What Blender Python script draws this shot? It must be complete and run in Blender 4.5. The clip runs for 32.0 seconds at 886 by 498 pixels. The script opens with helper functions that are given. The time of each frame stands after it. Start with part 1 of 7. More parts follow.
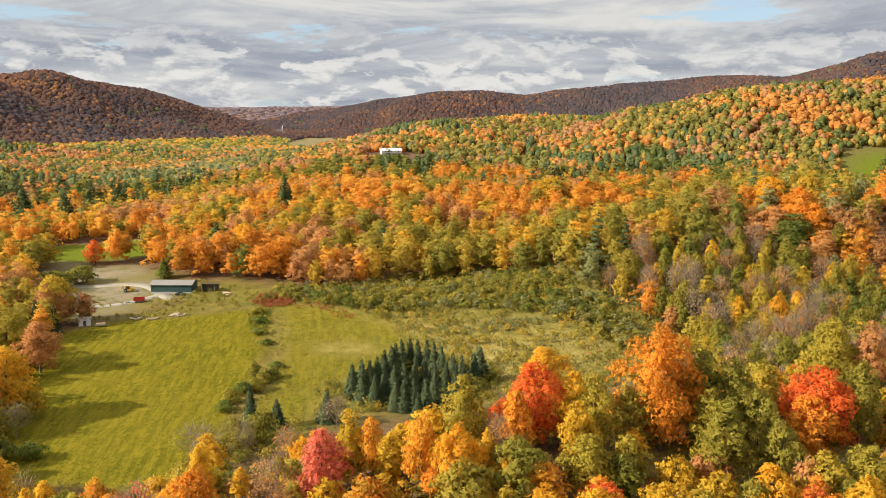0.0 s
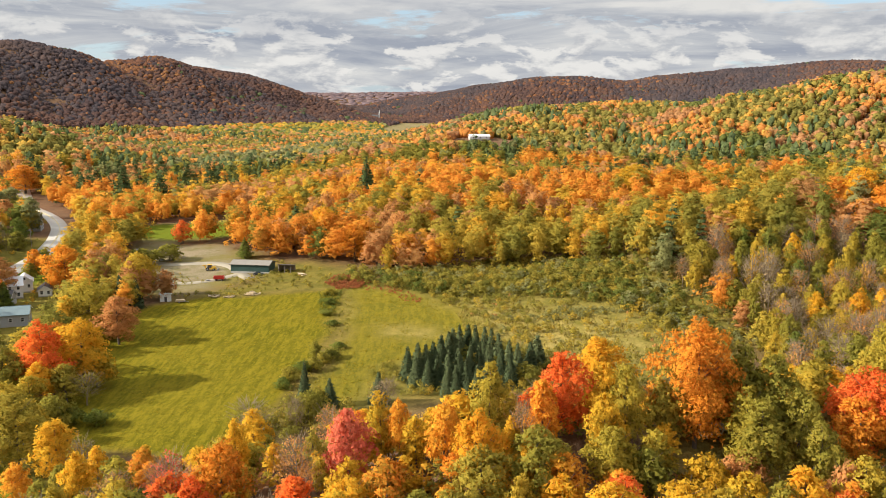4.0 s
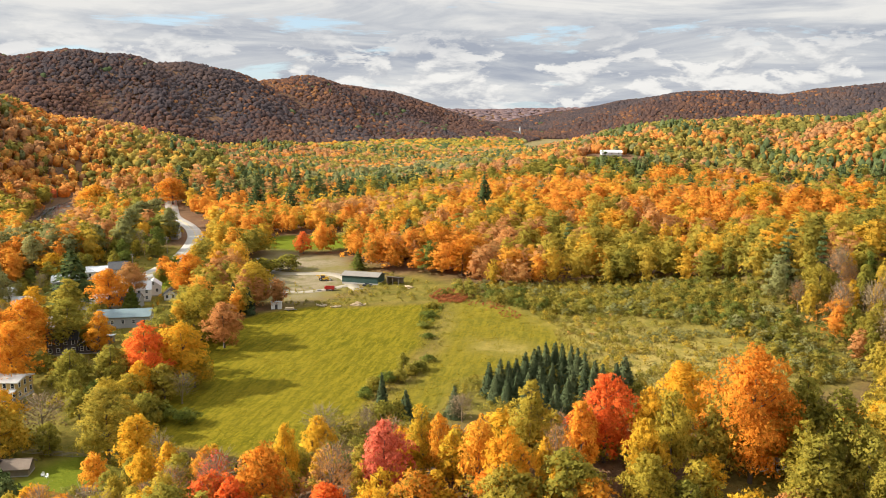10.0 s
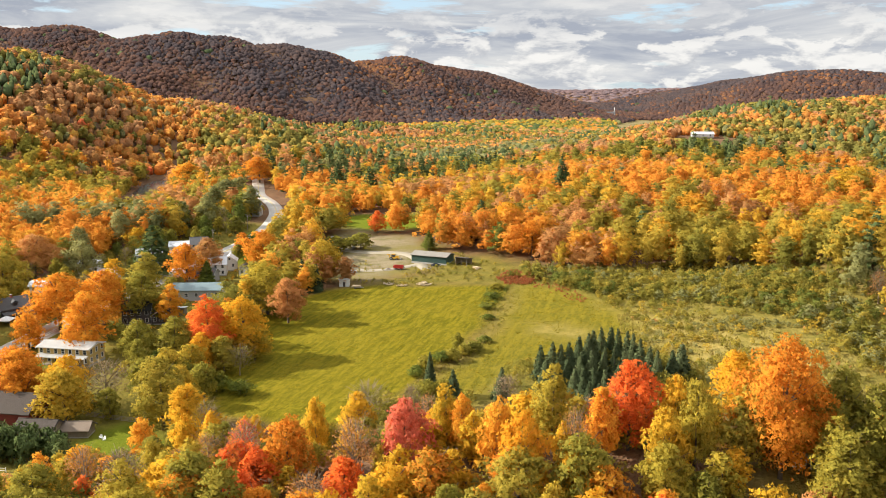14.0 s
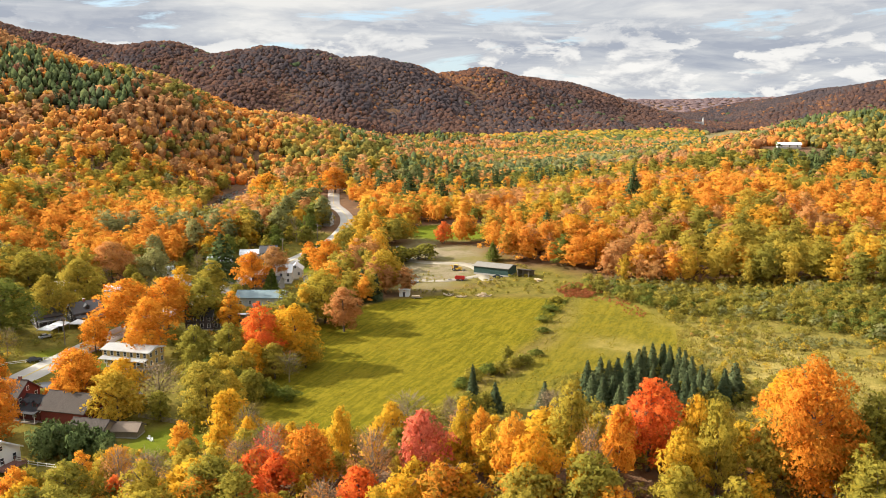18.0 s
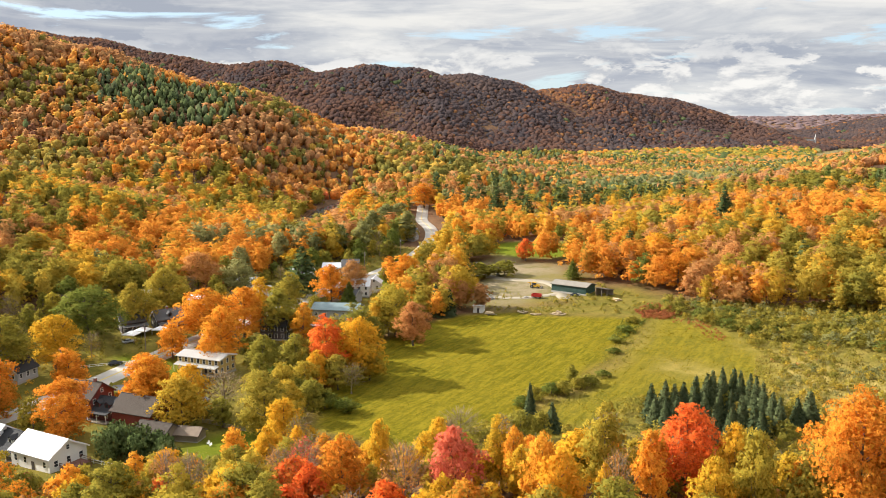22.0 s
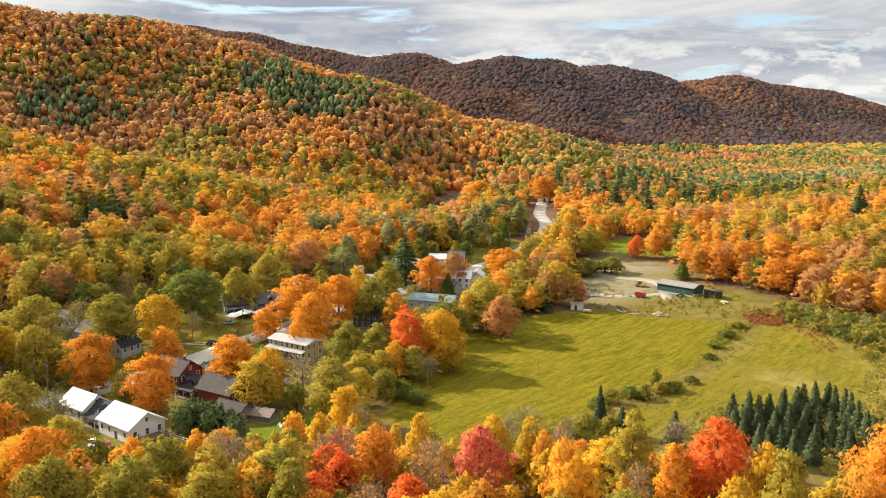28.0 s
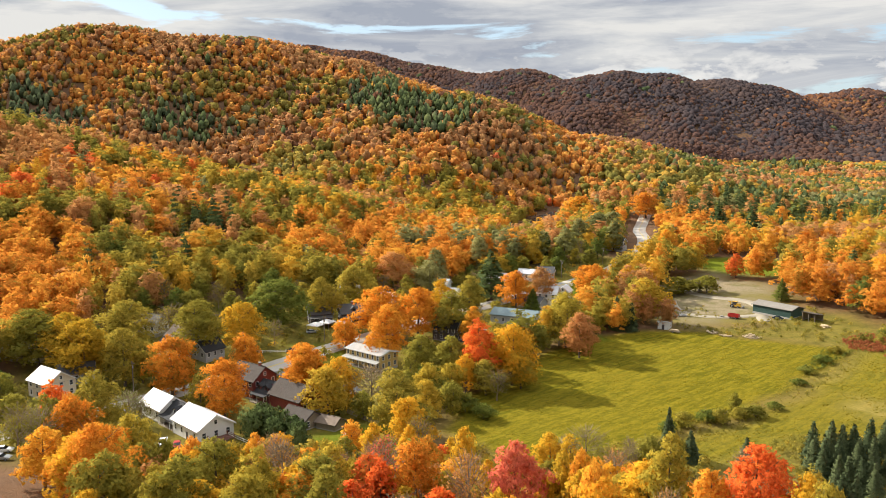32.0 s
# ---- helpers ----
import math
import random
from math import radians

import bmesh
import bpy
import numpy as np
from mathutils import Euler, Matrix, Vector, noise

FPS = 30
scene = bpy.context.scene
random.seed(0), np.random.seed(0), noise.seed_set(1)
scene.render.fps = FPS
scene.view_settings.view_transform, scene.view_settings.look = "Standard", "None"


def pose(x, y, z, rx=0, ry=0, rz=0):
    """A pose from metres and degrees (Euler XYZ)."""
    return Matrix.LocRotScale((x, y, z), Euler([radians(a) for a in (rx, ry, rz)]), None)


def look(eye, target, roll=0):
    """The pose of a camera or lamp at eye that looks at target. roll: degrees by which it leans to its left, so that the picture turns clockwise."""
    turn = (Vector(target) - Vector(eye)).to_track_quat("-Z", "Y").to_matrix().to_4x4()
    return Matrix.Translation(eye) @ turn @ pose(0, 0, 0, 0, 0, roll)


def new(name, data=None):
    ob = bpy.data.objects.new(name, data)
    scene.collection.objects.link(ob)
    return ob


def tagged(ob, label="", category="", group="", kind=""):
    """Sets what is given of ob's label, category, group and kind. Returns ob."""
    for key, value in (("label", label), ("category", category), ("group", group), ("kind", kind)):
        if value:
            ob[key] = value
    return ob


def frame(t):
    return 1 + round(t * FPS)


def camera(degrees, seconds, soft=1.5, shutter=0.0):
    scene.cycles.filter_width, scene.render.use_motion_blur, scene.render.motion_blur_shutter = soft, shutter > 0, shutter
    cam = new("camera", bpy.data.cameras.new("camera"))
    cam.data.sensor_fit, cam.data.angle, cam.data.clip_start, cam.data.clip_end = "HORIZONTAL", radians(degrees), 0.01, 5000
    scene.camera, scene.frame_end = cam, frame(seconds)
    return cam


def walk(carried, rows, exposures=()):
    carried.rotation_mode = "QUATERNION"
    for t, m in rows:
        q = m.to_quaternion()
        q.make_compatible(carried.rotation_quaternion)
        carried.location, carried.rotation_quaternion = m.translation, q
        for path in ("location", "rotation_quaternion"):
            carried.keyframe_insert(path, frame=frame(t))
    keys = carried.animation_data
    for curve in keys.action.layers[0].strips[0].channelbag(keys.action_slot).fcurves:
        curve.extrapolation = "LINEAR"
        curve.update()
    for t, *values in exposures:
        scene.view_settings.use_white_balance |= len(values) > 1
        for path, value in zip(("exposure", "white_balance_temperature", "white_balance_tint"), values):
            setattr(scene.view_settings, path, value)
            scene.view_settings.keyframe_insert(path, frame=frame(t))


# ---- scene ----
# ------------------------------------------------------------------ camera
# seconds, x, y, z, heading, pitch, roll (metres, degrees)
PATH = [
    (0, 0.00, -0.00, 80.39, -0.00, -9.32, -0.18),
    (0.5, 1.46, 0.05, 80.47, 0.94, -9.21, -0.21),
    (1, 2.90, 0.14, 80.54, 1.87, -9.43, -0.18),
    (1.5, 4.38, 0.25, 80.57, 2.75, -9.51, -0.08),
    (2, 5.93, 0.35, 80.56, 3.58, -9.73, -0.21),
    (2.5, 7.47, 0.37, 80.51, 4.41, -11.03, -0.16),
    (3, 8.94, 0.37, 80.49, 5.04, -9.65, -0.30),
    (3.5, 10.34, 0.38, 80.46, 5.93, -10.37, -0.36),
    (5.5, 15.59, 1.47, 80.43, 9.19, -9.78, -0.15),
    (6, 17.08, 1.80, 80.41, 10.13, -9.69, -0.19),
    (6.5, 18.51, 2.13, 80.39, 10.83, -9.52, -0.18),
    (7, 19.92, 2.50, 80.37, 11.78, -10.42, -0.15),
    (7.5, 21.37, 2.83, 80.35, 12.95, -9.56, -0.09),
    (8, 22.93, 3.11, 80.33, 13.85, -9.52, -0.13),
    (8.5, 24.53, 3.35, 80.30, 14.54, -9.54, -0.06),
    (9, 26.06, 3.59, 80.30, 15.34, -9.36, 0.15),
    (9.5, 27.55, 3.88, 80.31, 16.03, -9.43, -0.02),
    (10, 28.95, 4.26, 80.31, 16.86, -9.26, -0.01),
    (10.5, 30.41, 4.70, 80.30, 17.62, -9.40, -0.05),
    (11, 31.86, 5.11, 80.28, 18.18, -10.67, -0.14),
    (11.5, 33.26, 5.55, 80.25, 18.96, -10.83, -0.28),
    (12, 34.62, 6.04, 80.21, 19.89, -10.96, -0.21),
    (12.5, 36.03, 6.63, 80.16, 20.59, -11.23, -0.13),
    (13, 37.40, 7.34, 80.10, 21.42, -11.44, -0.02),
    (13.5, 38.73, 8.12, 80.04, 22.38, -11.27, 0.05),
    (14, 40.08, 8.92, 79.98, 23.45, -10.53, 0.03),
    (14.5, 41.38, 9.65, 79.95, 24.26, -9.95, 0.06),
    (16.5, 46.61, 11.89, 80.20, 27.34, -10.90, 0.28),
    (17, 47.90, 12.62, 80.24, 28.08, -10.62, 0.15),
    (17.5, 49.17, 13.38, 80.26, 28.75, -10.99, 0.26),
    (18, 50.29, 14.24, 80.23, 29.48, -9.80, 0.37),
    (18.5, 51.31, 15.16, 80.16, 30.45, -9.40, 0.34),
    (19, 52.26, 16.07, 80.05, 31.50, -9.10, 0.24),
    (19.5, 53.42, 16.96, 79.94, 32.70, -9.02, 0.15),
    (20, 54.67, 17.87, 79.86, 33.55, -8.91, 0.18),
    (20.5, 55.84, 18.72, 79.79, 34.35, -8.70, 0.32),
    (21, 57.00, 19.54, 79.73, 34.96, -8.75, 0.31),
    (21.5, 58.22, 20.39, 79.67, 35.75, -8.74, 0.39),
    (22, 59.34, 21.32, 79.59, 36.52, -8.60, 0.40),
    (22.5, 60.47, 22.28, 79.51, 37.37, -8.95, 0.21),
    (23, 61.67, 23.23, 79.46, 37.88, -8.76, 0.15),
    (23.5, 62.97, 24.19, 79.43, 38.79, -10.45, 0.25),
    (24, 64.18, 25.20, 79.39, 39.89, -11.64, 0.26),
    (24.5, 65.25, 26.30, 79.35, 40.72, -11.52, 0.37),
    (25, 66.20, 27.50, 79.34, 41.66, -11.63, 0.41),
    (25.5, 67.07, 28.77, 79.35, 42.37, -10.76, 0.34),
    (27.5, 70.83, 33.53, 79.71, 45.19, -9.35, 0.26),
    (28, 71.63, 34.70, 79.79, 46.24, -9.11, 0.10),
    (28.5, 72.45, 35.89, 79.84, 47.45, -11.42, -0.10),
    (29, 73.29, 37.15, 79.87, 48.89, -8.70, -0.10),
    (29.5, 74.20, 38.43, 79.84, 49.96, -9.15, -0.30),
    (30, 75.15, 39.70, 79.73, 50.95, -8.81, -0.34),
    (30.5, 76.08, 40.92, 79.57, 51.59, -8.57, -0.28),
    (31, 77.00, 42.16, 79.36, 52.31, -8.48, -0.25),
    (31.5, 77.88, 43.40, 79.11, 53.12, -8.29, 0.02),
    (32, 78.73, 44.64, 78.85, 54.00, -8.01, 0.21),
]
cam = camera(55.54, 32.0, 0.45)
walk(cam, [(t, pose(x, y, z, 90 + pitch, 0, yaw) @ pose(0, 0, 0, 0, 0, -roll)) for t, x, y, z, yaw, pitch, roll in PATH],
     [(0, 0.76), (6, 0.86), (13, 1.00), (25, 1.04), (29, 0.98), (32, 0.92)])

# ------------------------------------------------------------------ light
SUN_AZ, SUN_EL = 253.0, 30.0      # compass of the sun from +y towards +x, and height, degrees


def sky_world():
    world = bpy.data.worlds.new("sky")
    scene.world = world
    world.use_nodes = True
    nt = world.node_tree
    nt.nodes.clear()
    N = nt.nodes.new

    def link(a, b):
        nt.links.new(a, b)

    sky = N("ShaderNodeTexSky")
    sky.sky_type, sky.sun_disc = "NISHITA", False
    sky.sun_elevation, sky.sun_rotation = radians(SUN_EL), radians(SUN_AZ)
    sky.altitude, sky.dust_density = 300, 1.0
    co = N("ShaderNodeTexCoord")
    sep = N("ShaderNodeSeparateXYZ")
    link(co.outputs["Generated"], sep.inputs[0])
    def layer(scale, detail, rough, shift, distort):
        m = N("ShaderNodeMapping")
        m.inputs["Scale"].default_value, m.inputs["Location"].default_value = scale, shift
        link(co.outputs["Generated"], m.inputs["Vector"])
        n = N("ShaderNodeTexNoise")
        n.inputs["Scale"].default_value, n.inputs["Detail"].default_value = 1.0, detail
        n.inputs["Roughness"].default_value, n.inputs["Distortion"].default_value = rough, distort
        link(m.outputs[0], n.inputs["Vector"])
        return n.outputs["Fac"]

    def mapped(value, lo, hi, out_lo, out_hi):
        n = N("ShaderNodeMapRange")
        n.interpolation_type = "SMOOTHSTEP"
        for key, v in (("From Min", lo), ("From Max", hi), ("To Min", out_lo), ("To Max", out_hi)):
            n.inputs[key].default_value = v
        link(value, n.inputs["Value"])
        return n.outputs[0]

    def mixed(kind, fac, a, b):
        n = N("ShaderNodeMix")
        n.data_type = kind
        for k, v in zip(("Factor", "A", "B"), (fac, a, b)):
            sock = n.inputs[0] if k == "Factor" else [i for i in n.inputs if i.name == k and i.enabled][0]
            if isinstance(v, (int, float, tuple)):
                sock.default_value = v
            else:
                link(v, sock)
        return [o for o in n.outputs if o.enabled][0]

    # grey sheets of cloud in long flat banks, heaped white clouds low over the hills, and gaps of blue
    bank = layer((3.0, 3.0, 24.0), 8, 0.58, (2.3, 0.7, 1.4), 0.5)
    heap = layer((13.0, 13.0, 32.0), 9, 0.6, (5.1, 2.2, 0.3), 0.25)
    above = layer((13.0, 13.0, 32.0), 9, 0.6, (5.1, 2.2, 0.62), 0.25)
    cover = layer((4.6, 4.6, 30.0), 8, 0.6, (7.7, 3.3, 2.1), 0.4)
    ramp = N("ShaderNodeValToRGB")
    ramp.color_ramp.elements[0].position, ramp.color_ramp.elements[1].position = 0.37, 0.43
    link(cover, ramp.inputs[0])
    banks = N("ShaderNodeValToRGB")
    e = banks.color_ramp.elements
    e.new(0.5)
    for k, (p, c) in enumerate(((0.38, (2.2, 2.4, 2.8, 1)), (0.50, (3.4, 3.5, 3.65, 1)), (0.60, (4.6, 4.55, 4.4, 1)))):
        e[k].position, e[k].color = p, c
    link(bank, banks.inputs[0])
    slant = N("ShaderNodeMath")
    slant.operation = "SUBTRACT"
    link(heap, slant.inputs[0])
    link(above, slant.inputs[1])
    crown = mixed("RGBA", mapped(slant.outputs[0], -0.10, 0.10, 0.0, 1.0), (2.9, 3.0, 3.2, 1), (5.2, 5.1, 4.9, 1))
    low_down = N("ShaderNodeMath")
    low_down.operation = "MULTIPLY"
    link(mapped(heap, 0.47, 0.53, 0.0, 0.9), low_down.inputs[0])
    link(mapped(sep.outputs[2], 0.045, 0.11, 1.0, 0.12), low_down.inputs[1])
    tone = mixed("RGBA", low_down.outputs[0], banks.outputs[0], crown)
    high = N("ShaderNodeMapRange")
    high.inputs["From Min"].default_value, high.inputs["From Max"].default_value = 0.28, 0.9
    high.inputs["To Min"].default_value, high.inputs["To Max"].default_value = 1.0, 2.3
    link(sep.outputs[2], high.inputs["Value"])
    lit = N("ShaderNodeVectorMath")
    lit.operation = "SCALE"
    link(tone, lit.inputs[0])
    link(high.outputs[0], lit.inputs["Scale"])
    mix = N("ShaderNodeMix")
    mix.data_type = "RGBA"
    link(ramp.outputs[0], mix.inputs["Factor"])
    blue = N("ShaderNodeMix")
    blue.data_type = "RGBA"
    blue.inputs["Factor"].default_value = 0.6
    link(sky.outputs[0], blue.inputs["A"])
    blue.inputs["B"].default_value = (3.0, 4.0, 5.0, 1)
    link(blue.outputs["Result"], mix.inputs["A"])
    link(lit.outputs[0], mix.inputs["B"])
    bg = N("ShaderNodeBackground")
    bg.inputs["Strength"].default_value = 0.093
    link(mix.outputs["Result"], bg.inputs["Color"])
    out = N("ShaderNodeOutputWorld")
    link(bg.outputs[0], out.inputs["Surface"])


sky_world()
sun = new("sun", bpy.data.lights.new("sun", "SUN"))
sun.data.energy, sun.data.angle, sun.data.color = 5.0, radians(0.53), (1.0, 0.93, 0.82)
_sa, _se = radians(SUN_AZ), radians(SUN_EL)
sun.matrix_world = look((math.sin(_sa) * math.cos(_se) * 400, math.cos(_sa) * math.cos(_se) * 400, math.sin(_se) * 400), (0, 0, 0))


# ------------------------------------------------------------------ materials
def nodes_for(name):
    m = bpy.data.materials.new(name)
    m.use_nodes = True
    nt = m.node_tree
    b = nt.nodes["Principled BSDF"]
    return m, nt, b


def socket(nt, v):
    """A colour or a value as an output to link."""
    if isinstance(v, (int, float)):
        n = nt.nodes.new("ShaderNodeValue")
        n.outputs[0].default_value = v
        return n.outputs[0]
    if isinstance(v, (tuple, list)):
        n = nt.nodes.new("ShaderNodeRGB")
        n.outputs[0].default_value = (*v[:3], 1)
        return n.outputs[0]
    return v


def blend(nt, f, a, b, how="MIX"):
    n = nt.nodes.new("ShaderNodeMix")
    n.data_type, n.blend_type = "RGBA", how
    for key, v in (("Factor", f), ("A", a), ("B", b)):
        nt.links.new(socket(nt, v), n.inputs[0] if key == "Factor" else n.inputs[key])
    return n.outputs["Result"]


def fuzz(nt, scale, detail=4, rough=0.6, coords="Object", stretch=None):
    c = nt.nodes.new("ShaderNodeTexCoord").outputs[coords]
    if stretch:
        if len(stretch) > 3:
            m = nt.nodes.new("ShaderNodeMapping")
            m.inputs["Rotation"].default_value = (0, 0, radians(stretch[3]))
            nt.links.new(c, m.inputs[0])
            c = m.outputs[0]
        m = nt.nodes.new("ShaderNodeMapping")
        m.inputs["Scale"].default_value = stretch[:3]
        nt.links.new(c, m.inputs[0])
        c = m.outputs[0]
    n = nt.nodes.new("ShaderNodeTexNoise")
    n.inputs["Scale"].default_value, n.inputs["Detail"].default_value, n.inputs["Roughness"].default_value = scale, detail, rough
    nt.links.new(c, n.inputs["Vector"])
    return n.outputs["Fac"]


def ramp(nt, fac, stops):
    n = nt.nodes.new("ShaderNodeValToRGB")
    els = n.color_ramp.elements
    while len(els) < len(stops):
        els.new(0.5)
    for e, (p, c) in zip(els, stops):
        e.position = p
        e.color = (*c, 1) if isinstance(c, (tuple, list)) else (c, c, c, 1)
    nt.links.new(fac, n.inputs[0])
    return n.outputs[0]


def attribute(nt, name):
    n = nt.nodes.new("ShaderNodeAttribute")
    n.attribute_name = name
    return n.outputs["Fac"]


def bump(nt, b, height, strength, distance):
    n = nt.nodes.new("ShaderNodeBump")
    n.inputs["Strength"].default_value, n.inputs["Distance"].default_value = strength, distance
    nt.links.new(height, n.inputs["Height"])
    nt.links.new(n.outputs[0], b.inputs["Normal"])


def plain(name, colour, rough=0.7, metal=0.0, grain=6.0, vary=0.25, big=0.6, relief=0.0, lines=None):
    """Paint, metal, stone and the like: a colour with grain, blotches and relief."""
    m, nt, b = nodes_for(name)
    dark = tuple(c * (1 - vary) for c in colour)
    light = tuple(min(1, c * (1 + vary * 0.6)) for c in colour)
    c = blend(nt, fuzz(nt, grain, 5), dark, light)
    c = blend(nt, ramp(nt, fuzz(nt, big, 3), [(0.35, 0.0), (0.75, 1.0)]), c, tuple(k * (1 - vary * 0.7) for k in colour))
    if lines:
        w = nt.nodes.new("ShaderNodeTexWave")
        w.wave_type, w.bands_direction = "BANDS", lines[0]
        w.inputs["Scale"].default_value = lines[1]
        nt.links.new(nt.nodes.new("ShaderNodeTexCoord").outputs["Object"], w.inputs["Vector"])
        bump(nt, b, w.outputs["Fac"], 0.5, lines[2])
    elif relief:
        bump(nt, b, fuzz(nt, grain * 2, 6), 0.6, relief)
    nt.links.new(c, b.inputs["Base Color"])
    b.inputs["Roughness"].default_value, b.inputs["Metallic"].default_value = rough, metal
    return m


def leaf_material(name, colours, spread=0.35, glow=0.48, cell=0.0, fill=0.56, mute=0.0, cool=0.45, cut=True, grain=0.85):
    """Leaves: colours along a ramp, one place on it per tree, smaller steps per bough and per leaf;
    with a cell size, each spray of leaves is cut into single leaf clumps."""
    m, nt, b = nodes_for(name)
    nt.nodes.remove(b)
    geo = nt.nodes.new("ShaderNodeNewGeometry")
    info = nt.nodes.new("ShaderNodeObjectInfo")

    def calc(op, a, c):
        n = nt.nodes.new("ShaderNodeMath")
        n.operation = op
        for k, v in enumerate((a, c)):
            nt.links.new(socket(nt, v), n.inputs[k])
        return n.outputs[0]

    tree = calc("FRACT", calc("ADD", info.outputs["Random"], attribute(nt, "tree_tint")), 0.0)
    single, gaps = geo.outputs["Random Per Island"], None
    if cell:
        v = nt.nodes.new("ShaderNodeTexVoronoi")
        v.inputs["Scale"].default_value = 1.0 / cell
        nt.links.new(nt.nodes.new("ShaderNodeTexCoord").outputs["Object"], v.inputs["Vector"])
        parts = nt.nodes.new("ShaderNodeSeparateColor")
        nt.links.new(v.outputs["Color"], parts.inputs[0])
        single = calc("ADD", calc("MULTIPLY", single, 0.35), calc("MULTIPLY", parts.outputs[0], 0.65))
        gaps = cut and calc("GREATER_THAN", v.outputs["Distance"], fill)
    leaf = calc("MULTIPLY", calc("SUBTRACT", single, 0.5), spread * 1.3)
    bough = calc("MULTIPLY", calc("SUBTRACT", fuzz(nt, 0.32 if cell < 0.5 else 0.12 if cell < 2 else 0.011, 3), 0.5), 0.9 if cell < 2 else 2.4)
    place = calc("ADD", calc("ADD", calc("ADD", calc("MULTIPLY", tree, 1 - spread), spread * 0.5), leaf), bough)
    n = len(colours)
    soft = [tuple(k * (1 - mute) + mute * (0.5 * c[0] + 0.45 * c[1] + 0.05 * c[2]) * w for k, w in zip(c, (1.0, 0.92, cool))) for c in colours]
    c = ramp(nt, place, [(k / max(1, n - 1), col) for k, col in enumerate(soft)])
    hsv = nt.nodes.new("ShaderNodeHueSaturation")
    nt.links.new(c, hsv.inputs["Color"])
    nt.links.new(calc("ADD", calc("MULTIPLY", single, grain), 1.02 - grain / 2), hsv.inputs["Value"])
    dif, tra, mixer = nt.nodes.new("ShaderNodeBsdfDiffuse"), nt.nodes.new("ShaderNodeBsdfTranslucent"), nt.nodes.new("ShaderNodeMixShader")
    nt.links.new(hsv.outputs[0], dif.inputs["Color"])
    nt.links.new(hsv.outputs[0], tra.inputs["Color"])
    mixer.inputs[0].default_value = glow
    nt.links.new(dif.outputs[0], mixer.inputs[1])
    nt.links.new(tra.outputs[0], mixer.inputs[2])
    result = mixer.outputs[0]
    if gaps:
        cut = nt.nodes.new("ShaderNodeMixShader")
        nt.links.new(gaps, cut.inputs[0])
        nt.links.new(result, cut.inputs[1])
        nt.links.new(nt.nodes.new("ShaderNodeBsdfTransparent").outputs[0], cut.inputs[2])
        result = cut.outputs[0]
    nt.links.new(result, nt.nodes["Material Output"].inputs["Surface"])
    return m


LEAF_COLOURS = {
    "orange": [(0.42, 0.27, 0.038), (0.66, 0.235, 0.03), (0.73, 0.315, 0.037), (0.70, 0.40, 0.045)],
    "gold": [(0.38, 0.27, 0.030), (0.58, 0.345, 0.032), (0.68, 0.385, 0.034), (0.68, 0.29, 0.026)],
    "yellow": [(0.29, 0.245, 0.036), (0.42, 0.31, 0.042), (0.56, 0.36, 0.044)],
    "olive": [(0.19, 0.18, 0.032), (0.29, 0.245, 0.040), (0.43, 0.305, 0.046)],
    "green": [(0.115, 0.14, 0.028), (0.165, 0.185, 0.036), (0.25, 0.235, 0.045)],
    "red": [(0.54, 0.23, 0.04), (0.70, 0.135, 0.036), (0.76, 0.18, 0.036), (0.76, 0.30, 0.045)],
    "pink": [(0.56, 0.11, 0.072), (0.66, 0.17, 0.095), (0.70, 0.29, 0.12)],
    "russet": [(0.40, 0.22, 0.07), (0.53, 0.24, 0.085), (0.60, 0.31, 0.09)],
    # rust and plum: distant hills' cloud shade and bluish haze mixed into leaf colour
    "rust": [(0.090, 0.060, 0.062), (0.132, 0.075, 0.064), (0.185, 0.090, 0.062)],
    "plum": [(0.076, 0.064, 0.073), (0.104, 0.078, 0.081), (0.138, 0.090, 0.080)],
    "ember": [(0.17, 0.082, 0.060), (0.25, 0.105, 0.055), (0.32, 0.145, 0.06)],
    "bramble": [(0.31, 0.095, 0.045), (0.40, 0.125, 0.052), (0.44, 0.17, 0.06)],
    # mauve: haze over the farthest ridge, painted as a leaf colour
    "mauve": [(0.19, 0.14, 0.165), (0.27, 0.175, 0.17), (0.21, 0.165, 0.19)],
    "grey": [(0.20, 0.145, 0.085), (0.28, 0.20, 0.11), (0.36, 0.25, 0.12)],
    "sage": [(0.20, 0.20, 0.075), (0.27, 0.26, 0.095), (0.34, 0.30, 0.11)],
    "pine": [(0.062, 0.088, 0.032), (0.09, 0.118, 0.04), (0.13, 0.15, 0.05)],
    "spruce": [(0.054, 0.072, 0.034), (0.080, 0.100, 0.045), (0.115, 0.132, 0.058)],
}
THIN = {"grey": 0.2, "pine": 0.15, "spruce": 0.12, "rust": 0.4, "mauve": 0.4, "plum": 0.4, "ember": 0.4}
LEAF = {k: leaf_material("leaves_" + k, c, glow=THIN.get(k, 0.45), cell=0.3, fill=0.6, grain=0.5) for k, c in LEAF_COLOURS.items()}
WOOD_LEAF = {k: leaf_material("woodland_" + k, c, glow=THIN.get(k, 0.5), cell=0.45, fill=0.6, mute=0.06, grain=0.35) for k, c in LEAF_COLOURS.items()}
# slope leaves greyed and made bluer, so haze sits in their colour
BACK_LEAF = {k: leaf_material("slope_woodland_" + k, c, glow=THIN.get(k, 0.5), cell=0.9, mute=0.13, cool=0.75, cut=False, grain=0.55) for k, c in LEAF_COLOURS.items()}
FAR_LEAF = {k: leaf_material("far_woodland_" + k, c, 0.5, glow=THIN.get(k, 0.42), cell=2.0, mute=0.1, cut=False, grain=0.5) for k, c in LEAF_COLOURS.items()}
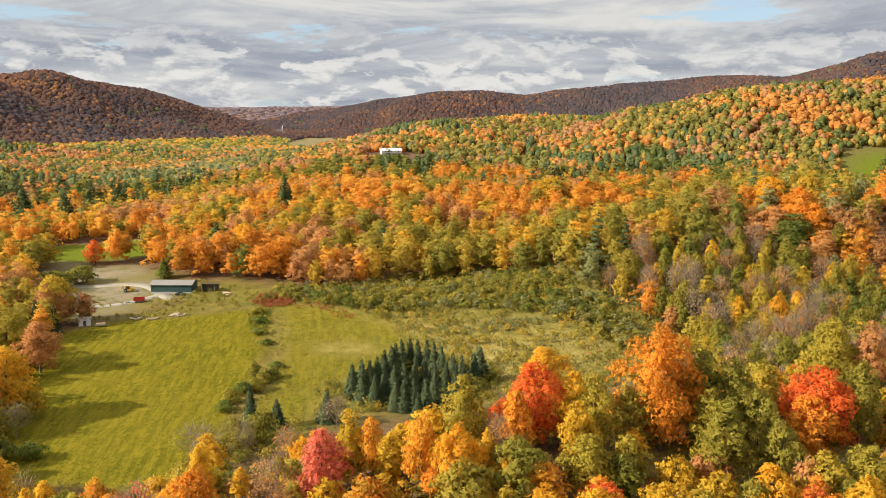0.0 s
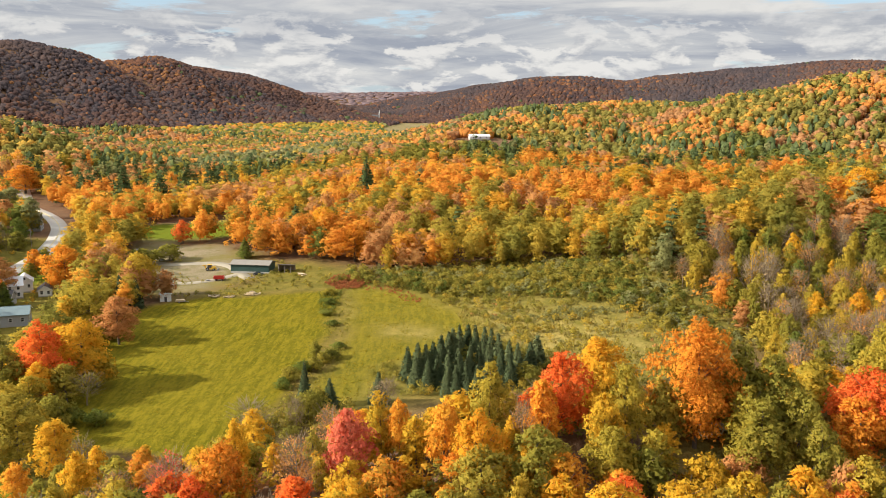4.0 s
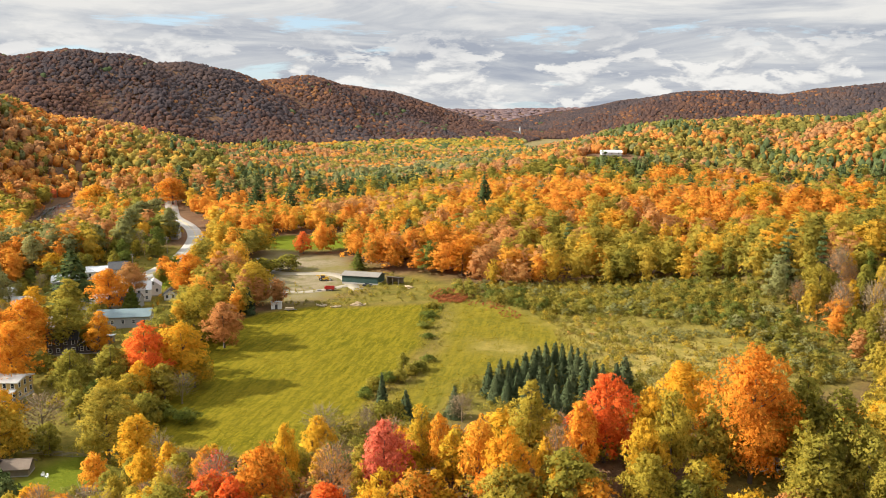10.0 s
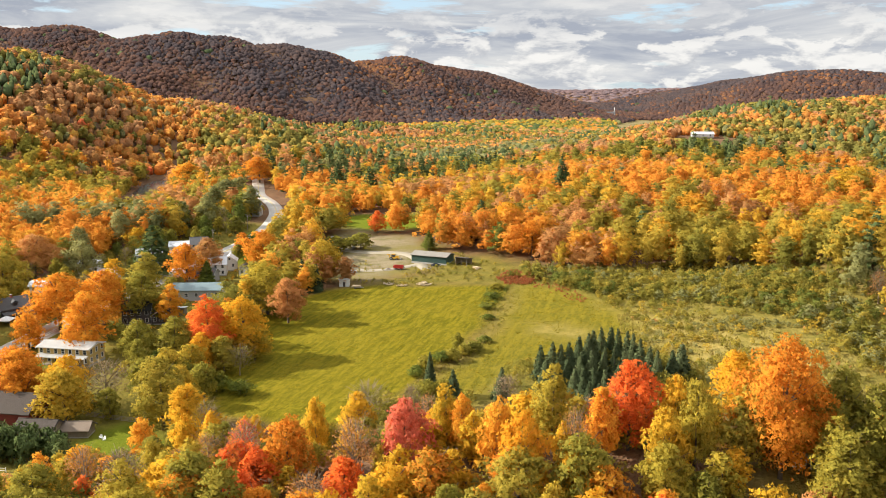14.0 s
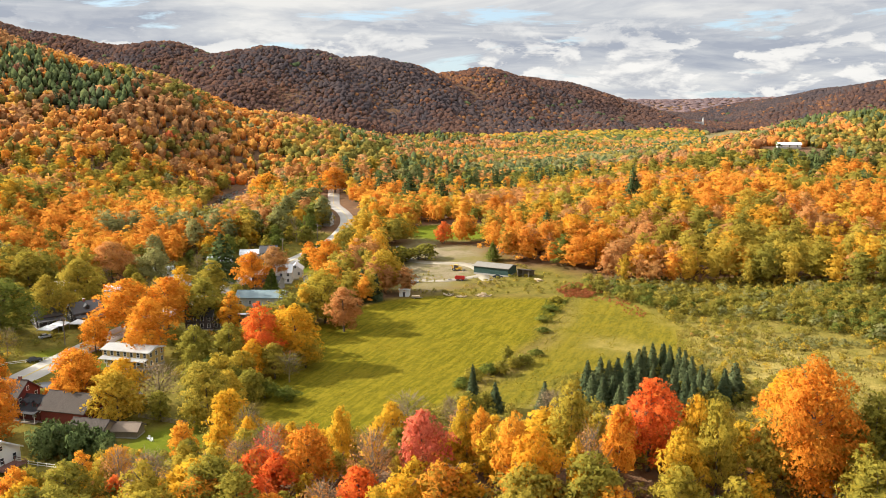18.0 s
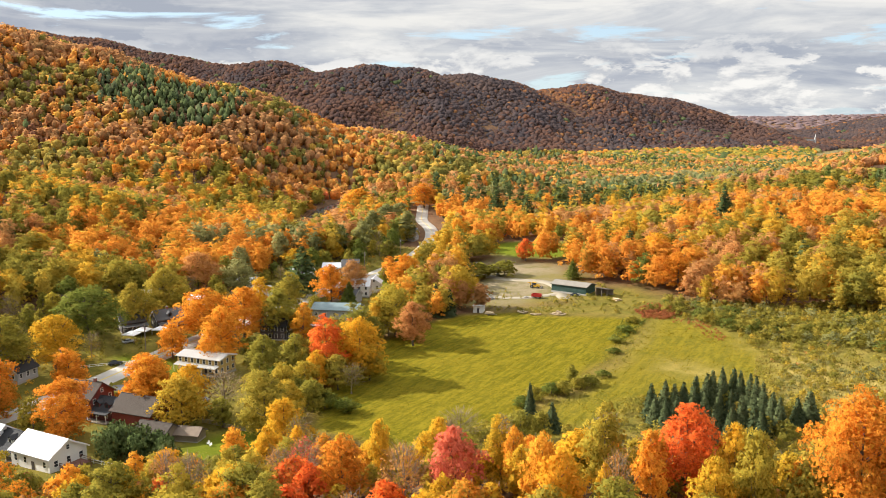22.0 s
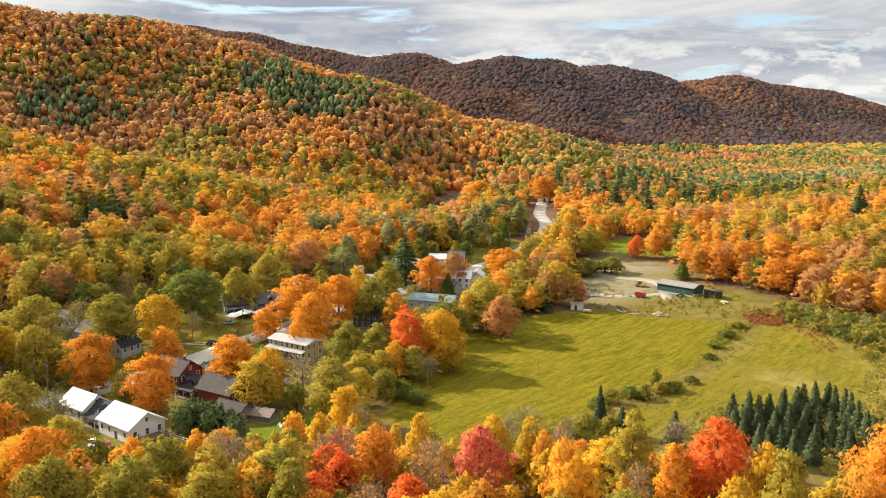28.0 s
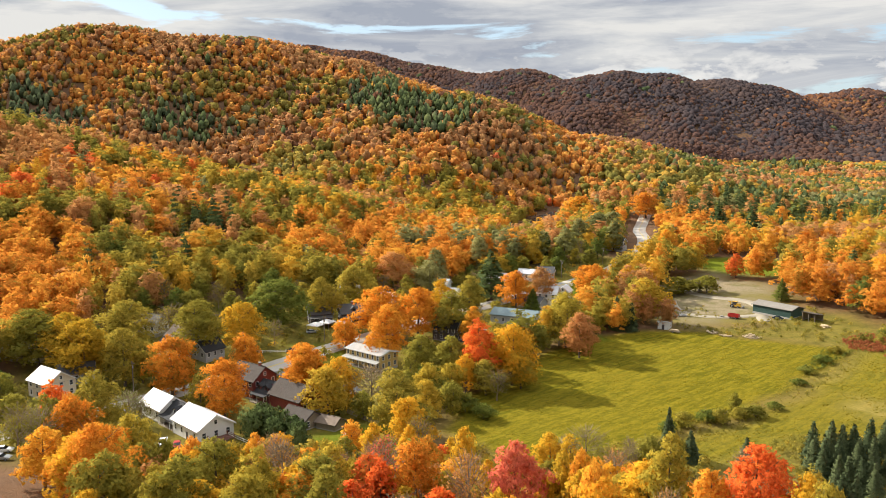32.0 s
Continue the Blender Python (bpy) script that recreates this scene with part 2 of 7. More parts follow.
BARK = plain("bark", (0.11, 0.085, 0.065), 0.9, grain=3, vary=0.4, relief=0.02)
BARK_PALE = plain("bark_pale", (0.27, 0.20, 0.125), 0.9, grain=3, vary=0.4, relief=0.02)


def ground_material():
    m, nt, b = nodes_for("ground")
    fine, mid, wide = fuzz(nt, 1.6, 8, 0.7), fuzz(nt, 0.16, 6, 0.65), fuzz(nt, 0.03, 4)
    floor = blend(nt, ramp(nt, mid, [(0.3, 0.0), (0.7, 1.0)]), (0.12, 0.072, 0.044), (0.19, 0.108, 0.058))
    scrub = blend(nt, ramp(nt, mid, [(0.35, 0.0), (0.62, 1.0)]), (0.125, 0.108, 0.02), (0.23, 0.175, 0.036))
    scrub = blend(nt, ramp(nt, fine, [(0.4, 0.0), (0.75, 0.7)]), scrub, (0.067, 0.07, 0.022))
    rows = fuzz(nt, 0.55, 5, 0.65, stretch=(0.14, 1.0, 1.0, -98))
    rows2 = fuzz(nt, 0.8, 5, 0.7, stretch=(0.3, 1.0, 1.0, -70))
    mown = blend(nt, ramp(nt, rows, [(0.42, 0.0), (0.58, 1.0)]), (0.112, 0.102, 0.007), (0.212, 0.166, 0.012))
    mown = blend(nt, ramp(nt, rows2, [(0.5, 0.0), (0.64, 0.7)]), mown, (0.084, 0.080, 0.008))
    mown = blend(nt, ramp(nt, fuzz(nt, 0.35, 6, 0.7), [(0.5, 0.0), (0.68, 0.6)]), mown, (0.245, 0.185, 0.018))
    mown = blend(nt, ramp(nt, wide, [(0.4, 0.0), (0.7, 0.5)]), mown, (0.225, 0.168, 0.016))
    mown = blend(nt, ramp(nt, fuzz(nt, 1.1, 6, 0.75, stretch=(0.5, 1.0, 1.0, -98)), [(0.48, 0.0), (0.66, 0.65)]), mown, (0.078, 0.076, 0.008))
    dry = blend(nt, ramp(nt, mid, [(0.3, 0.0), (0.6, 1.0)]), (0.17, 0.14, 0.026), (0.34, 0.255, 0.075))
    dry = blend(nt, ramp(nt, fine, [(0.45, 0.0), (0.8, 0.7)]), dry, (0.10, 0.10, 0.02))
    lawn = blend(nt, ramp(nt, fine, [(0.3, 0.0), (0.7, 1.0)]), (0.085, 0.115, 0.010), (0.16, 0.17, 0.016))
    gravel = blend(nt, ramp(nt, fine, [(0.3, 0.0), (0.7, 1.0)]), (0.185, 0.145, 0.085), (0.30, 0.245, 0.155))
    gravel = blend(nt, ramp(nt, mid, [(0.45, 0.0), (0.62, 0.75)]), gravel, (0.135, 0.122, 0.045))
    c = floor
    for key, col in (("scrub", scrub), ("dry", dry), ("mown", mown), ("lawn", lawn), ("gravel", gravel)):
        c = blend(nt, attribute(nt, key), c, col)
    nt.links.new(c, b.inputs["Base Color"])
    b.inputs["Roughness"].default_value = 0.95
    b.inputs["Specular IOR Level"].default_value = 0.02
    bump(nt, b, fine, 0.9, 0.5)
    return m


GROUND = ground_material()

# ------------------------------------------------------------------ the lie of the land
# crest lines: a list of (x, y, height) and the half width of the slope on both sides
CRESTS = [
    ([(-1300, 60, 150), (-1057, 223, 178), (-1024, 292, 192), (-974, 363, 195), (-916, 411, 186), (-860, 493, 178), (-794, 533, 153), (-719, 561, 128), (-668, 599, 114), (-614, 635, 73), (-566, 672, 67), (-535, 690, 45), (-473, 756, 14)], 190),
    ([(-700, 40, 95), (-560, 120, 76), (-400, 140, 44), (-330, 130, 24)], 110),
    ([(-560, 180, 62), (-455, 260, 42), (-410, 300, 22), (-440, 400, 12)], 120),
    ([(-2200, 800, 280), (-1890, 886, 302), (-1580, 972, 245), (-1459, 1022, 224), (-1338, 1071, 197), (-1246, 1107, 180), (-1153, 1143, 180), (-1070, 1158, 159), (-1033, 1194, 167), (-996, 1230, 177), (-950, 1268, 167), (-904, 1307, 148), (-872, 1358, 153), (-840, 1410, 141), (-800, 1494, 122), (-774, 1541, 134), (-748, 1588, 142), (-694, 1659, 122), (-640, 1730, 107), (-626, 1817, 85), (-611, 1904, 63), (-590, 1977, 58), (-570, 2050, 41), (-535, 2125, 12), (-500, 2200, 8)], 235),
    ([(-420, 2420, 40), (-280, 2283, 69), (-122, 2187, 96), (-8, 2150, 114), (105, 2147, 111), (206, 2140, 102), (303, 2130, 116), (436, 2105, 131), (603, 2011, 142), (749, 1854, 137), (868, 1690, 176), (1200, 1500, 200)], 260),
    ([(-2600, 3700, 120), (-1500, 4050, 76), (-900, 4150, 76), (-400, 4250, 85), (200, 4350, 78), (1500, 4300, 100)], 600),
    ([(-60, 830, 36), (20, 960, 56), (108, 1050, 60), (180, 984, 60), (252, 930, 78), (322, 947, 92), (504, 978, 105), (800, 900, 130)], 190),
    ([(-170, 580, 10), (-70, 525, 22), (80, 500, 26), (200, 500, 35), (330, 470, 52), (600, 420, 80)], 125),
    ([(48, 345, 14), (82, 365, 27), (150, 380, 34), (260, 360, 50)], 55),
    ([(-95, 85, 7), (-62, 112, 12), (-40, 127, 13.5), (-20, 137, 16), (5, 140, 22.5), (42, 152, 21), (75, 166, 23), (110, 178, 27), (160, 190, 34), (260, 240, 42)], 34),
    ([(-90, -40, 36), (0, 0, 40), (90, 40, 42), (200, 80, 46)], 90),
]

RIVER = [(-365, 432), (-388, 462), (-414, 492), (-434, 525), (-440, 560)]


def land(x, y):
    """The height of the ground; x and y are numbers or arrays."""
    x, y = np.asarray(x, float), np.asarray(y, float)
    total = np.zeros(np.broadcast(x, y).shape)
    for line, width in CRESTS:
        best, slope = np.zeros_like(total), np.zeros_like(total)
        for (x0, y0, z0), (x1, y1, z1) in zip(line, line[1:]):
            dx, dy = x1 - x0, y1 - y0
            f = np.clip(((x - x0) * dx + (y - y0) * dy) / (dx * dx + dy * dy), 0, 1)
            d = np.hypot(x - x0 - f * dx, y - y0 - f * dy)
            fall = np.exp(-(d / width) ** 1.7)
            best, slope = np.maximum(best, (z0 + f * (z1 - z0)) * fall), np.maximum(slope, fall)
        if width >= 230:
            # spurs and gullies down the slopes, none along the crest
            spur = np.sin(x / 74 + 1.2 * np.sin(y / 95)) * np.sin(y / 83 + 1.4 * np.sin(x / 120)) + 0.5 * np.sin(x / 31 + y / 43)
            best = best * (1 + 0.13 * spur * np.clip(9 * slope * (0.66 - slope), 0, 1))
        total = total + best ** 3
    base = 16 * (1 - np.exp(-np.maximum(y - 340, 0) / 800)) + 5.5 * np.exp(-((x + 262) / 60) ** 2 - ((y - 425) / 70) ** 2)
    rough = 0.6 * np.sin(x * 0.021 + 1.3) * np.sin(y * 0.017) + 0.016 * total ** (1 / 3) * (np.sin(x * 0.013 + y * 0.009) + np.sin(x * 0.007 - y * 0.019 + 2) + 0.7 * np.sin(x * 0.031 + y * 0.023))
    hill = np.maximum(total ** (1 / 3) - 1.6, 0)
    for (x0, y0), (x1, y1) in zip(RIVER, RIVER[1:]):
        dx, dy = x1 - x0, y1 - y0
        f = np.clip(((x - x0) * dx + (y - y0) * dy) / (dx * dx + dy * dy), 0, 1)
        hill = hill * (1 - 0.42 * np.exp(-(np.hypot(x - x0 - f * dx, y - y0 - f * dy) / 60) ** 2))
    return base + hill + rough * np.clip(hill / 6, 0, 1)


def inside(poly, x, y, soft):
    """1 inside a polygon, 0 outside, a soft edge of that many metres."""
    x, y = np.asarray(x, float), np.asarray(y, float)
    dist, odd = np.full(x.shape, 1e9), np.zeros(x.shape, bool)
    for (x0, y0), (x1, y1) in zip(poly, poly[1:] + poly[:1]):
        dx, dy = x1 - x0, y1 - y0
        f = np.clip(((x - x0) * dx + (y - y0) * dy) / (dx * dx + dy * dy), 0, 1)
        dist = np.minimum(dist, np.hypot(x - x0 - f * dx, y - y0 - f * dy))
        odd ^= ((y0 > y) != (y1 > y)) & (x < (x1 - x0) * (y - y0) / (y1 - y0 + 1e-12) + x0)
    return np.clip(np.where(odd, dist, -dist) / soft * 0.5 + 0.5, 0, 1)

# ------------------------------------------------------------------ land use, as polygons in plan
FIELD = [(-141, 300), (-122, 316), (-100, 322), (-79, 331), (-72, 338), (-64, 300), (-54, 245), (-56, 208), (-52, 178), (-66, 166), (-95, 172), (-112, 186), (-118, 210), (-134, 240), (-142, 262)]
PASTURE = [(-66, 338), (-50, 336), (-28, 318), (-8, 290), (-12, 262), (-36, 240), (-36, 205), (-50, 195), (-53, 210), (-51, 245), (-60, 300)]
MARSH = [(-78, 342), (-62, 352), (-30, 358), (0, 364), (24, 364), (41, 346), (54, 326), (72, 298), (80, 270), (48, 232), (20, 214), (-8, 214), (-36, 200), (-52, 180), (-48, 240)]
TAN = [(-22, 312), (6, 308), (40, 292), (58, 272), (40, 246), (8, 232), (-8, 262)]
YARD = [(-190, 412), (-150, 400), (-122, 384), (-112, 356), (-112, 338), (-134, 318), (-152, 312), (-166, 330), (-172, 352), (-196, 384)]
MEADOW = [(-225, 420), (-180, 412), (-150, 420), (-142, 440), (-165, 462), (-205, 452)]
VILLAGE = [(-90, 120), (-60, 138), (-92, 166), (-118, 186), (-140, 240), (-165, 300), (-190, 330), (-235, 400), (-262, 400), (-262, 330), (-250, 250), (-250, 160), (-215, 90), (-140, 60), (-100, 90)]
LAWNS = [
    [(-112, 137), (-92, 140), (-88, 152), (-108, 160), (-114, 150)],
    [(-98, 118), (-88, 116), (-84, 128), (-96, 130)],
    [(-190, 172), (-168, 168), (-160, 180), (-184, 188)],
    [(-232, 330), (-212, 318), (-196, 336), (-222, 352)],
    [(-148, 262), (-140, 262), (-136, 276), (-146, 280)],
    [(70, 372), (112, 372), (120, 388), (84, 390)],
]
HILL_PASTURES = [
    [(209, 468), (246, 460), (420, 640), (420, 791), (369, 784), (225, 500)],
    [(-712, 316), (-661, 367), (-640, 352), (-692, 306)],
    [(-420, 540), (-350, 560), (-345, 575), (-425, 560)],
    [(-292, 1560), (-264, 1470), (-212, 1500), (-205, 1690), (-236, 1790), (-280, 1740)],
]
ROUGH = [(-136, 312), (-100, 320), (-76, 329), (-58, 336), (-56, 350), (-64, 362), (-92, 376), (-114, 372), (-114, 340)]
TAN_PATCHES = [[(-46, 288), (-24, 287), (-17, 277), (-26, 270), (-43, 272)], [(-67, 318), (-58, 320), (-47, 286), (-53, 274), (-62, 288)]]
EDGE = [(-66, 356), (-30, 366), (0, 376), (28, 376), (48, 356), (62, 336), (82, 308), (90, 272), (66, 266), (50, 298), (20, 322), (-18, 334), (-40, 346)]
EAST = [(66, 205), (105, 222), (150, 215), (172, 300), (128, 352), (86, 338), (62, 322), (80, 296), (84, 262)]
STRIP = [(-76, 342), (-60, 342), (-44, 250), (-44, 188), (-62, 188), (-59, 245)]
CLEARING = [(44, 126), (74, 132), (84, 150), (62, 160), (40, 152), (34, 140)]


def grades(lo, hi, fine_lo, fine_hi, step, grow):
    """Grid lines, close together in the middle and wider and wider outside."""
    mid = list(np.arange(fine_lo, fine_hi + 1e-6, step))
    out, d = [fine_lo], step
    while out[-1] > lo:
        d = min(d * grow, 46)
        out.append(out[-1] - d)
    back, d = [], step
    p = mid[-1]
    while p < hi:
        d = min(d * grow, 46)
        p += d
        back.append(p)
    return np.array(out[:0:-1] + mid + back)


def mesh_object(name, verts, faces, material, parent=None, smooth=False):
    me = bpy.data.meshes.new(name)
    me.from_pydata(verts, [], faces)
    me.materials.append(material)
    if smooth:
        me.polygons.foreach_set("use_smooth", [True] * len(me.polygons))
    ob = new(name, me)
    ob.parent = parent
    return ob


def value_layer(me, name, values):
    a = me.attributes.new(name, "FLOAT", "POINT")
    a.data.foreach_set("value", np.asarray(values, np.float32))


def wobble(x, y, s):
    return np.sin(x * s + 1.7 * np.sin(y * s * 0.7)) * np.cos(y * s * 1.1 + 1.3 * np.sin(x * s * 0.9))


def build_ground():
    xs = grades(-4700, 3200, -270, 110, 2.4, 1.13)
    ys = grades(-1200, 4780, 84, 440, 2.4, 1.13)
    X, Y = np.meshgrid(xs, ys)
    Z = land(X, Y)
    nx, ny = len(xs), len(ys)
    verts = np.stack([X, Y, Z], -1).reshape(-1, 3)
    k = (np.arange(ny - 1)[:, None] * nx + np.arange(nx - 1)).ravel()
    faces = np.stack([k, k + 1, k + nx + 1, k + nx], -1)
    me = bpy.data.meshes.new("ground")
    me.vertices.add(len(verts))
    me.vertices.foreach_set("co", verts.astype(np.float32).ravel())
    me.loops.add(faces.size)
    me.loops.foreach_set("vertex_index", faces.ravel().astype(np.int32))
    me.polygons.add(len(faces))
    me.polygons.foreach_set("loop_start", np.arange(0, faces.size, 4, dtype=np.int32))
    me.polygons.foreach_set("use_smooth", np.ones(len(faces), bool))
    me.update(calc_edges=True)
    me.materials.append(GROUND)
    x, y = X.ravel(), Y.ravel()
    jx, jy = x + 2.2 * wobble(x, y, 0.11), y + 2.2 * wobble(y, x, 0.13)
    mown = np.maximum(inside(FIELD, jx, jy, 3), inside(PASTURE, jx, jy, 5) * 0.85) * (1 - 0.8 * inside(TAN_PATCHES[0], jx, jy, 6))
    tan = np.maximum(inside(TAN, jx, jy, 14), inside(PASTURE, jx, jy, 6) * 0.55)
    scrub = np.maximum.reduce([inside(MARSH, jx, jy, 8), inside(EDGE, jx, jy, 10), inside(EAST, jx, jy, 8), inside(ROUGH, jx, jy, 8), inside(VILLAGE, jx, jy, 6), inside(YARD, jx, jy, 9), inside(CLEARING, jx, jy, 5)])
    lawn = np.maximum.reduce([inside(p, jx, jy, 3) for p in LAWNS] + [inside(MEADOW, jx, jy, 5)] + [inside(HILL_PASTURES[0], jx, jy, 10)])
    dry = np.maximum.reduce([tan, inside(TAN_PATCHES[0], jx, jy, 6), 0.6 * inside(TAN_PATCHES[1], jx, jy, 6)] + [inside(p, jx, jy, 8) for p in HILL_PASTURES[1:]] + [inside(CLEARING, jx, jy, 6) * 0.8])
    value_layer(me, "mown", mown)
    value_layer(me, "dry", dry)
    value_layer(me, "scrub", scrub)
    value_layer(me, "lawn", lawn)
    value_layer(me, "gravel", np.maximum(inside(YARD, jx, jy, 7) * np.clip(0.65 + 0.9 * wobble(x, y, 0.06), 0, 1), 0.7 * inside(HILL_PASTURES[3], x, y, 10)))
    tagged(new("ground", me), "rolling valley ground of mown grass, scrub and forest floor", "ground", kind="structure")


build_ground()


def drape(name, line, width, material, lift, label, category):
    """A ribbon along a line, lying on the ground, with an edge that drops into it."""
    pts = []
    for (x0, y0), (x1, y1) in zip(line, line[1:]):
        n = max(2, int(math.hypot(x1 - x0, y1 - y0) / 4))
        pts += [(x0 + (x1 - x0) * i / n, y0 + (y1 - y0) * i / n) for i in range(n)]
    pts.append(line[-1])
    p = np.array(pts, float)
    for _ in range(6):
        p[1:-1] = (p[:-2] + 2 * p[1:-1] + p[2:]) / 4
    d = np.gradient(p, axis=0)
    d /= np.linalg.norm(d, axis=1)[:, None]
    side = np.stack([-d[:, 1], d[:, 0]], 1)
    verts, faces = [], []
    for i, (q, s) in enumerate(zip(p, side)):
        for k, dz in ((-0.58, -0.5), (-0.5, lift), (0, lift + 0.08), (0.5, lift), (0.58, -0.5)):
            x, y = q + s * k * width
            verts.append((x, y, float(land(x, y)) + dz))
        if i:
            for k in range(4):
                a = (i - 1) * 5 + k
                faces.append((a, a + 5, a + 6, a + 1))
    ob = mesh_object(name, verts, faces, material, smooth=True)
    return tagged(ob, label, category, kind="structure")


def asphalt_material(name, base, crack):
    m, nt, b = nodes_for(name)
    c = blend(nt, fuzz(nt, 2.5, 7, 0.7), tuple(k * 0.75 for k in base), tuple(k * 1.2 for k in base))
    c = blend(nt, ramp(nt, fuzz(nt, 0.12, 5), [(0.45, 0.0), (0.6, 0.6)]), c, crack)
    nt.links.new(c, b.inputs["Base Color"])
    b.inputs["Roughness"].default_value = 0.55
    bump(nt, b, fuzz(nt, 6, 4), 0.3, 0.03)
    return m


ROAD_PALE = asphalt_material("road_pale", (0.42, 0.39, 0.34), (0.34, 0.315, 0.275))
ASPHALT = asphalt_material("asphalt", (0.12, 0.12, 0.125), (0.085, 0.085, 0.09))
GRAVEL = asphalt_material("gravel_track", (0.31, 0.265, 0.19), (0.24, 0.205, 0.14))
MAIN_ROAD = [(-112, 20), (-136, 52), (-152, 76), (-163, 110), (-170, 150), (-179, 177), (-190, 210), (-205, 260), (-219, 310), (-224, 345), (-228, 375), (-237, 402), (-249, 426), (-268, 452), (-291, 478), (-314, 499), (-350, 548)]
drape("road", MAIN_ROAD, 8.5, ROAD_PALE, 0.10, "pale worn two-lane road bending between the trees", "road")
drape("side_street", [(-170, 150), (-160, 166), (-146, 172), (-136, 168)], 5, ASPHALT, 0.06, "dark asphalt side street past the yellow house", "street")
drape("yard_track", [(-114, 346), (-122, 352), (-126, 364), (-140, 372), (-160, 366), (-176, 372)], 5, GRAVEL, 0.08, "pale gravel track looping through the yard", "track")
drape("yard_loop", [(-122, 352), (-128, 342), (-140, 334), (-156, 340), (-166, 352)], 4, GRAVEL, 0.08, "pale gravel track looping through the yard", "track")


# ------------------------------------------------------------------ trees
def rand_dirs(rng, n):
    v = rng.normal(size=(n, 3))
    return v / np.linalg.norm(v, axis=1)[:, None]


def cards(rng, points, normals, size, corners, jitter=0.85):
    """Small leaf sprays, three or four corners each, turned roughly outwards, with the normals of the bough they sit on."""
    n = len(points)
    nor = normals + rng.normal(size=(n, 3)) * jitter
    nor *= np.where((nor * normals).sum(1) < 0, -1.0, 1.0)[:, None]
    nor /= np.linalg.norm(nor, axis=1)[:, None]
    t = np.cross(nor, rand_dirs(rng, n))
    t /= np.linalg.norm(t, axis=1)[:, None] + 1e-9
    u = np.cross(nor, t)
    s = (size * rng.uniform(0.6, 1.35, n))[:, None]
    if corners == 3:
        rim = [t * s, (-0.5 * t + 0.87 * u) * s, (-0.5 * t - 0.87 * u) * s]
    else:
        rim = [t * s, u * s * 0.6 + nor * s * 0.2, -t * s, -u * s * 0.6 + nor * s * 0.2]
    verts = np.stack([points + r for r in rim], 1).reshape(-1, 3)
    faces = np.arange(n * corners).reshape(n, corners)
    soft = 0.75 * normals + 0.25 * nor
    soft /= np.linalg.norm(soft, axis=1)[:, None] + 1e-9
    return verts, faces, np.repeat(soft, corners, axis=0)


def broadleaf_points(rng, n, height, radius, low=0.08, lobes=16):
    """Places on the boughs of an uneven egg-shaped crown: many small rounded leaf masses of different size, with gaps between."""
    centres, sizes = [], []
    lean, swell = rng.uniform(0, 6.28, 3), rng.uniform(0.10, 0.24, 3)
    for k in range(lobes):
        g = (k + rng.uniform(0.1, 0.9)) / lobes
        prof = math.sin(math.pi * min(1, g * 0.86 + 0.14)) ** 0.62 * (1.08 - 0.3 * g)
        a = k * 2.4 + rng.uniform(-0.6, 0.6)
        uneven = 1 + swell[0] * math.sin(a + lean[0] + 3 * g) + swell[1] * math.sin(2 * a + lean[1]) + swell[2] * math.sin(3 * a + lean[2] + 5 * g)
        r = radius * 0.76 * prof * uneven * rng.uniform(0.72, 1.12)
        centres.append((math.cos(a) * r, math.sin(a) * r, height * (low + (1 - low) * (0.08 + 0.83 * g)) + rng.uniform(-0.04, 0.04) * height))
        sizes.append(radius * rng.uniform(0.17, 0.40) * (0.55 + 0.45 * prof))
    for g in (0.38, 0.62):
        centres.append((0, 0, height * (low + (1 - low) * g)))
        sizes.append(radius * 0.55)
    centres, sizes = np.array(centres), np.array(sizes)
    w = sizes ** 2 / (sizes ** 2).sum()
    pick = rng.choice(len(sizes), n, p=w)
    d = rand_dirs(rng, n)
    d[:, 2] = np.where(d[:, 2] < -0.35, -d[:, 2], d[:, 2])
    r = sizes[pick] * rng.uniform(0.55, 1.22, n)
    p = centres[pick] + d * r[:, None] * np.array([1.08, 1.08, 0.9])
    out = (p - np.array([0, 0, height * 0.42])) * np.array([1, 1, radius * 2 / height])
    out /= np.linalg.norm(out, axis=1)[:, None] + 1e-9
    nor = 0.55 * d + 0.75 * out
    return p, nor / np.linalg.norm(nor, axis=1)[:, None], centres, sizes


def conifer_points(rng, n, height, radius, low, layers, ragged):
    f = 1 - np.sqrt(rng.uniform(0, 1, n))
    tier = np.round(f * layers) / layers
    f = np.clip(tier + rng.uniform(-0.35, 0.1, n) / layers, 0, 1)
    a = rng.uniform(0, 2 * np.pi, n)
    lump = 1 + ragged * np.sin(a * 3 + tier * 40) + ragged * 0.7 * np.sin(a * 5 + tier * 90)
    r = radius * (1 - f) ** 0.85 * lump * rng.uniform(0.45, 1.0, n)
    p = np.stack([np.cos(a) * r, np.sin(a) * r, height * (low + (1 - low) * f) - 0.18 * r], 1)
    nor = np.stack([np.cos(a) * 0.8, np.sin(a) * 0.8, np.full(n, 0.65)], 1)
    return p, nor


def tube(path, radii, sides=6):
    """A limb: rings of corners along a path."""
    verts, faces = [], []
    for i, (p, r) in enumerate(zip(path, radii)):
        for k in range(sides):
            a = 2 * math.pi * k / sides
            verts.append((p[0] + math.cos(a) * r, p[1] + math.sin(a) * r, p[2]))
        if i:
            for k in range(sides):
                a, b = (i - 1) * sides + k, (i - 1) * sides + (k + 1) % sides
                faces.append((a, b, b + sides, a + sides))
    return verts, faces


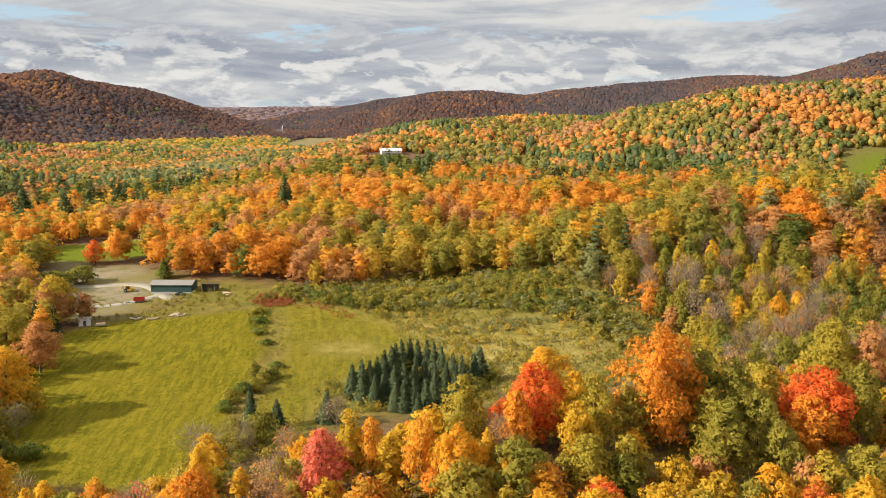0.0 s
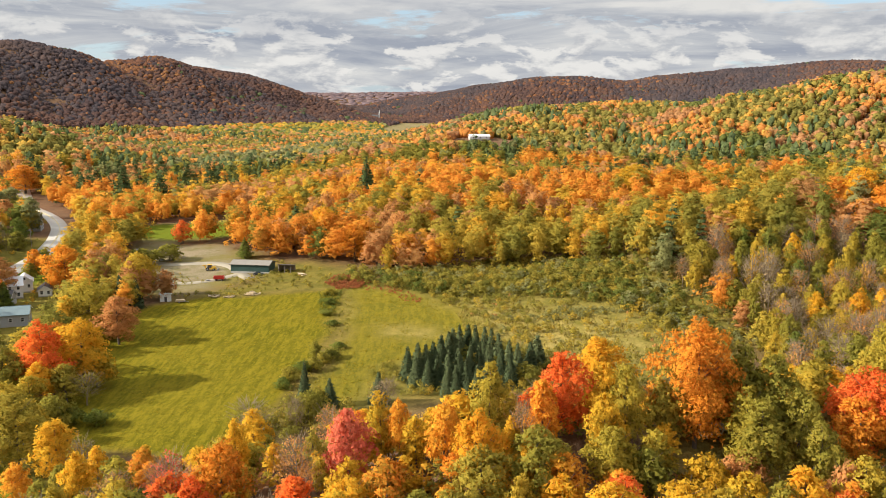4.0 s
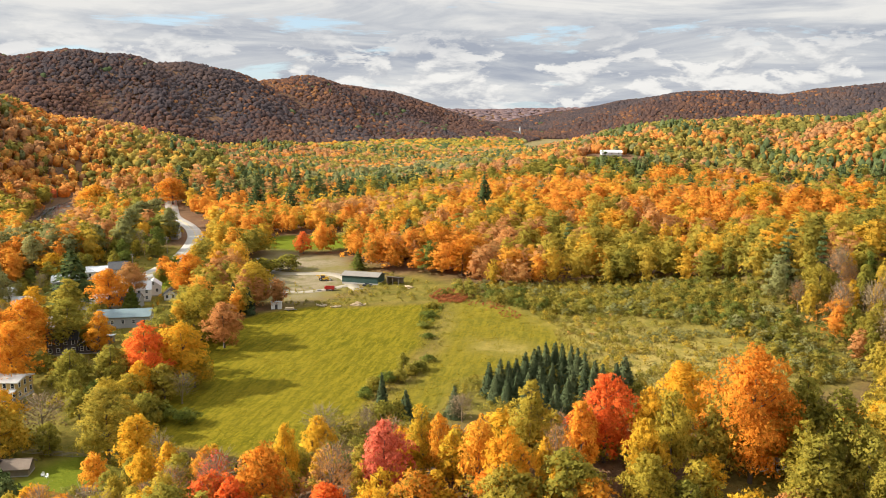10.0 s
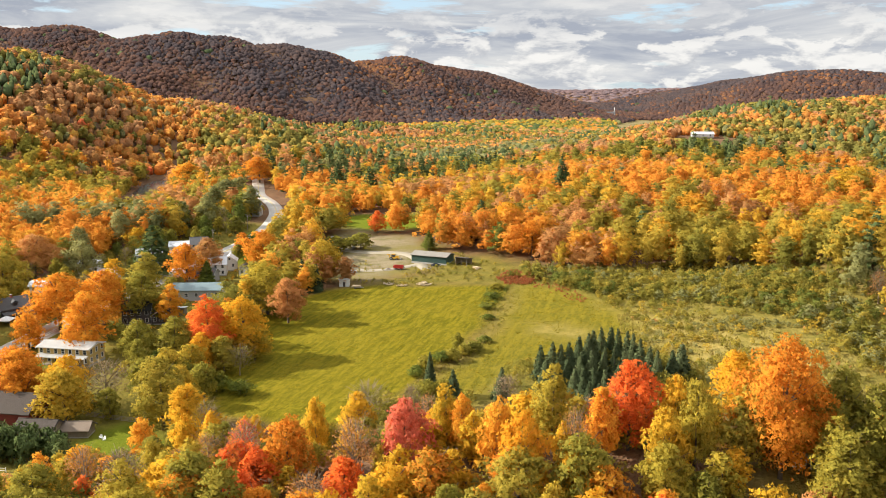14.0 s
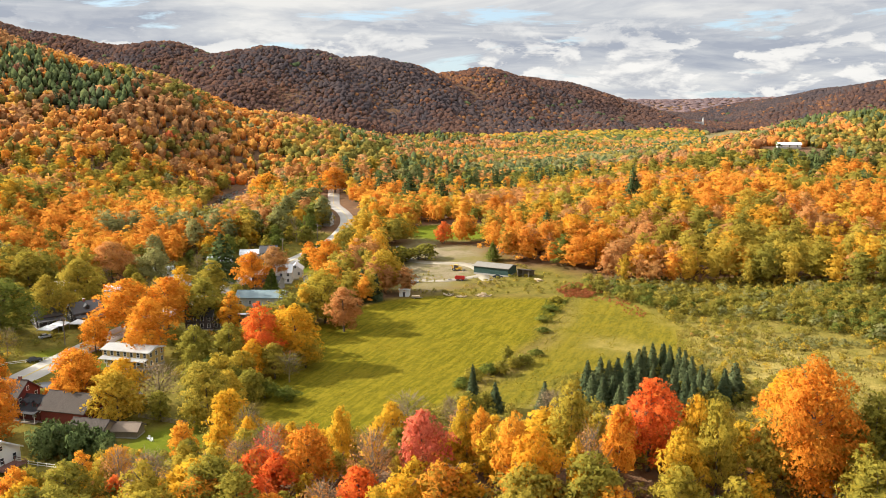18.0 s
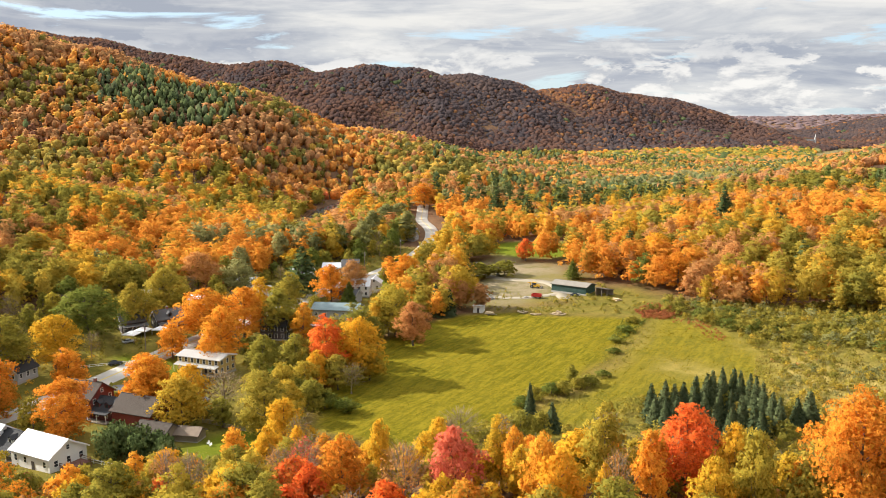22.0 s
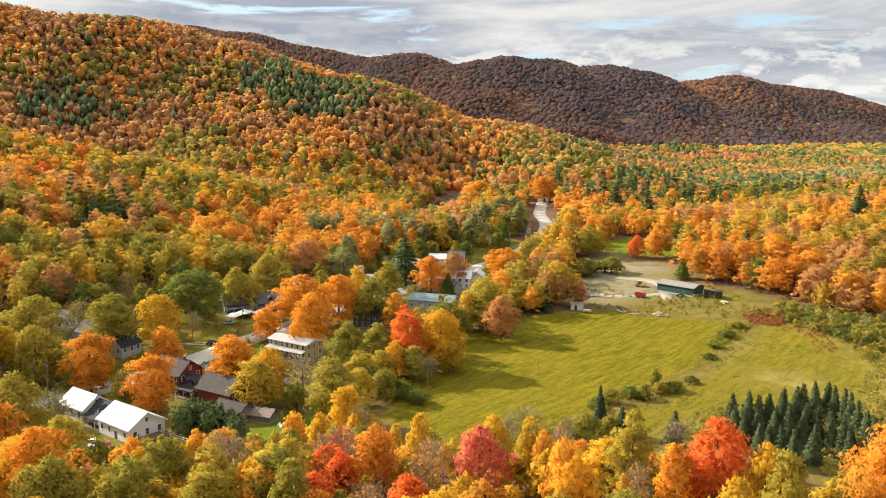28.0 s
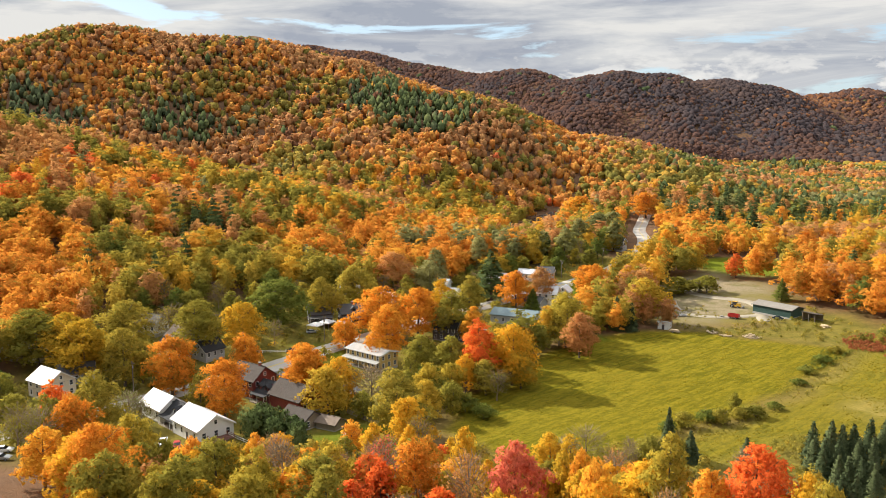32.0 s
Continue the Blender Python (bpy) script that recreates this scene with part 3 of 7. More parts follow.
def limbs(rng, height, radius, low, count, thick, reach=0.85):
    verts, faces = tube([(0, 0, -0.8), (0.1, 0, height * low * 0.6), (0, 0.15, height * 0.55), (0.1, 0, height * 0.9)], [thick * 1.25, thick, thick * 0.6, thick * 0.12])
    for k in range(count):
        a, z0 = k * 2.4 + rng.uniform(-0.4, 0.4), height * rng.uniform(low * 0.75, 0.75)
        r = radius * reach * rng.uniform(0.7, 1.0)
        z1 = min(height * 0.95, z0 + r * rng.uniform(0.5, 1.1))
        c, s = math.cos(a), math.sin(a)
        v, f = tube([(0, 0, z0), (c * r * 0.5, s * r * 0.5, z0 + (z1 - z0) * 0.4), (c * r, s * r, z1)], [thick * 0.45, thick * 0.28, 0.03], 4)
        faces += [tuple(i + len(verts) for i in q) for q in f]
        verts += v
    return verts, faces


def fast_mesh(name, verts, faces, material, tint=None, smooth=False, normals=None):
    verts, faces = np.asarray(verts, np.float32), np.asarray(faces, np.int32)
    me = bpy.data.meshes.new(name)
    c = faces.shape[1]
    me.vertices.add(len(verts))
    me.vertices.foreach_set("co", verts.ravel())
    me.loops.add(faces.size)
    me.loops.foreach_set("vertex_index", faces.ravel())
    me.polygons.add(len(faces))
    me.polygons.foreach_set("loop_start", np.arange(0, faces.size, c, dtype=np.int32))
    if smooth:
        me.polygons.foreach_set("use_smooth", np.ones(len(faces), bool))
    me.update(calc_edges=True)
    me.materials.append(material)
    if tint is not None:
        value_layer(me, "tree_tint", tint)
    if normals is not None:
        me.attributes.new("custom_normal", "FLOAT_VECTOR", "POINT").data.foreach_set("vector", np.asarray(normals, np.float32).ravel())
    return me


TREE_SHAPES = {}


def near_tree_meshes(kind, colour, variant, size):
    """Crown and trunk meshes of a tree 1 m high to be scaled; made once for each kind."""
    key = (kind, colour, variant, size)
    if key in TREE_SHAPES:
        return TREE_SHAPES[key]
    rng = np.random.default_rng(hash_of(kind + colour) + variant * 17 + int(size))
    bark = BARK
    lush = (size / (14 if kind == "broad" else 16)) ** 2 * (1.0 if variant < 3 else 0.62)
    leaf = 0.46 if variant < 3 else 0.55
    if kind == "broad":
        p, n, _, _ = broadleaf_points(rng, int(2700 * lush), size, size * 0.386, 0.05, 44)
        v, f, q = cards(rng, p, n, leaf, 3)
        tv, tf = limbs(rng, size, size * 0.36, 0.25, 8, size * 0.019)
    elif kind == "tall":
        p, n, _, _ = broadleaf_points(rng, int(2100 * lush), size, size * 0.28, 0.04, 40)
        v, f, q = cards(rng, p, n, leaf, 3)
        tv, tf = limbs(rng, size, size * 0.23, 0.25, 7, size * 0.014)
    elif kind == "bush":
        p, n, _, _ = broadleaf_points(rng, 900 if variant < 3 else 500, 4.5, 3.2, 0.0, 18)
        v, f, q = cards(rng, p, n, 0.36 if variant < 3 else 0.44, 3)
        tv, tf = limbs(rng, 4.5, 3.0, 0.1, 5, 0.1)
    elif kind == "bare":
        p, n, _, _ = broadleaf_points(rng, 800, 12, 4.8, 0.12, 40)
        v, f, q = cards(rng, p, n, 0.24, 3)
        tv, tf = limbs(rng, 12, 4.8, 0.2, 18, 0.2, 1.0)
        for _ in range(170):
            a, g = rng.uniform(0, 6.28), rng.uniform(0.1, 1.0)
            r = 4.6 * math.sin(math.pi * (0.12 + 0.8 * g)) ** 0.7 * rng.uniform(0.25, 0.95)
            knot = np.array([math.cos(a) * r, math.sin(a) * r, 3.0 + 8.2 * g])
            e = knot + np.array([math.cos(a) * 0.9 + rng.normal(0, 0.5), math.sin(a) * 0.9 + rng.normal(0, 0.5), rng.uniform(0.4, 1.5)]) * rng.uniform(0.5, 1.1)
            bv, bf = tube([knot * np.array([0.72, 0.72, 0.9]), knot, e], [0.06, 0.045, 0.02], 3)
            tf += [tuple(i + len(tv) for i in g2) for g2 in bf]
            tv += bv
        bark = BARK_PALE
    elif kind == "spruce":
        p, n = conifer_points(rng, 2000, 12, 2.6, 0.02, 26, 0.14)
        v, f, q = cards(rng, p, n, 0.40, 3)
        tv, tf = tube([(0, 0, -0.5), (0, 0, 6), (0, 0, 11.8)], [0.2, 0.13, 0.02])
    else:
        p, n = conifer_points(rng, 1700, 20, 4.2, 0.12, 15, 0.32)
        v, f, q = cards(rng, p, n, 0.62, 3)
        tv, tf = tube([(0, 0, -0.5), (0, 0, 10), (0, 0, 19.5)], [0.32, 0.2, 0.03])
    made = (fast_mesh("crown", v, f, LEAF[colour], normals=q), None)
    me = bpy.data.meshes.new("trunk")
    me.from_pydata(tv, [], tf)
    me.materials.append(bark)
    me.polygons.foreach_set("use_smooth", [True] * len(me.polygons))
    TREE_SHAPES[key] = (made[0], me)
    return TREE_SHAPES[key]


def hash_of(text):
    h = 7
    for c in text:
        h = (h * 31 + ord(c)) % 100003
    return h


HEIGHT = {"broad": 14, "tall": 16, "bush": 4.5, "bare": 12, "spruce": 12, "pine": 20}
WORDS = {
    "orange": "bright orange autumn leaves", "gold": "golden yellow autumn leaves", "yellow": "yellow-green turning leaves", "olive": "dull olive-green leaves",
    "green": "deep green leaves", "red": "scarlet red autumn leaves", "pink": "crimson pink autumn leaves", "russet": "russet brown leaves", "rust": "shade-tinted rust-brown leaves", "mauve": "haze-tinted mauve leaves", "bramble": "rust-red leaves", "plum": "shade-tinted purple-brown leaves", "ember": "rusty orange-brown leaves", "grey": "thin brown twigs",
    "sage": "pale sage-green leaves", "pine": "dark green needles", "spruce": "dark blue-green needles",
}
NAMES = {"broad": "maple_tree", "tall": "tall_tree", "bush": "bush", "bare": "bare_tree", "spruce": "spruce_tree", "pine": "pine_tree"}
SHAPE = {"broad": "round-crowned tree with", "tall": "slender tree with", "bush": "low rounded bush with", "bare": "sparse tree with", "spruce": "pointed spruce tree with", "pine": "tall layered pine with"}
_tree_rng = random.Random(5)


PLANTED = []


def size_class(kind, height):
    """The height at which a tree's mesh is made, so that leaves keep their size."""
    if kind in ("broad", "tall"):
        return min((9.0, 13.0, 18.0, 24.0), key=lambda c: abs(c - height))
    return HEIGHT[kind]



def tree(kind, colour, x, y, height, place, wide=1.0, sink=0.0, group="", light=False):
    PLANTED.append((x, y, height * wide * 0.22))
    crown, trunk = near_tree_meshes(kind, colour, _tree_rng.randrange(3) + (3 if light else 0), size_class(kind, height))
    s = height / size_class(kind, height)
    ob = new(NAMES[kind] if kind != "broad" else "ash_tree" if colour in ("olive", "yellow", "green", "sage") else "maple_tree")
    ob.matrix_world = Matrix.LocRotScale((x, y, float(land(x, y)) - sink), Euler((_tree_rng.uniform(-0.05, 0.05), _tree_rng.uniform(-0.05, 0.05), _tree_rng.uniform(0, 6.28))), (s * wide, s * wide, s))
    for nm, me in (("trunk", trunk), ("crown", crown)):
        c = new(nm, me)
        c.parent = ob
    tagged(ob, f"{SHAPE[kind]} {WORDS[colour]} {place}", "bush" if kind == "bush" else "tree", group)
    return ob


# shapes of the joined woods, one for each distance
def dome(rng, rings, sides, radius, low, pointed=1.0):
    """A rounded crown with an uneven skin, 1 m high."""
    verts, faces = [], []
    for i in range(rings):
        f = i / rings
        r = radius * math.cos(f * math.pi / 2) ** (0.62 * pointed) * (0.78 if i == 0 and low > 0 else 1.0)
        for k in range(sides):
            a = 2 * math.pi * (k + 0.5 * (i % 2)) / sides
            q = r * rng.uniform(0.78, 1.2)
            verts.append((math.cos(a) * q, math.sin(a) * q, low + (0.97 - low) * math.sin(f * math.pi / 2) + rng.uniform(-0.04, 0.04)))
    verts.append((0, 0, 1.0))
    for i in range(rings - 1):
        for k in range(sides):
            a, b = i * sides + k, i * sides + (k + 1) % sides
            c = b if i % 2 else a
            faces += [(a, b, c + sides), (b, b + sides, a + sides) if not i % 2 else (a, c + sides, a + sides)]
    top = (rings - 1) * sides
    faces += [(top + k, top + (k + 1) % sides, len(verts) - 1) for k in range(sides)]
    return np.array(verts), np.array(faces)


def wood_shape(kind, seed, leaves):
    """A crown of loose sprays of leaves, round a body where it is a broadleaf."""
    rng = np.random.default_rng(seed)
    if kind in ("pine", "spruce"):
        k = int(leaves * 1.2)
        p, n = conifer_points(rng, k, 1, 0.19 if kind == "pine" else 0.16, 0.05, 9, 0.28)
        return cards(rng, p, n, 0.062 * math.sqrt(150 / k), 3, 0.7)
    radius = {"broad": 0.30, "tall": 0.22}[kind]
    p, n, _, _ = broadleaf_points(rng, leaves, 1, radius, 0.06, 26 if leaves > 60 else 12)
    v, f, q = cards(rng, p, n, 0.054 * (220 / leaves) ** 0.42, 3, 0.9)
    v0, f0 = dome(rng, 3, 7, radius * (0.4 if leaves > 200 else 0.58), 0.25)
    v0 = v0 * np.array([1, 1, 0.8])
    return np.concatenate([v0, v]), np.concatenate([f0, f + len(v0)]), np.concatenate([round_normals(v0, radius), q])


def round_normals(v, radius):
    q = (v - np.array([0, 0, 0.38])) * np.array([1, 1, radius * 2])
    return q / (np.linalg.norm(q, axis=1)[:, None] + 1e-9)


def slope_shape(kind, seed):
    """The crown of a tree far up the slope: an uneven rounded or pointed body with a few sprays standing off it."""
    rng = np.random.default_rng(seed)
    if kind in ("pine", "spruce"):
        v0, f0 = dome(rng, 2, 5, 0.2, 0.04, 2.0)
        p, n = conifer_points(rng, 10, 1, 0.25, 0.05, 5, 0.28)
    else:
        v0, f0 = dome(rng, 2, 5, 0.27, 0.02, rng.uniform(0.8, 1.5))
        v0 = v0 * np.array([1, 1, 0.85])
        p, n, _, _ = broadleaf_points(rng, 13, 1, 0.34, 0.1, 9)
    v, f, q = cards(rng, p, n, 0.12, 3, 0.9)
    return np.concatenate([v0, v]), np.concatenate([f0, f + len(v0)]), np.concatenate([round_normals(v0, 0.34), q])


def far_lump(seed):
    """A low rounded crown, 1 m high, for the far hills."""
    rng = np.random.default_rng(seed)
    v, f = dome(rng, 2, 4, 0.42, -0.1, rng.uniform(0.9, 2.2))
    q = round_normals(v, 0.5) + np.array([0, 0, 1.0])
    return v, f, q / np.linalg.norm(q, axis=1)[:, None]


def plant_wood(name, colour, shapes, xs, ys, heights, wides, label, category="wood", leaves=None):
    """One joined wood: the shapes set at all the places."""
    if not len(xs):
        return
    rng = np.random.default_rng(len(xs) + hash_of(colour + name))
    zs = land(xs, ys)
    V, Fs, normals, tints, off = [], [], [], [], 0
    pick = rng.integers(0, len(shapes), len(xs))
    turn = rng.uniform(0, 6.28, len(xs))
    for s, (sv, sf, sq) in enumerate(shapes):
        m = pick == s
        if not m.any():
            continue
        c, sn = np.cos(turn[m])[:, None], np.sin(turn[m])[:, None]
        h, w = heights[m][:, None], (heights[m] * wides[m])[:, None]
        X = (sv[:, 0] * c - sv[:, 1] * sn) * w + xs[m][:, None]
        Y = (sv[:, 0] * sn + sv[:, 1] * c) * w + ys[m][:, None]
        Z = sv[:, 2] * h + zs[m][:, None]
        k = int(m.sum())
        normals.append(np.stack([sq[:, 0] * c - sq[:, 1] * sn, sq[:, 0] * sn + sq[:, 1] * c, np.broadcast_to(sq[:, 2], X.shape)], -1).reshape(-1, 3))
        V.append(np.stack([X, Y, Z], -1).reshape(-1, 3))
        Fs.append((sf[None] + (np.arange(k) * len(sv))[:, None, None] + off).reshape(-1, sf.shape[1]))
        tints.append(np.repeat(rng.uniform(0, 1, k), len(sv)))
        off += k * len(sv)
    me = fast_mesh(name, np.concatenate(V), np.concatenate(Fs), (leaves or LEAF)[colour], np.concatenate(tints), normals=np.concatenate(normals))
    tagged(new(name, me), label, category, kind="stuff")


# ------------------------------------------------------------------ the woods
FARMYARD = [(-80, 752), (-14, 752), (-18, 812), (-76, 822)]
OPEN = [EAST, FARMYARD, FIELD, PASTURE, MARSH, YARD, ROUGH, STRIP, MEADOW, VILLAGE, CLEARING] + HILL_PASTURES
HILLSIDE = [(-105, 96), (-60, 70), (10, 70), (120, 110), (150, 190), (100, 225), (66, 212), (36, 196), (2, 186), (-30, 172), (-56, 160), (-80, 150), (-96, 130)]
EYE = (40.0, 20.0)


def noise_field(x, y, scale, seed):
    a, b, c = seed * 1.7, seed * 2.9, seed * 0.6
    return (np.sin(x / scale + a + 1.5 * np.sin(y / scale * 0.8 + b)) + np.sin(y / scale * 1.1 + c + 1.3 * np.sin(x / scale * 0.7 + a)) + 0.8 * np.sin((x + y) / scale * 1.9 + b) * np.sin((x - y) / scale * 1.6 + c)) / 2.2


MIXES = {
    # the ridge's cloud shade comes from its dark rust and plum colours
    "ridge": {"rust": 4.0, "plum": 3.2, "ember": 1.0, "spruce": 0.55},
    # farthest ridge, its haze put into the leaf colour
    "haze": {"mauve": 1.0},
    "hill": {"orange": 3.0, "russet": 2.6, "gold": 1.7, "yellow": 1.3, "olive": 2.8, "sage": 0.8, "green": 0.3, "pine": 0.25, "red": 0.4},
    "wood": {"orange": 3.6, "gold": 2.2, "yellow": 2.0, "olive": 1.9, "russet": 2.1, "pine": 0.4, "green": 0.35, "sage": 0.4, "red": 0.3},
    "east": {"olive": 2.6, "yellow": 2.8, "gold": 2.0, "green": 0.7, "pine": 1.0, "orange": 2.1, "russet": 0.9, "sage": 0.8},
    "rise": {"olive": 3.2, "yellow": 1.3, "gold": 1.2, "green": 1.7, "pine": 1.5, "orange": 2.4, "russet": 1.8, "sage": 0.5},
    "upper": {"russet": 3.8, "ember": 0.6, "orange": 2.8, "olive": 2.4, "sage": 0.9, "gold": 1.0, "pine": 0.2},
    "flat": {"orange": 2.6, "gold": 1.8, "olive": 2.7, "pine": 0.6, "russet": 1.5, "yellow": 1.5, "green": 0.5, "sage": 0.5},
    "dale": {"pine": 1.2, "olive": 2.3, "gold": 0.9, "orange": 1.5, "russet": 1.7, "green": 1.0, "sage": 0.9, "yellow": 0.9},
}


def mix_of(x, y):
    d = np.hypot(x - EYE[0], y - EYE[1])
    az = np.degrees(np.arctan2(-(x - EYE[0]), y - EYE[1]))
    out = np.full(x.shape, "wood", dtype=object)
    out[(az > 40)] = "flat"
    out[(az > 36) & (d > 520)] = "hill"
    out[(az > 62) & (d > 380)] = "hill"
    out[(az > 36) & (d > 520) & (land(x, y) > 62)] = "upper"
    out[(x > 55) & (y > 200)] = "east"
    out[(x > -20) & (y > 500)] = "rise"
    out[(az < 36) & (az > 4) & (d > 640)] = "dale"
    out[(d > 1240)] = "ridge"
    out[(d > 1240) & (d < 1620) & (land(x, y) < 30)] = "dale"
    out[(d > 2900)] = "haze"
    return out


def scatter(rng, d0, d1, step, az0=-34.0, az1=92.0):
    """Jittered places in a ring of the plan round the flight, off the open land."""
    g = np.arange(-d1, d1, step)
    X, Y = (a.ravel() for a in np.meshgrid(g, g))
    X = X + rng.uniform(-0.55, 0.55, X.size) * step + EYE[0]
    Y = Y + rng.uniform(-0.55, 0.55, X.size) * step + EYE[1]
    d = np.hypot(X - EYE[0], Y - EYE[1])
    az = np.degrees(np.arctan2(-(X - EYE[0]), Y - EYE[1]))
    keep = (d >= d0) & (d < d1) & (az > az0) & (az < az1)
    X, Y = X[keep], Y[keep]
    free = np.ones(X.shape, bool)
    for p in OPEN:
        free &= inside(p, X, Y, 1.0) < 0.5
    for line, half in ((MAIN_ROAD, 12), (RIVER, 9), ([(x + 16, y - 15) for x, y in RIVER[:4]], 15)):
        for (x0, y0), (x1, y1) in zip(line, line[1:]):
            dx, dy = x1 - x0, y1 - y0
            f = np.clip(((X - x0) * dx + (Y - y0) * dy) / (dx * dx + dy * dy), 0, 1)
            free &= np.hypot(X - x0 - f * dx, Y - y0 - f * dy) > half
    return X[free], Y[free]




# stands of one kind of tree in the mixed woods
STANDS = [
    ([(-960, 200), (-925, 236), (-836, 262), (-840, 215), (-890, 196)], "spruce", 0.75),
    ([(-815, 312), (-800, 350), (-731, 374), (-740, 335), (-785, 308)], "spruce", 0.6),
    ([(-719, 500), (-724, 552), (-674, 554), (-617, 584), (-578, 562), (-588, 508), (-640, 484), (-690, 482)], "spruce", 0.6),
    ([(-719, 500), (-724, 552), (-674, 554), (-617, 584), (-578, 562), (-588, 508), (-640, 484), (-690, 482)], "pine", 0.6),
    ([(-815, 312), (-800, 350), (-731, 374), (-740, 335), (-785, 308)], "pine", 0.6),
    ([(-370, 190), (-372, 225), (-325, 212), (-322, 178)], "pine", 0.6),
    ([(-358, 253), (-421, 437), (-315, 348), (-285, 221)], "orange", 0.6),
    ([(-120, 470), (30, 480), (50, 620), (-110, 640)], "orange", 0.42),
    ([(-300, 520), (-180, 560), (-200, 760), (-380, 700)], "pine", 0.4),
    ([(-330, 640), (-180, 700), (-140, 860), (-300, 900)], "sage", 0.5),
    ([(60, 620), (220, 600), (260, 760), (90, 800)], "pine", 0.35),
    ([(-300, 300), (-262, 330), (-268, 400), (-320, 360)], "sage", 0.6),
]


def species(rng, X, Y):
    mixes = mix_of(X, Y)
    out = np.empty(X.shape, dtype=object)
    for name, mix in MIXES.items():
        m = mixes == name
        if not m.any():
            continue
        keys = list(mix)
        score = np.stack([math.log(mix[k]) + 1.25 * noise_field(X[m], Y[m], 34 if name != "ridge" else 120, hash_of(k) % 23 + 1) - np.log(-np.log(rng.uniform(1e-6, 1 - 1e-6, int(m.sum())))) * 0.45 for k in keys], 1)
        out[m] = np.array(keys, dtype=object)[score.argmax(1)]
    for poly, colour, share in STANDS:
        m = (inside(poly, X, Y, 14.0) * 1.2 - 0.1 > rng.uniform(0, 1, X.shape)) & (rng.uniform(0, 1, X.shape) < share)
        out[m] = colour
    return out


def sheltered(X, Y):
    """True where a hill stands between the place and the middle of the flight."""
    top, hidden = land(X, Y) + 17, np.zeros(X.shape, bool)
    for f in np.linspace(0.35, 0.96, 13):
        hidden |= land(EYE[0] + (X - EYE[0]) * f, EYE[1] + (Y - EYE[1]) * f) - 4 > 81 + (top - 81) * f
    return hidden


WOOD_WORDS = {"mid": "of the valley woods", "back": "of the woods on the slopes behind", "far": "of the distant wooded hills"}


def woods():
    rng = np.random.default_rng(11)
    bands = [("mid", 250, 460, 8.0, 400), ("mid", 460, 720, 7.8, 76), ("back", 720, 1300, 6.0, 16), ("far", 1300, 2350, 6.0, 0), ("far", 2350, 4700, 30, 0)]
    for band, d0, d1, step, leaves in bands:
        X, Y = scatter(rng, d0, d1, step, -32.0, 86.0 if d0 < 1300 else 62.0)
        if band == "mid":
            ok = inside(HILLSIDE, X, Y, 1.0) < 0.5
            X, Y = X[ok], Y[ok]
        if d0 >= 460:
            back = sheltered(X, Y)
            ok = ~back | (rng.uniform(0, 1, X.shape) < (0.4 if d0 < 1300 else 0.15))
            X, Y, back = X[ok], Y[ok], back[ok]
        else:
            back = np.zeros(X.shape, bool)
        sp = species(rng, X, Y)
        for colour in LEAF:
            m = sp == colour
            if not m.any():
                continue
            evergreen = colour in ("pine", "spruce")
            kinds = ["pine", "spruce"] if evergreen else ["broad", "tall", "broad"]
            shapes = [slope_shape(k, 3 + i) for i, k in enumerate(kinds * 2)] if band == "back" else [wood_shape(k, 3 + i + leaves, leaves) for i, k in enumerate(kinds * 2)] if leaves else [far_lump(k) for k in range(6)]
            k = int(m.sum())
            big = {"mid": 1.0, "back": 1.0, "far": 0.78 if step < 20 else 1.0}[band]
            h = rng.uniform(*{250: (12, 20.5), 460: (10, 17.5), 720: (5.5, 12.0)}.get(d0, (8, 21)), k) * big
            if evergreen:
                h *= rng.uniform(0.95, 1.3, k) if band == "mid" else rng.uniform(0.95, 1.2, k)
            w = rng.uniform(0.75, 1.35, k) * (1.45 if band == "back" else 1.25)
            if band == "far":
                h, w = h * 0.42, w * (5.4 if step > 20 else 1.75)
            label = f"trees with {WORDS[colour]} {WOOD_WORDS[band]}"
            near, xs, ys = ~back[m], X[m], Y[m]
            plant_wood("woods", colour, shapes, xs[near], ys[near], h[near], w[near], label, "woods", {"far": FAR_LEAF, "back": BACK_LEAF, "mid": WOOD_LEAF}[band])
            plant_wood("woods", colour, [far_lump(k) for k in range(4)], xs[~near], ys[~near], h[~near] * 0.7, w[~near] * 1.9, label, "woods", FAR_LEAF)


woods()


# ------------------------------------------------------------------ water
def water_material():
    m, nt, b = nodes_for("river_water")
    b.inputs["Base Color"].default_value = (0.10, 0.10, 0.09, 1)
    b.inputs["Roughness"].default_value = 0.12
    bump(nt, b, fuzz(nt, 0.8, 5), 0.4, 0.1)
    return m


drape("river", RIVER, 16, water_material(), 0.3, "calm grey river water between wooded banks", "river")

# ------------------------------------------------------------------ buildings
PAINT_WHITE = plain("paint_white", (0.72, 0.71, 0.68), 0.6, vary=0.12, lines=("Z", 9.0, 0.02))
PAINT_RED = plain("paint_red", (0.18, 0.03, 0.024), 0.7, vary=0.25, lines=("X", 8.0, 0.02))
PAINT_DARKRED = plain("paint_dark_red", (0.13, 0.03, 0.03), 0.7, vary=0.25, lines=("Z", 8.0, 0.02))
PAINT_YELLOW = plain("paint_yellow", (0.52, 0.36, 0.12), 0.7, vary=0.15, lines=("Z", 8.0, 0.02))
PAINT_TAN = plain("paint_tan", (0.40, 0.31, 0.21), 0.7, vary=0.15, lines=("Z", 8.0, 0.02))
PAINT_GREY = plain("paint_grey", (0.36, 0.37, 0.38), 0.7, vary=0.15, lines=("Z", 8.0, 0.02))
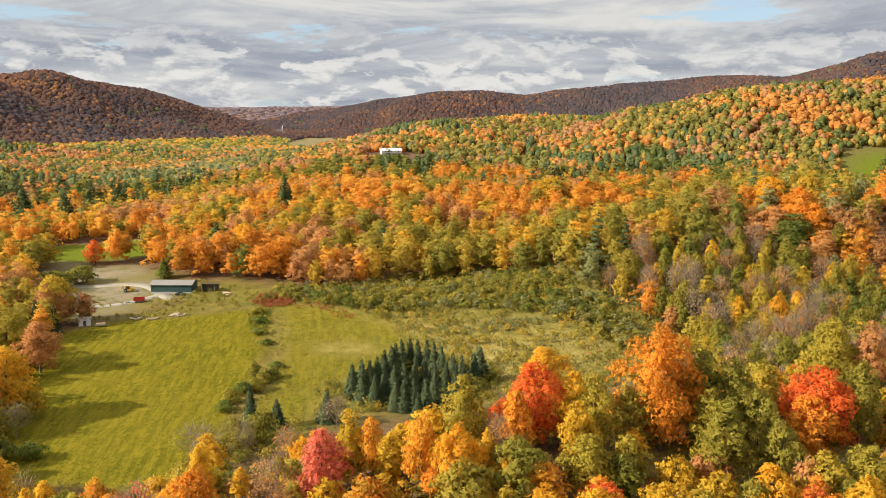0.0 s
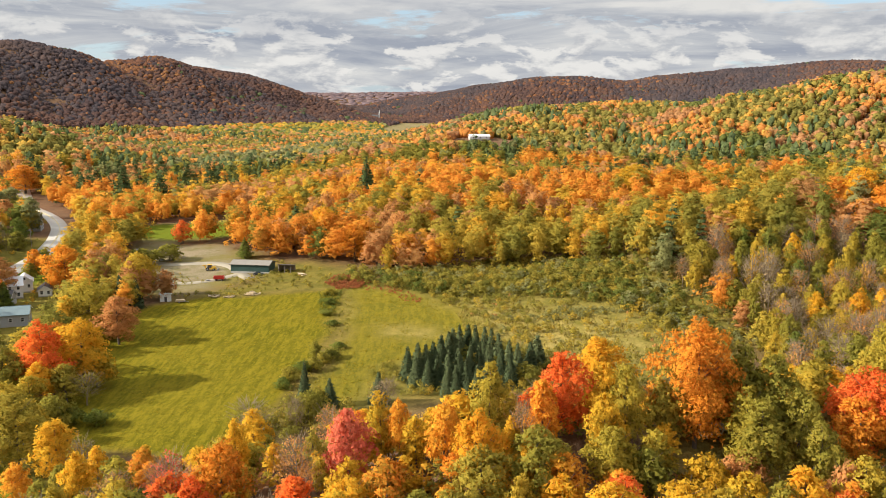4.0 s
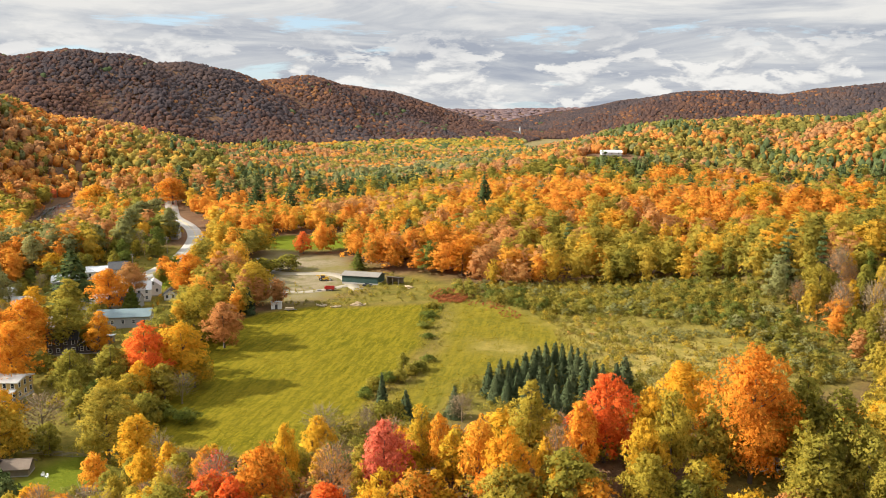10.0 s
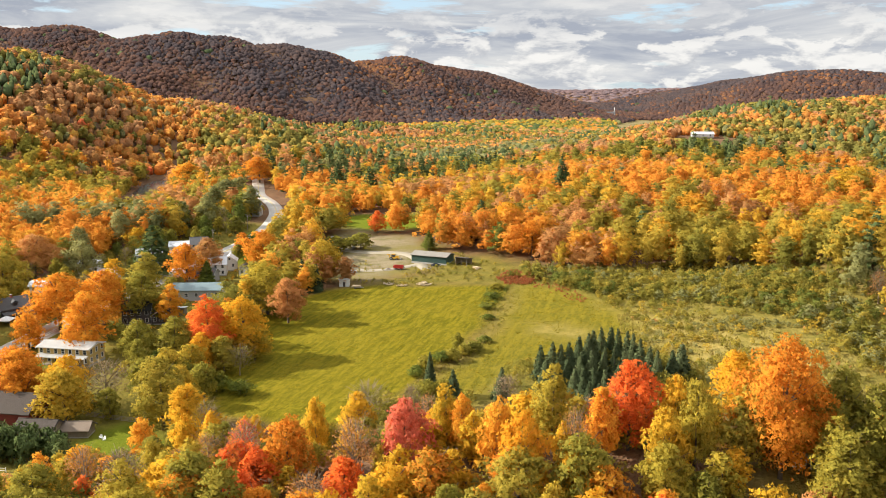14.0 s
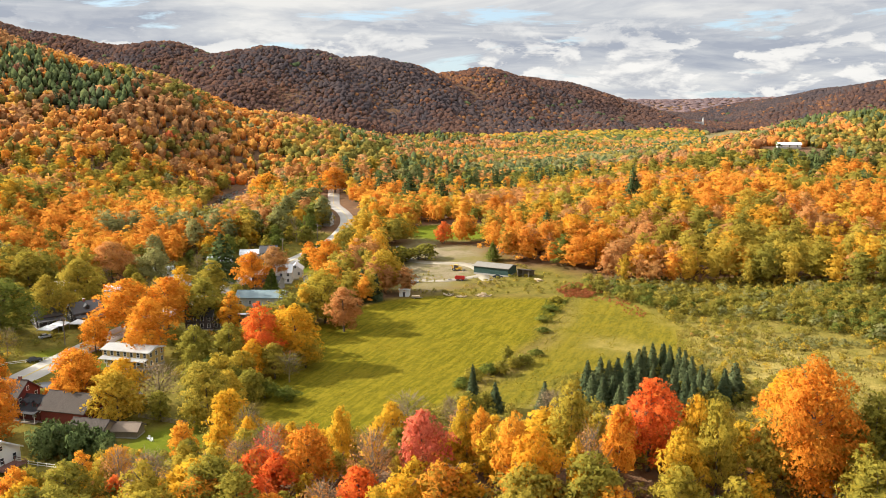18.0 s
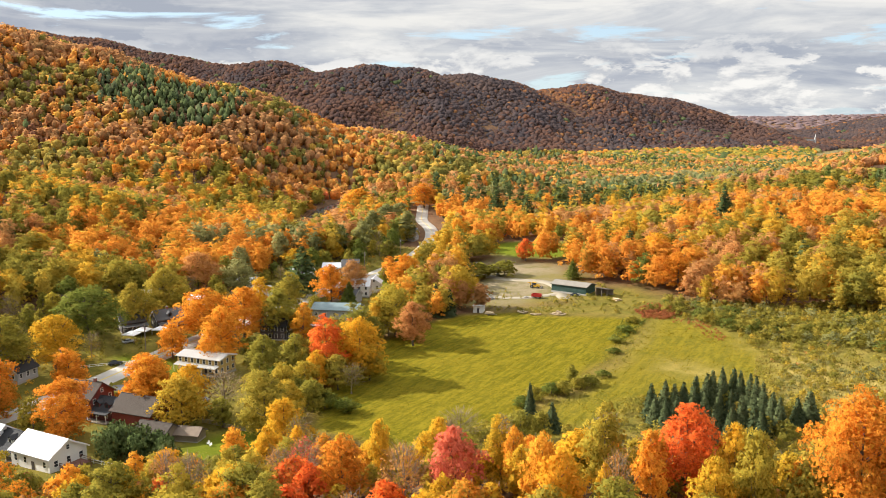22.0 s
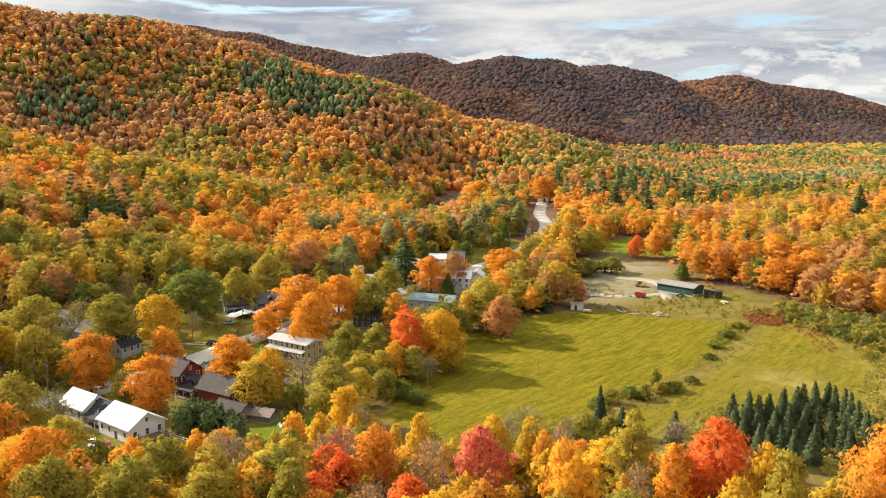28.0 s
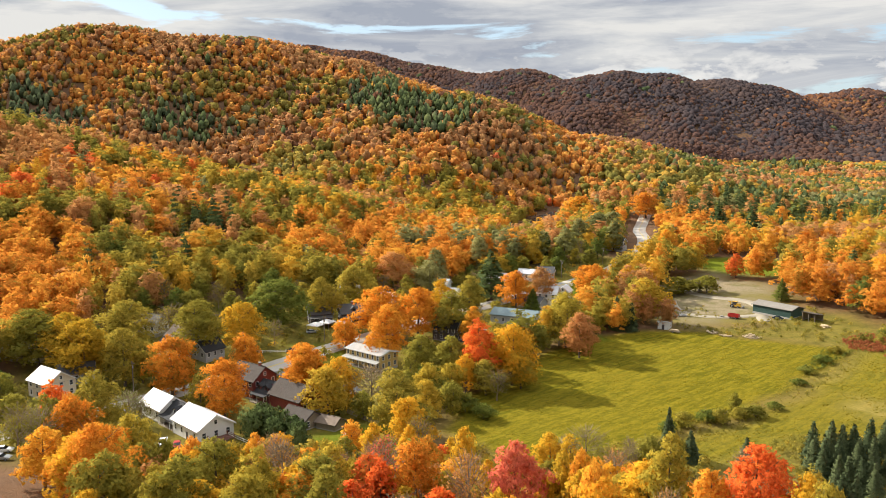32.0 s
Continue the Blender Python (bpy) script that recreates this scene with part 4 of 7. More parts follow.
PAINT_DARK = plain("paint_dark", (0.07, 0.06, 0.06), 0.7, vary=0.2, lines=("Z", 8.0, 0.02))
PAINT_GREEN = plain("paint_dark_green", (0.02, 0.06, 0.05), 0.55, vary=0.2, lines=("X", 5.0, 0.03))
PAINT_CREAM = plain("paint_cream", (0.62, 0.54, 0.40), 0.7, vary=0.12, lines=("Z", 8.0, 0.02))
WOOD_RAW = plain("weathered_wood", (0.26, 0.21, 0.15), 0.85, vary=0.35, lines=("X", 7.0, 0.02))
METAL_WHITE = plain("roof_metal_white", (0.68, 0.69, 0.70), 0.4, 0.1, vary=0.1, lines=("X", 4.0, 0.03))
METAL_PALE = plain("roof_metal_pale", (0.46, 0.45, 0.42), 0.4, 0.2, vary=0.15, lines=("X", 4.0, 0.03))
ROOF_DULL = plain("roof_dull", (0.24, 0.215, 0.18), 0.7, vary=0.2, lines=("X", 4.0, 0.03))
METAL_GREY = plain("roof_metal_grey", (0.36, 0.365, 0.36), 0.4, 0.3, vary=0.15, lines=("X", 4.0, 0.03))
METAL_TEAL = plain("roof_metal_teal", (0.17, 0.23, 0.24), 0.45, 0.2, vary=0.15, lines=("X", 4.0, 0.03))
SHINGLE_BROWN = plain("shingle_brown", (0.062, 0.046, 0.035), 0.9, vary=0.3, grain=4, lines=("Y", 10.0, 0.02))
SHINGLE_GREY = plain("shingle_grey", (0.11, 0.108, 0.11), 0.9, vary=0.3, grain=4, lines=("Y", 10.0, 0.02))
SHINGLE_DARK = plain("shingle_dark", (0.035, 0.035, 0.038), 0.9, vary=0.3, grain=4, lines=("Y", 10.0, 0.02))
SHINGLE_TAN = plain("shingle_tan", (0.22, 0.165, 0.12), 0.9, vary=0.25, grain=4, lines=("Y", 10.0, 0.02))
TRIM = plain("trim_white", (0.75, 0.74, 0.71), 0.6, vary=0.08)
TRIM_DARK = plain("trim_dark", (0.06, 0.05, 0.05), 0.6, vary=0.15)
CONCRETE = plain("concrete", (0.36, 0.34, 0.31), 0.9, vary=0.2, relief=0.01)
BRICK_RED = plain("chimney_brick", (0.26, 0.10, 0.07), 0.9, vary=0.3, grain=8)


def glass_material():
    m, nt, b = nodes_for("window_glass")
    b.inputs["Base Color"].default_value = (0.03, 0.035, 0.04, 1)
    b.inputs["Roughness"].default_value = 0.06
    return m


GLASS = glass_material()


def box_bm(bm, x0, x1, y0, y1, z0, z1):
    v = [bm.verts.new(p) for p in ((x0, y0, z0), (x1, y0, z0), (x1, y1, z0), (x0, y1, z0), (x0, y0, z1), (x1, y0, z1), (x1, y1, z1), (x0, y1, z1))]
    for q in ((3, 2, 1, 0), (4, 5, 6, 7), (0, 1, 5, 4), (1, 2, 6, 5), (2, 3, 7, 6), (3, 0, 4, 7)):
        bm.faces.new([v[i] for i in q])
    return v


def prism_bm(bm, profile, x0, x1):
    """A profile of (y, z) corners pushed along x."""
    a = [bm.verts.new((x0, y, z)) for y, z in profile]
    b = [bm.verts.new((x1, y, z)) for y, z in profile]
    bm.faces.new(a[::-1])
    bm.faces.new(b)
    for i in range(len(profile)):
        j = (i + 1) % len(profile)
        bm.faces.new((a[i], a[j], b[j], b[i]))


def part(name, bm, material, parent, label=""):
    bmesh.ops.recalc_face_normals(bm, faces=bm.faces)
    me = bpy.data.meshes.new(name)
    bm.to_mesh(me)
    bm.free()
    me.materials.append(material)
    ob = new(name, me)
    ob.parent = parent
    if label:
        ob["label"] = label
    return ob


def boxes(name, material, parent, *dims, label=""):
    bm = bmesh.new()
    for d in dims:
        box_bm(bm, *d)
    return part(name, bm, material, parent, label)


def window(parent, side, at, z, w, h, half_x, half_y, frame_mat=None):
    """A framed window on a wall: side is 'S', 'N' (long walls) or 'E', 'W' (gable ends)."""
    fm = frame_mat or TRIM
    t, e = 0.07, 0.10

    def place(u0, u1, z0, z1, d0, d1):
        if side == "S":
            return (u0, u1, -half_y - d1, -half_y - d0, z0, z1)
        if side == "N":
            return (u0, u1, half_y + d0, half_y + d1, z0, z1)
        if side == "E":
            return (half_x + d0, half_x + d1, u0, u1, z0, z1)
        return (-half_x - d1, -half_x - d0, u0, u1, z0, z1)

    fr = boxes("window", fm, parent, place(at - w / 2 - e, at + w / 2 + e, z - e, z, 0.004, t + 0.03), place(at - w / 2 - e, at + w / 2 + e, z + h, z + h + e, 0.004, t),
               place(at - w / 2 - e, at - w / 2, z, z + h, 0.004, t), place(at + w / 2, at + w / 2 + e, z, z + h, 0.004, t), place(at - w / 2, at + w / 2, z + h / 2 - 0.03, z + h / 2 + 0.03, 0.004, t * 0.7))
    boxes("pane", GLASS, fr, place(at - w / 2, at + w / 2, z, z + h, 0.004, 0.025))
    return fr


SPOTS = []


def gable_house(name, x, y, turn, length, width, wall_h, rise, wall_mat, roof_mat, label, category="house", floors=1, over=0.5, frame_mat=None, door=None, chimney=None,
                windows=("S", "E", "W", "N"), every=2.6, lift=0.0, porch=None, win=(0.95, 1.35), eave_trim=None, dormers=0):
    """A house with a ridge along its length, on the ground at x, y; turn in degrees."""
    ob = new(name)
    ob.matrix_world = pose(x, y, float(land(x, y)) + lift, 0, 0, turn)
    SPOTS.append((x, y, max(length, width) / 2 + 1.5))
    hx, hy = length / 2, width / 2
    bm = bmesh.new()
    prism_bm(bm, [(-hy, -1.2), (hy, -1.2), (hy, wall_h), (0, wall_h + rise), (-hy, wall_h)], -hx, hx)
    part("wall", bm, wall_mat, ob)
    boxes("foundation", CONCRETE, ob, (-hx - 0.05, hx + 0.05, -hy - 0.05, hy + 0.05, -1.2, 0.35))
    slope = rise / hy
    for s in (-1, 1):
        bm = bmesh.new()
        drop = over * slope
        prism_bm(bm, [(s * 0.0, wall_h + rise + 0.04), (s * (hy + over), wall_h - drop + 0.04), (s * (hy + over), wall_h - drop + 0.24), (0, wall_h + rise + 0.26)], -hx - over, hx + over)
        part("roof", bm, roof_mat, ob)
    for e in (-1, 1):
        bm = bmesh.new()
        x0 = e * (hx + over)
        drop = over * slope
        lo, hi = wall_h - drop - 0.16, wall_h - drop + 0.035
        prism_bm(bm, [(-hy - over, lo), (0, wall_h + rise - 0.16), (hy + over, lo), (hy + over, hi), (0, wall_h + rise + 0.035), (-hy - over, hi)], x0 - 0.04, x0 + 0.04)
        part("gable_trim", bm, eave_trim or TRIM, ob)
    boxes("ridge_cap", roof_mat, ob, (-hx - over, hx + over, -0.12, 0.12, wall_h + rise + 0.2, wall_h + rise + 0.31))
    step = wall_h / floors
    for f in range(floors):
        z = f * step + step * 0.5 - 0.35
        for side in windows:
            run = length if side in "SN" else width
            n = max(1, int(run / every))
            for k in range(n):
                u = -run / 2 + run * (k + 0.5) / n
                if door and side == door[0] and f == 0 and abs(u - door[1]) < 1.2:
                    continue
                window(ob, side, u, z, win[0], win[1], hx, hy, frame_mat)
    if rise > 2.0:
        for side in "EW":
            if side in windows:
                window(ob, side, 0, wall_h + rise * 0.25, 0.8, 1.0, hx, hy, frame_mat)
    if door:
        side, u = door
        w, h = 1.0, 2.05
        place = {"S": (u - w / 2, u + w / 2, -hy - 0.06, -hy - 0.004, 0.35, 0.35 + h), "N": (u - w / 2, u + w / 2, hy + 0.004, hy + 0.06, 0.35, 0.35 + h),
                 "E": (hx + 0.004, hx + 0.06, u - w / 2, u + w / 2, 0.35, 0.35 + h), "W": (-hx - 0.06, -hx - 0.004, u - w / 2, u + w / 2, 0.35, 0.35 + h)}[side]
        boxes("door", TRIM_DARK, ob, place)
    if chimney is not None:
        ch = boxes("chimney", BRICK_RED, ob, (chimney - 0.35, chimney + 0.35, -0.3, 0.3, wall_h + rise * 0.6, wall_h + rise + 1.1))
        boxes("chimney_cap", CONCRETE, ch, (chimney - 0.42, chimney + 0.42, -0.37, 0.37, wall_h + rise + 1.1, wall_h + rise + 1.22))
    if porch:
        side, depth = porch
        s = -1 if side == "S" else 1
        y0, y1 = s * hy, s * (hy + depth)
        bm = bmesh.new()
        prism_bm(bm, [(y0 + s * 0.01, 3.0), (y1, 2.55), (y1, 2.7), (y0 + s * 0.01, 3.17)], -hx, hx)
        part("porch_roof", bm, roof_mat, ob)
        boxes("porch_floor", WOOD_RAW, ob, (-hx, hx, min(y0, y1), max(y0, y1), 0.1, 0.32))
        n = max(2, int(length / 2.6))
        for k in range(n + 1):
            px = -hx + 0.12 + (length - 0.24) * k / n
            boxes("porch_post", TRIM, ob, (px - 0.07, px + 0.07, y1 - s * 0.2 - 0.07, y1 - s * 0.2 + 0.07, 0.32, 2.6))
    for k in range(dormers):
        dx = -hx + length * (k + 0.5) / dormers
        bm = bmesh.new()
        y_in, y_out = -hy * 0.25, -hy * 0.85
        box_bm(bm, dx - 0.8, dx + 0.8, y_out, y_in, wall_h, wall_h + rise * 0.62)
        d = part("dormer", bm, wall_mat, ob)
        bm = bmesh.new()
        z0 = wall_h + rise * 0.62
        for s in (-1, 1):
            a = [bm.verts.new((dx + px, py, pz)) for py in (y_out - 0.25, 0) for px, pz in ((0, z0 + 0.8), (s * 1.1, z0 - 0.1), (s * 1.1, z0 - 0.22), (0, z0 + 0.62))]
            for q in ((0, 1, 2, 3), (7, 6, 5, 4), (0, 4, 5, 1), (1, 5, 6, 2), (2, 6, 7, 3), (3, 7, 4, 0)):
                bm.faces.new([a[i] for i in q])
        part("dormer_roof", bm, roof_mat, d)
        boxes("dormer_window", GLASS, d, (dx - 0.45, dx + 0.45, y_out - 0.03, y_out - 0.003, z0 - 1.15, z0 - 0.1))
    return tagged(ob, label, category)


gable_house("green_shed", -117, 359, 0, 17.5, 9, 3.4, 1.1, PAINT_GREEN, ROOF_DULL, "long dark green metal shed with a grey roof in the yard", "shed", windows=(), eave_trim=TRIM_DARK)
# the white house and its wings
gable_house("white_house", -126.5, 117, 8, 13.5, 10, 4.0, 2.9, PAINT_WHITE, METAL_WHITE, "white clapboard house with a bright white metal roof", floors=1, door=("S", 1.0), every=3.2)
gable_house("white_house", -147.5, 113.8, 10, 10.5, 8, 3.8, 2.8, PAINT_WHITE, METAL_WHITE, "white clapboard house wing under a white metal roof", every=3.2)
gable_house("house_link", -138, 116.2, 9, 9.5, 6.4, 3.2, 2.4, PAINT_WHITE, SHINGLE_DARK, "low dark-roofed link of a white house with a dormer and porch", porch=("S", 2.2), dormers=1)
# the red house, its link and barn
gable_house("red_house", -153, 142.2, 17, 11, 9, 5.6, 3.3, PAINT_RED, SHINGLE_BROWN, "dark red house with a brown shingle roof and brick chimney", floors=2, chimney=3.5, eave_trim=PAINT_DARKRED)
gable_house("house_link", -144.6, 144.0, 15, 6.5, 6.5, 3.2, 2.6, PAINT_DARKRED, SHINGLE_DARK, "dark-roofed link between the red house and its barn", dormers=2, porch=("S", 2.0))
gable_house("red_barn", -135, 147.6, 14, 13, 9, 4.0, 3.3, PAINT_RED, SHINGLE_BROWN, "red wooden barn with a brown shingle roof", "barn", windows=("E",), every=4.0, eave_trim=PAINT_DARKRED)
gable_house("brown_garage", -121, 142.2, 17, 9, 7, 2.6, 2.0, WOOD_RAW, SHINGLE_BROWN, "low brown wooden garage with a shingle roof", "garage", windows=("E",), eave_trim=TRIM_DARK)
gable_house("brown_shed", -114.5, 147.5, 25, 6, 4.5, 2.0, 1.2, WOOD_RAW, SHINGLE_TAN, "small brown wooden shed on the lawn", "shed", windows=(), eave_trim=TRIM_DARK)
# along the street
gable_house("yellow_house", -159, 187.4, 13, 16.5, 8.2, 5.0, 0.9, PAINT_YELLOW, METAL_PALE, "long yellow two-storey house with a low pale metal roof", floors=2, every=2.3, door=("S", 3), porch=("S", 2.2), over=0.5)
gable_house("tan_roofed_house", -200.5, 138.6, 20, 11, 9, 5.2, 3.2, PAINT_GREY, SHINGLE_TAN, "grey house with a tan shingle roof among maples", floors=2)
gable_house("grey_house_wing", -196, 132.6, 20, 9, 6.5, 3.8, 2.6, PAINT_CREAM, SHINGLE_GREY, "low cream wing with a grey shingle roof")
gable_house("dark_house_wing", -190.5, 142.5, 110, 8, 7, 3.4, 2.8, PAINT_GREY, SHINGLE_DARK, "grey wing with a steep dark roof and a pale porch", porch=("N", 2.4))
gable_house("white_cottage", -222, 134, 30, 9, 7, 4.0, 2.5, PAINT_WHITE, SHINGLE_GREY, "white cottage with a grey roof half hidden by trees")
gable_house("cream_house", -181, 92, 18, 10, 9, 5.0, 2.9, PAINT_CREAM, METAL_GREY, "cream two-storey house with a grey metal roof", floors=2)
gable_house("grey_outbuilding", -189, 100.5, 78, 10, 6.5, 3.6, 2.2, PAINT_GREY, SHINGLE_GREY, "grey outbuilding with a dark slate-grey roof", "outbuilding")
gable_house("small_white_shed", -213, 95.5, 60, 7, 5, 3.4, 1.6, PAINT_CREAM, METAL_WHITE, "small pale shed with a white metal roof", "shed", windows=("S",))
gable_house("small_white_shed", -219, 87.5, 40, 6, 4.5, 2.8, 1.6, PAINT_WHITE, METAL_WHITE, "small white shed with a bright roof", "shed", windows=("S",))
gable_house("dark_gabled_house", -213.5, 196.5, 70, 9, 8, 4.0, 2.8, PAINT_DARK, SHINGLE_GREY, "dark gabled house with white trim and a white porch roof", dormers=1, porch=("S", 2.6))
gable_house("dark_gabled_house", -209.5, 209, 72, 10, 8, 4.2, 2.8, PAINT_DARK, SHINGLE_GREY, "dark gabled house with white trim and a white porch roof", chimney=0, dormers=1, porch=("S", 2.6))
gable_house("white_roofed_shed", -251.5, 231.5, 55, 9, 6, 3.0, 1.5, PAINT_WHITE, METAL_WHITE, "low white-roofed shed at the edge of the wood", "shed", windows=("S",))
gable_house("white_roofed_shed", -233, 241, 28, 6, 5, 3.0, 1.5, PAINT_WHITE, METAL_WHITE, "low white-roofed shed behind the maples", "shed", windows=("S",))
gable_house("white_roofed_house", -245, 278, 35, 9, 7, 3.6, 2.0, PAINT_WHITE, METAL_WHITE, "white house with a bright metal roof", every=3)
gable_house("white_roofed_house", -226.5, 270.5, 33, 8, 7, 3.6, 2.0, PAINT_WHITE, METAL_WHITE, "white house with a bright metal roof beside a pine", every=3)
gable_house("navy_house", -172.5, 229.5, 32, 9.5, 8, 5.2, 2.8, PAINT_DARK, SHINGLE_DARK, "dark two-storey house with white-framed windows", floors=2, every=2.2)
gable_house("navy_house_wing", -165.5, 233.5, 122, 6, 6, 3.4, 2.0, PAINT_DARK, SHINGLE_DARK, "low dark wing with a white window wall", every=2.0)
gable_house("teal_roofed_hall", -177.5, 268, 27, 19, 10, 4.2, 1.9, PAINT_GREY, METAL_TEAL, "long hall with a weathered teal metal roof", "hall", every=3.5)
gable_house("pale_roofed_hall", -237, 306, 37, 11, 9, 4.8, 2.2, PAINT_GREY, METAL_GREY, "grey hall with a broad pale metal roof", "hall", every=3.5)
gable_house("white_roofed_house", -240.5, 330.5, 35, 9, 6, 3.8, 1.8, PAINT_WHITE, METAL_WHITE, "white house with a bright metal roof", every=3)
gable_house("grey_gabled_house", -232, 335, 38, 8, 7, 5.2, 2.8, PAINT_GREY, SHINGLE_GREY, "tall grey gabled house with white trim", floors=2)
gable_house("white_gabled_house", -199, 306, 33, 9, 8, 5.2, 2.8, PAINT_WHITE, METAL_WHITE, "white two-storey house with a white metal roof", floors=2)
gable_house("white_house_wing", -199.5, 316.5, 123, 7, 6, 4.6, 2.2, PAINT_WHITE, METAL_WHITE, "white house wing with a gable to the field", floors=1)
gable_house("grey_roofed_barn", -196, 293, 15, 12, 7, 3.4, 2.2, PAINT_GREY, SHINGLE_GREY, "grey barn with a patched grey roof", "barn", windows=("S",))
gable_house("small_cottage", -187.5, 311.5, 120, 6, 5, 2.8, 1.8, PAINT_WHITE, SHINGLE_GREY, "small white cottage behind a hedge", every=2.2)
gable_house("roadside_house", -260, 417.5, 20, 10, 8, 5.0, 2.6, PAINT_GREY, SHINGLE_GREY, "grey two-storey house beside the road", floors=2)
gable_house("far_barn", -50, 806, 15, 19, 10, 2.4, 1.8, PAINT_WHITE, METAL_WHITE, "large white-roofed barn far up the wooded slope", "barn", every=6, lift=1)
gable_house("far_barn", -275, 1046, -20, 20, 10, 4, 2.5, PAINT_WHITE, METAL_WHITE, "white-roofed farm shed far down the valley", "barn", every=6, lift=1)


def church(x, y):
    ob = new("church")
    ob.matrix_world = pose(x, y, float(land(x, y)), 0, 0, 20) @ Matrix.Scale(0.55, 4)
    bm = bmesh.new()
    prism_bm(bm, [(-7, -2), (7, -2), (7, 9), (0, 15), (-7, 9)], -13, 13)
    part("nave", bm, PAINT_WHITE, ob)
    bm = bmesh.new()
    for s in (-1, 1):
        prism_bm(bm, [(0, 15.1), (s * 7.8, 8.6), (s * 7.8, 9.0), (0, 15.5)], -13.5, 13.5)
    part("roof", bm, SHINGLE_GREY, ob)
    boxes("tower", PAINT_WHITE, ob, (13, 18, -2.5, 2.5, -2, 19))
    boxes("belfry", PAINT_WHITE, ob, (13.6, 17.4, -1.9, 1.9, 19, 23))
    bm = bmesh.new()
    bmesh.ops.create_cone(bm, cap_ends=True, segments=8, radius1=2.2, radius2=0.1, depth=10, matrix=Matrix.Translation((15.5, 0, 28)))
    part("spire", bm, PAINT_WHITE, ob, "tapering white spire")
    tagged(ob, "white village church with a spire far down the valley", "church")


church(-334, 1718)


# ------------------------------------------------------------------ single trees
# the near hillside, trees along the field
PLACE, GROUP = "on the near hillside", "hillside trees"
tree("broad", "gold", -73.4, 145.4, 10, PLACE, 0.75, 0.0, GROUP)
tree("bare", "pink", -47.2, 122.7, 12, PLACE, 0.85, 0.0, GROUP)
tree("tall", "red", -42.6, 118.6, 10.2, PLACE, 1.12, 0.0, GROUP)
tree("broad", "orange", -39.5, 124.3, 13, PLACE, 0.95, 0.0, GROUP)
tree("broad", "gold", -41.4, 137.3, 13, PLACE, 0.52, 0.0, GROUP)
tree("bare", "olive", -56.8, 184.9, 9, PLACE, 1.78, 0.0, GROUP)
tree("bare", "russet", -27.4, 126.9, 13, PLACE, 0.83, 0.0, GROUP)
tree("broad", "red", -25.7, 119.9, 10, PLACE, 1.08, 0.0, GROUP)
tree("broad", "pink", -19.5, 130.9, 15, PLACE, 0.84, 0.0, GROUP)
tree("tall", "gold", -15.6, 139.1, 13.6, PLACE, 0.87, 0.0, GROUP)
tree("broad", "orange", -11.5, 122.4, 11, PLACE, 1.10, 0.0, GROUP)
tree("broad", "gold", -17.0, 118.8, 11.2, PLACE, 1.13, 0.0, GROUP)
tree("broad", "orange", -3.6, 131.7, 13, PLACE, 0.67, 0.0, GROUP)
tree("broad", "gold", 1.9, 127.2, 14, PLACE, 0.83, 0.0, GROUP)
tree("tall", "yellow", 3.4, 140.1, 14, PLACE, 0.95, 0.0, GROUP)
tree("bare", "russet", 9.4, 132.2, 12, PLACE, 0.56, 0.0, GROUP)
tree("broad", "gold", 7.4, 131.8, 9, PLACE, 0.57, 0.0, GROUP)
tree("broad", "red", 15.7, 142.6, 16, PLACE, 0.95, 0.0, GROUP)
tree("broad", "gold", 22.8, 135.5, 14, PLACE, 0.65, 0.0, GROUP)
tree("broad", "gold", 22.7, 143.5, 15, PLACE, 0.57, 0.0, GROUP)
tree("broad", "yellow", 26.8, 140.9, 16, PLACE, 0.67, 0.0, GROUP)
tree("broad", "gold", 27.5, 221.1, 18, PLACE, 1.10, 0.0, GROUP)
tree("broad", "orange", 39.5, 145.3, 24, PLACE, 0.84, 0.0, GROUP)
tree("tall", "olive", 48.0, 148.9, 19, PLACE, 1.00, 0.0, GROUP)
tree("tall", "yellow", 46.7, 141.0, 16, PLACE, 0.96, 0.0, GROUP)
tree("tall", "olive", 53.1, 148.5, 18, PLACE, 1.06, 0.0, GROUP)
tree("tall", "olive", 34.0, 144.3, 15, PLACE, 1.10, 0.0, GROUP)
tree("broad", "olive", 3.0, 122.3, 11.8, PLACE, 1.12, 0.0, GROUP)
tree("broad", "olive", 11.5, 126.6, 12.5, PLACE, 1.12, 0.0, GROUP)
tree("broad", "yellow", 24.1, 130.6, 12, PLACE, 1.02, 0.0, GROUP)
tree("broad", "orange", 15.7, 124.4, 10, PLACE, 1.10, 0.0, GROUP)
tree("broad", "yellow", 9.2, 119.9, 9, PLACE, 0.74, 0.0, GROUP)
tree("broad", "olive", 29.9, 130.1, 9, PLACE, 1.03, 0.0, GROUP)
tree("broad", "gold", 23.4, 116.4, 11.8, PLACE, 1.11, 0.0, GROUP)
tree("bush", "gold", 39.3, 133.3, 7, PLACE, 0.83, 0.0, GROUP)
tree("bush", "russet", 46.5, 138.0, 6, PLACE, 0.91, 0.0, GROUP)
tree("tall", "olive", -39.5, 107.1, 14.3, PLACE, 1.12, 0.0, GROUP)
tree("broad", "yellow", -52.8, 114.4, 11, PLACE, 0.90, 0.0, GROUP)
tree("broad", "orange", -46.8, 109.0, 9, PLACE, 1.10, 0.0, GROUP)
tree("broad", "orange", -25.6, 107.1, 11.6, PLACE, 1.12, 0.0, GROUP)
tree("tall", "gold", -17.3, 113.0, 12.9, PLACE, 1.12, 0.0, GROUP)
tree("broad", "olive", -6.0, 116.0, 10, PLACE, 0.98, 0.0, GROUP)
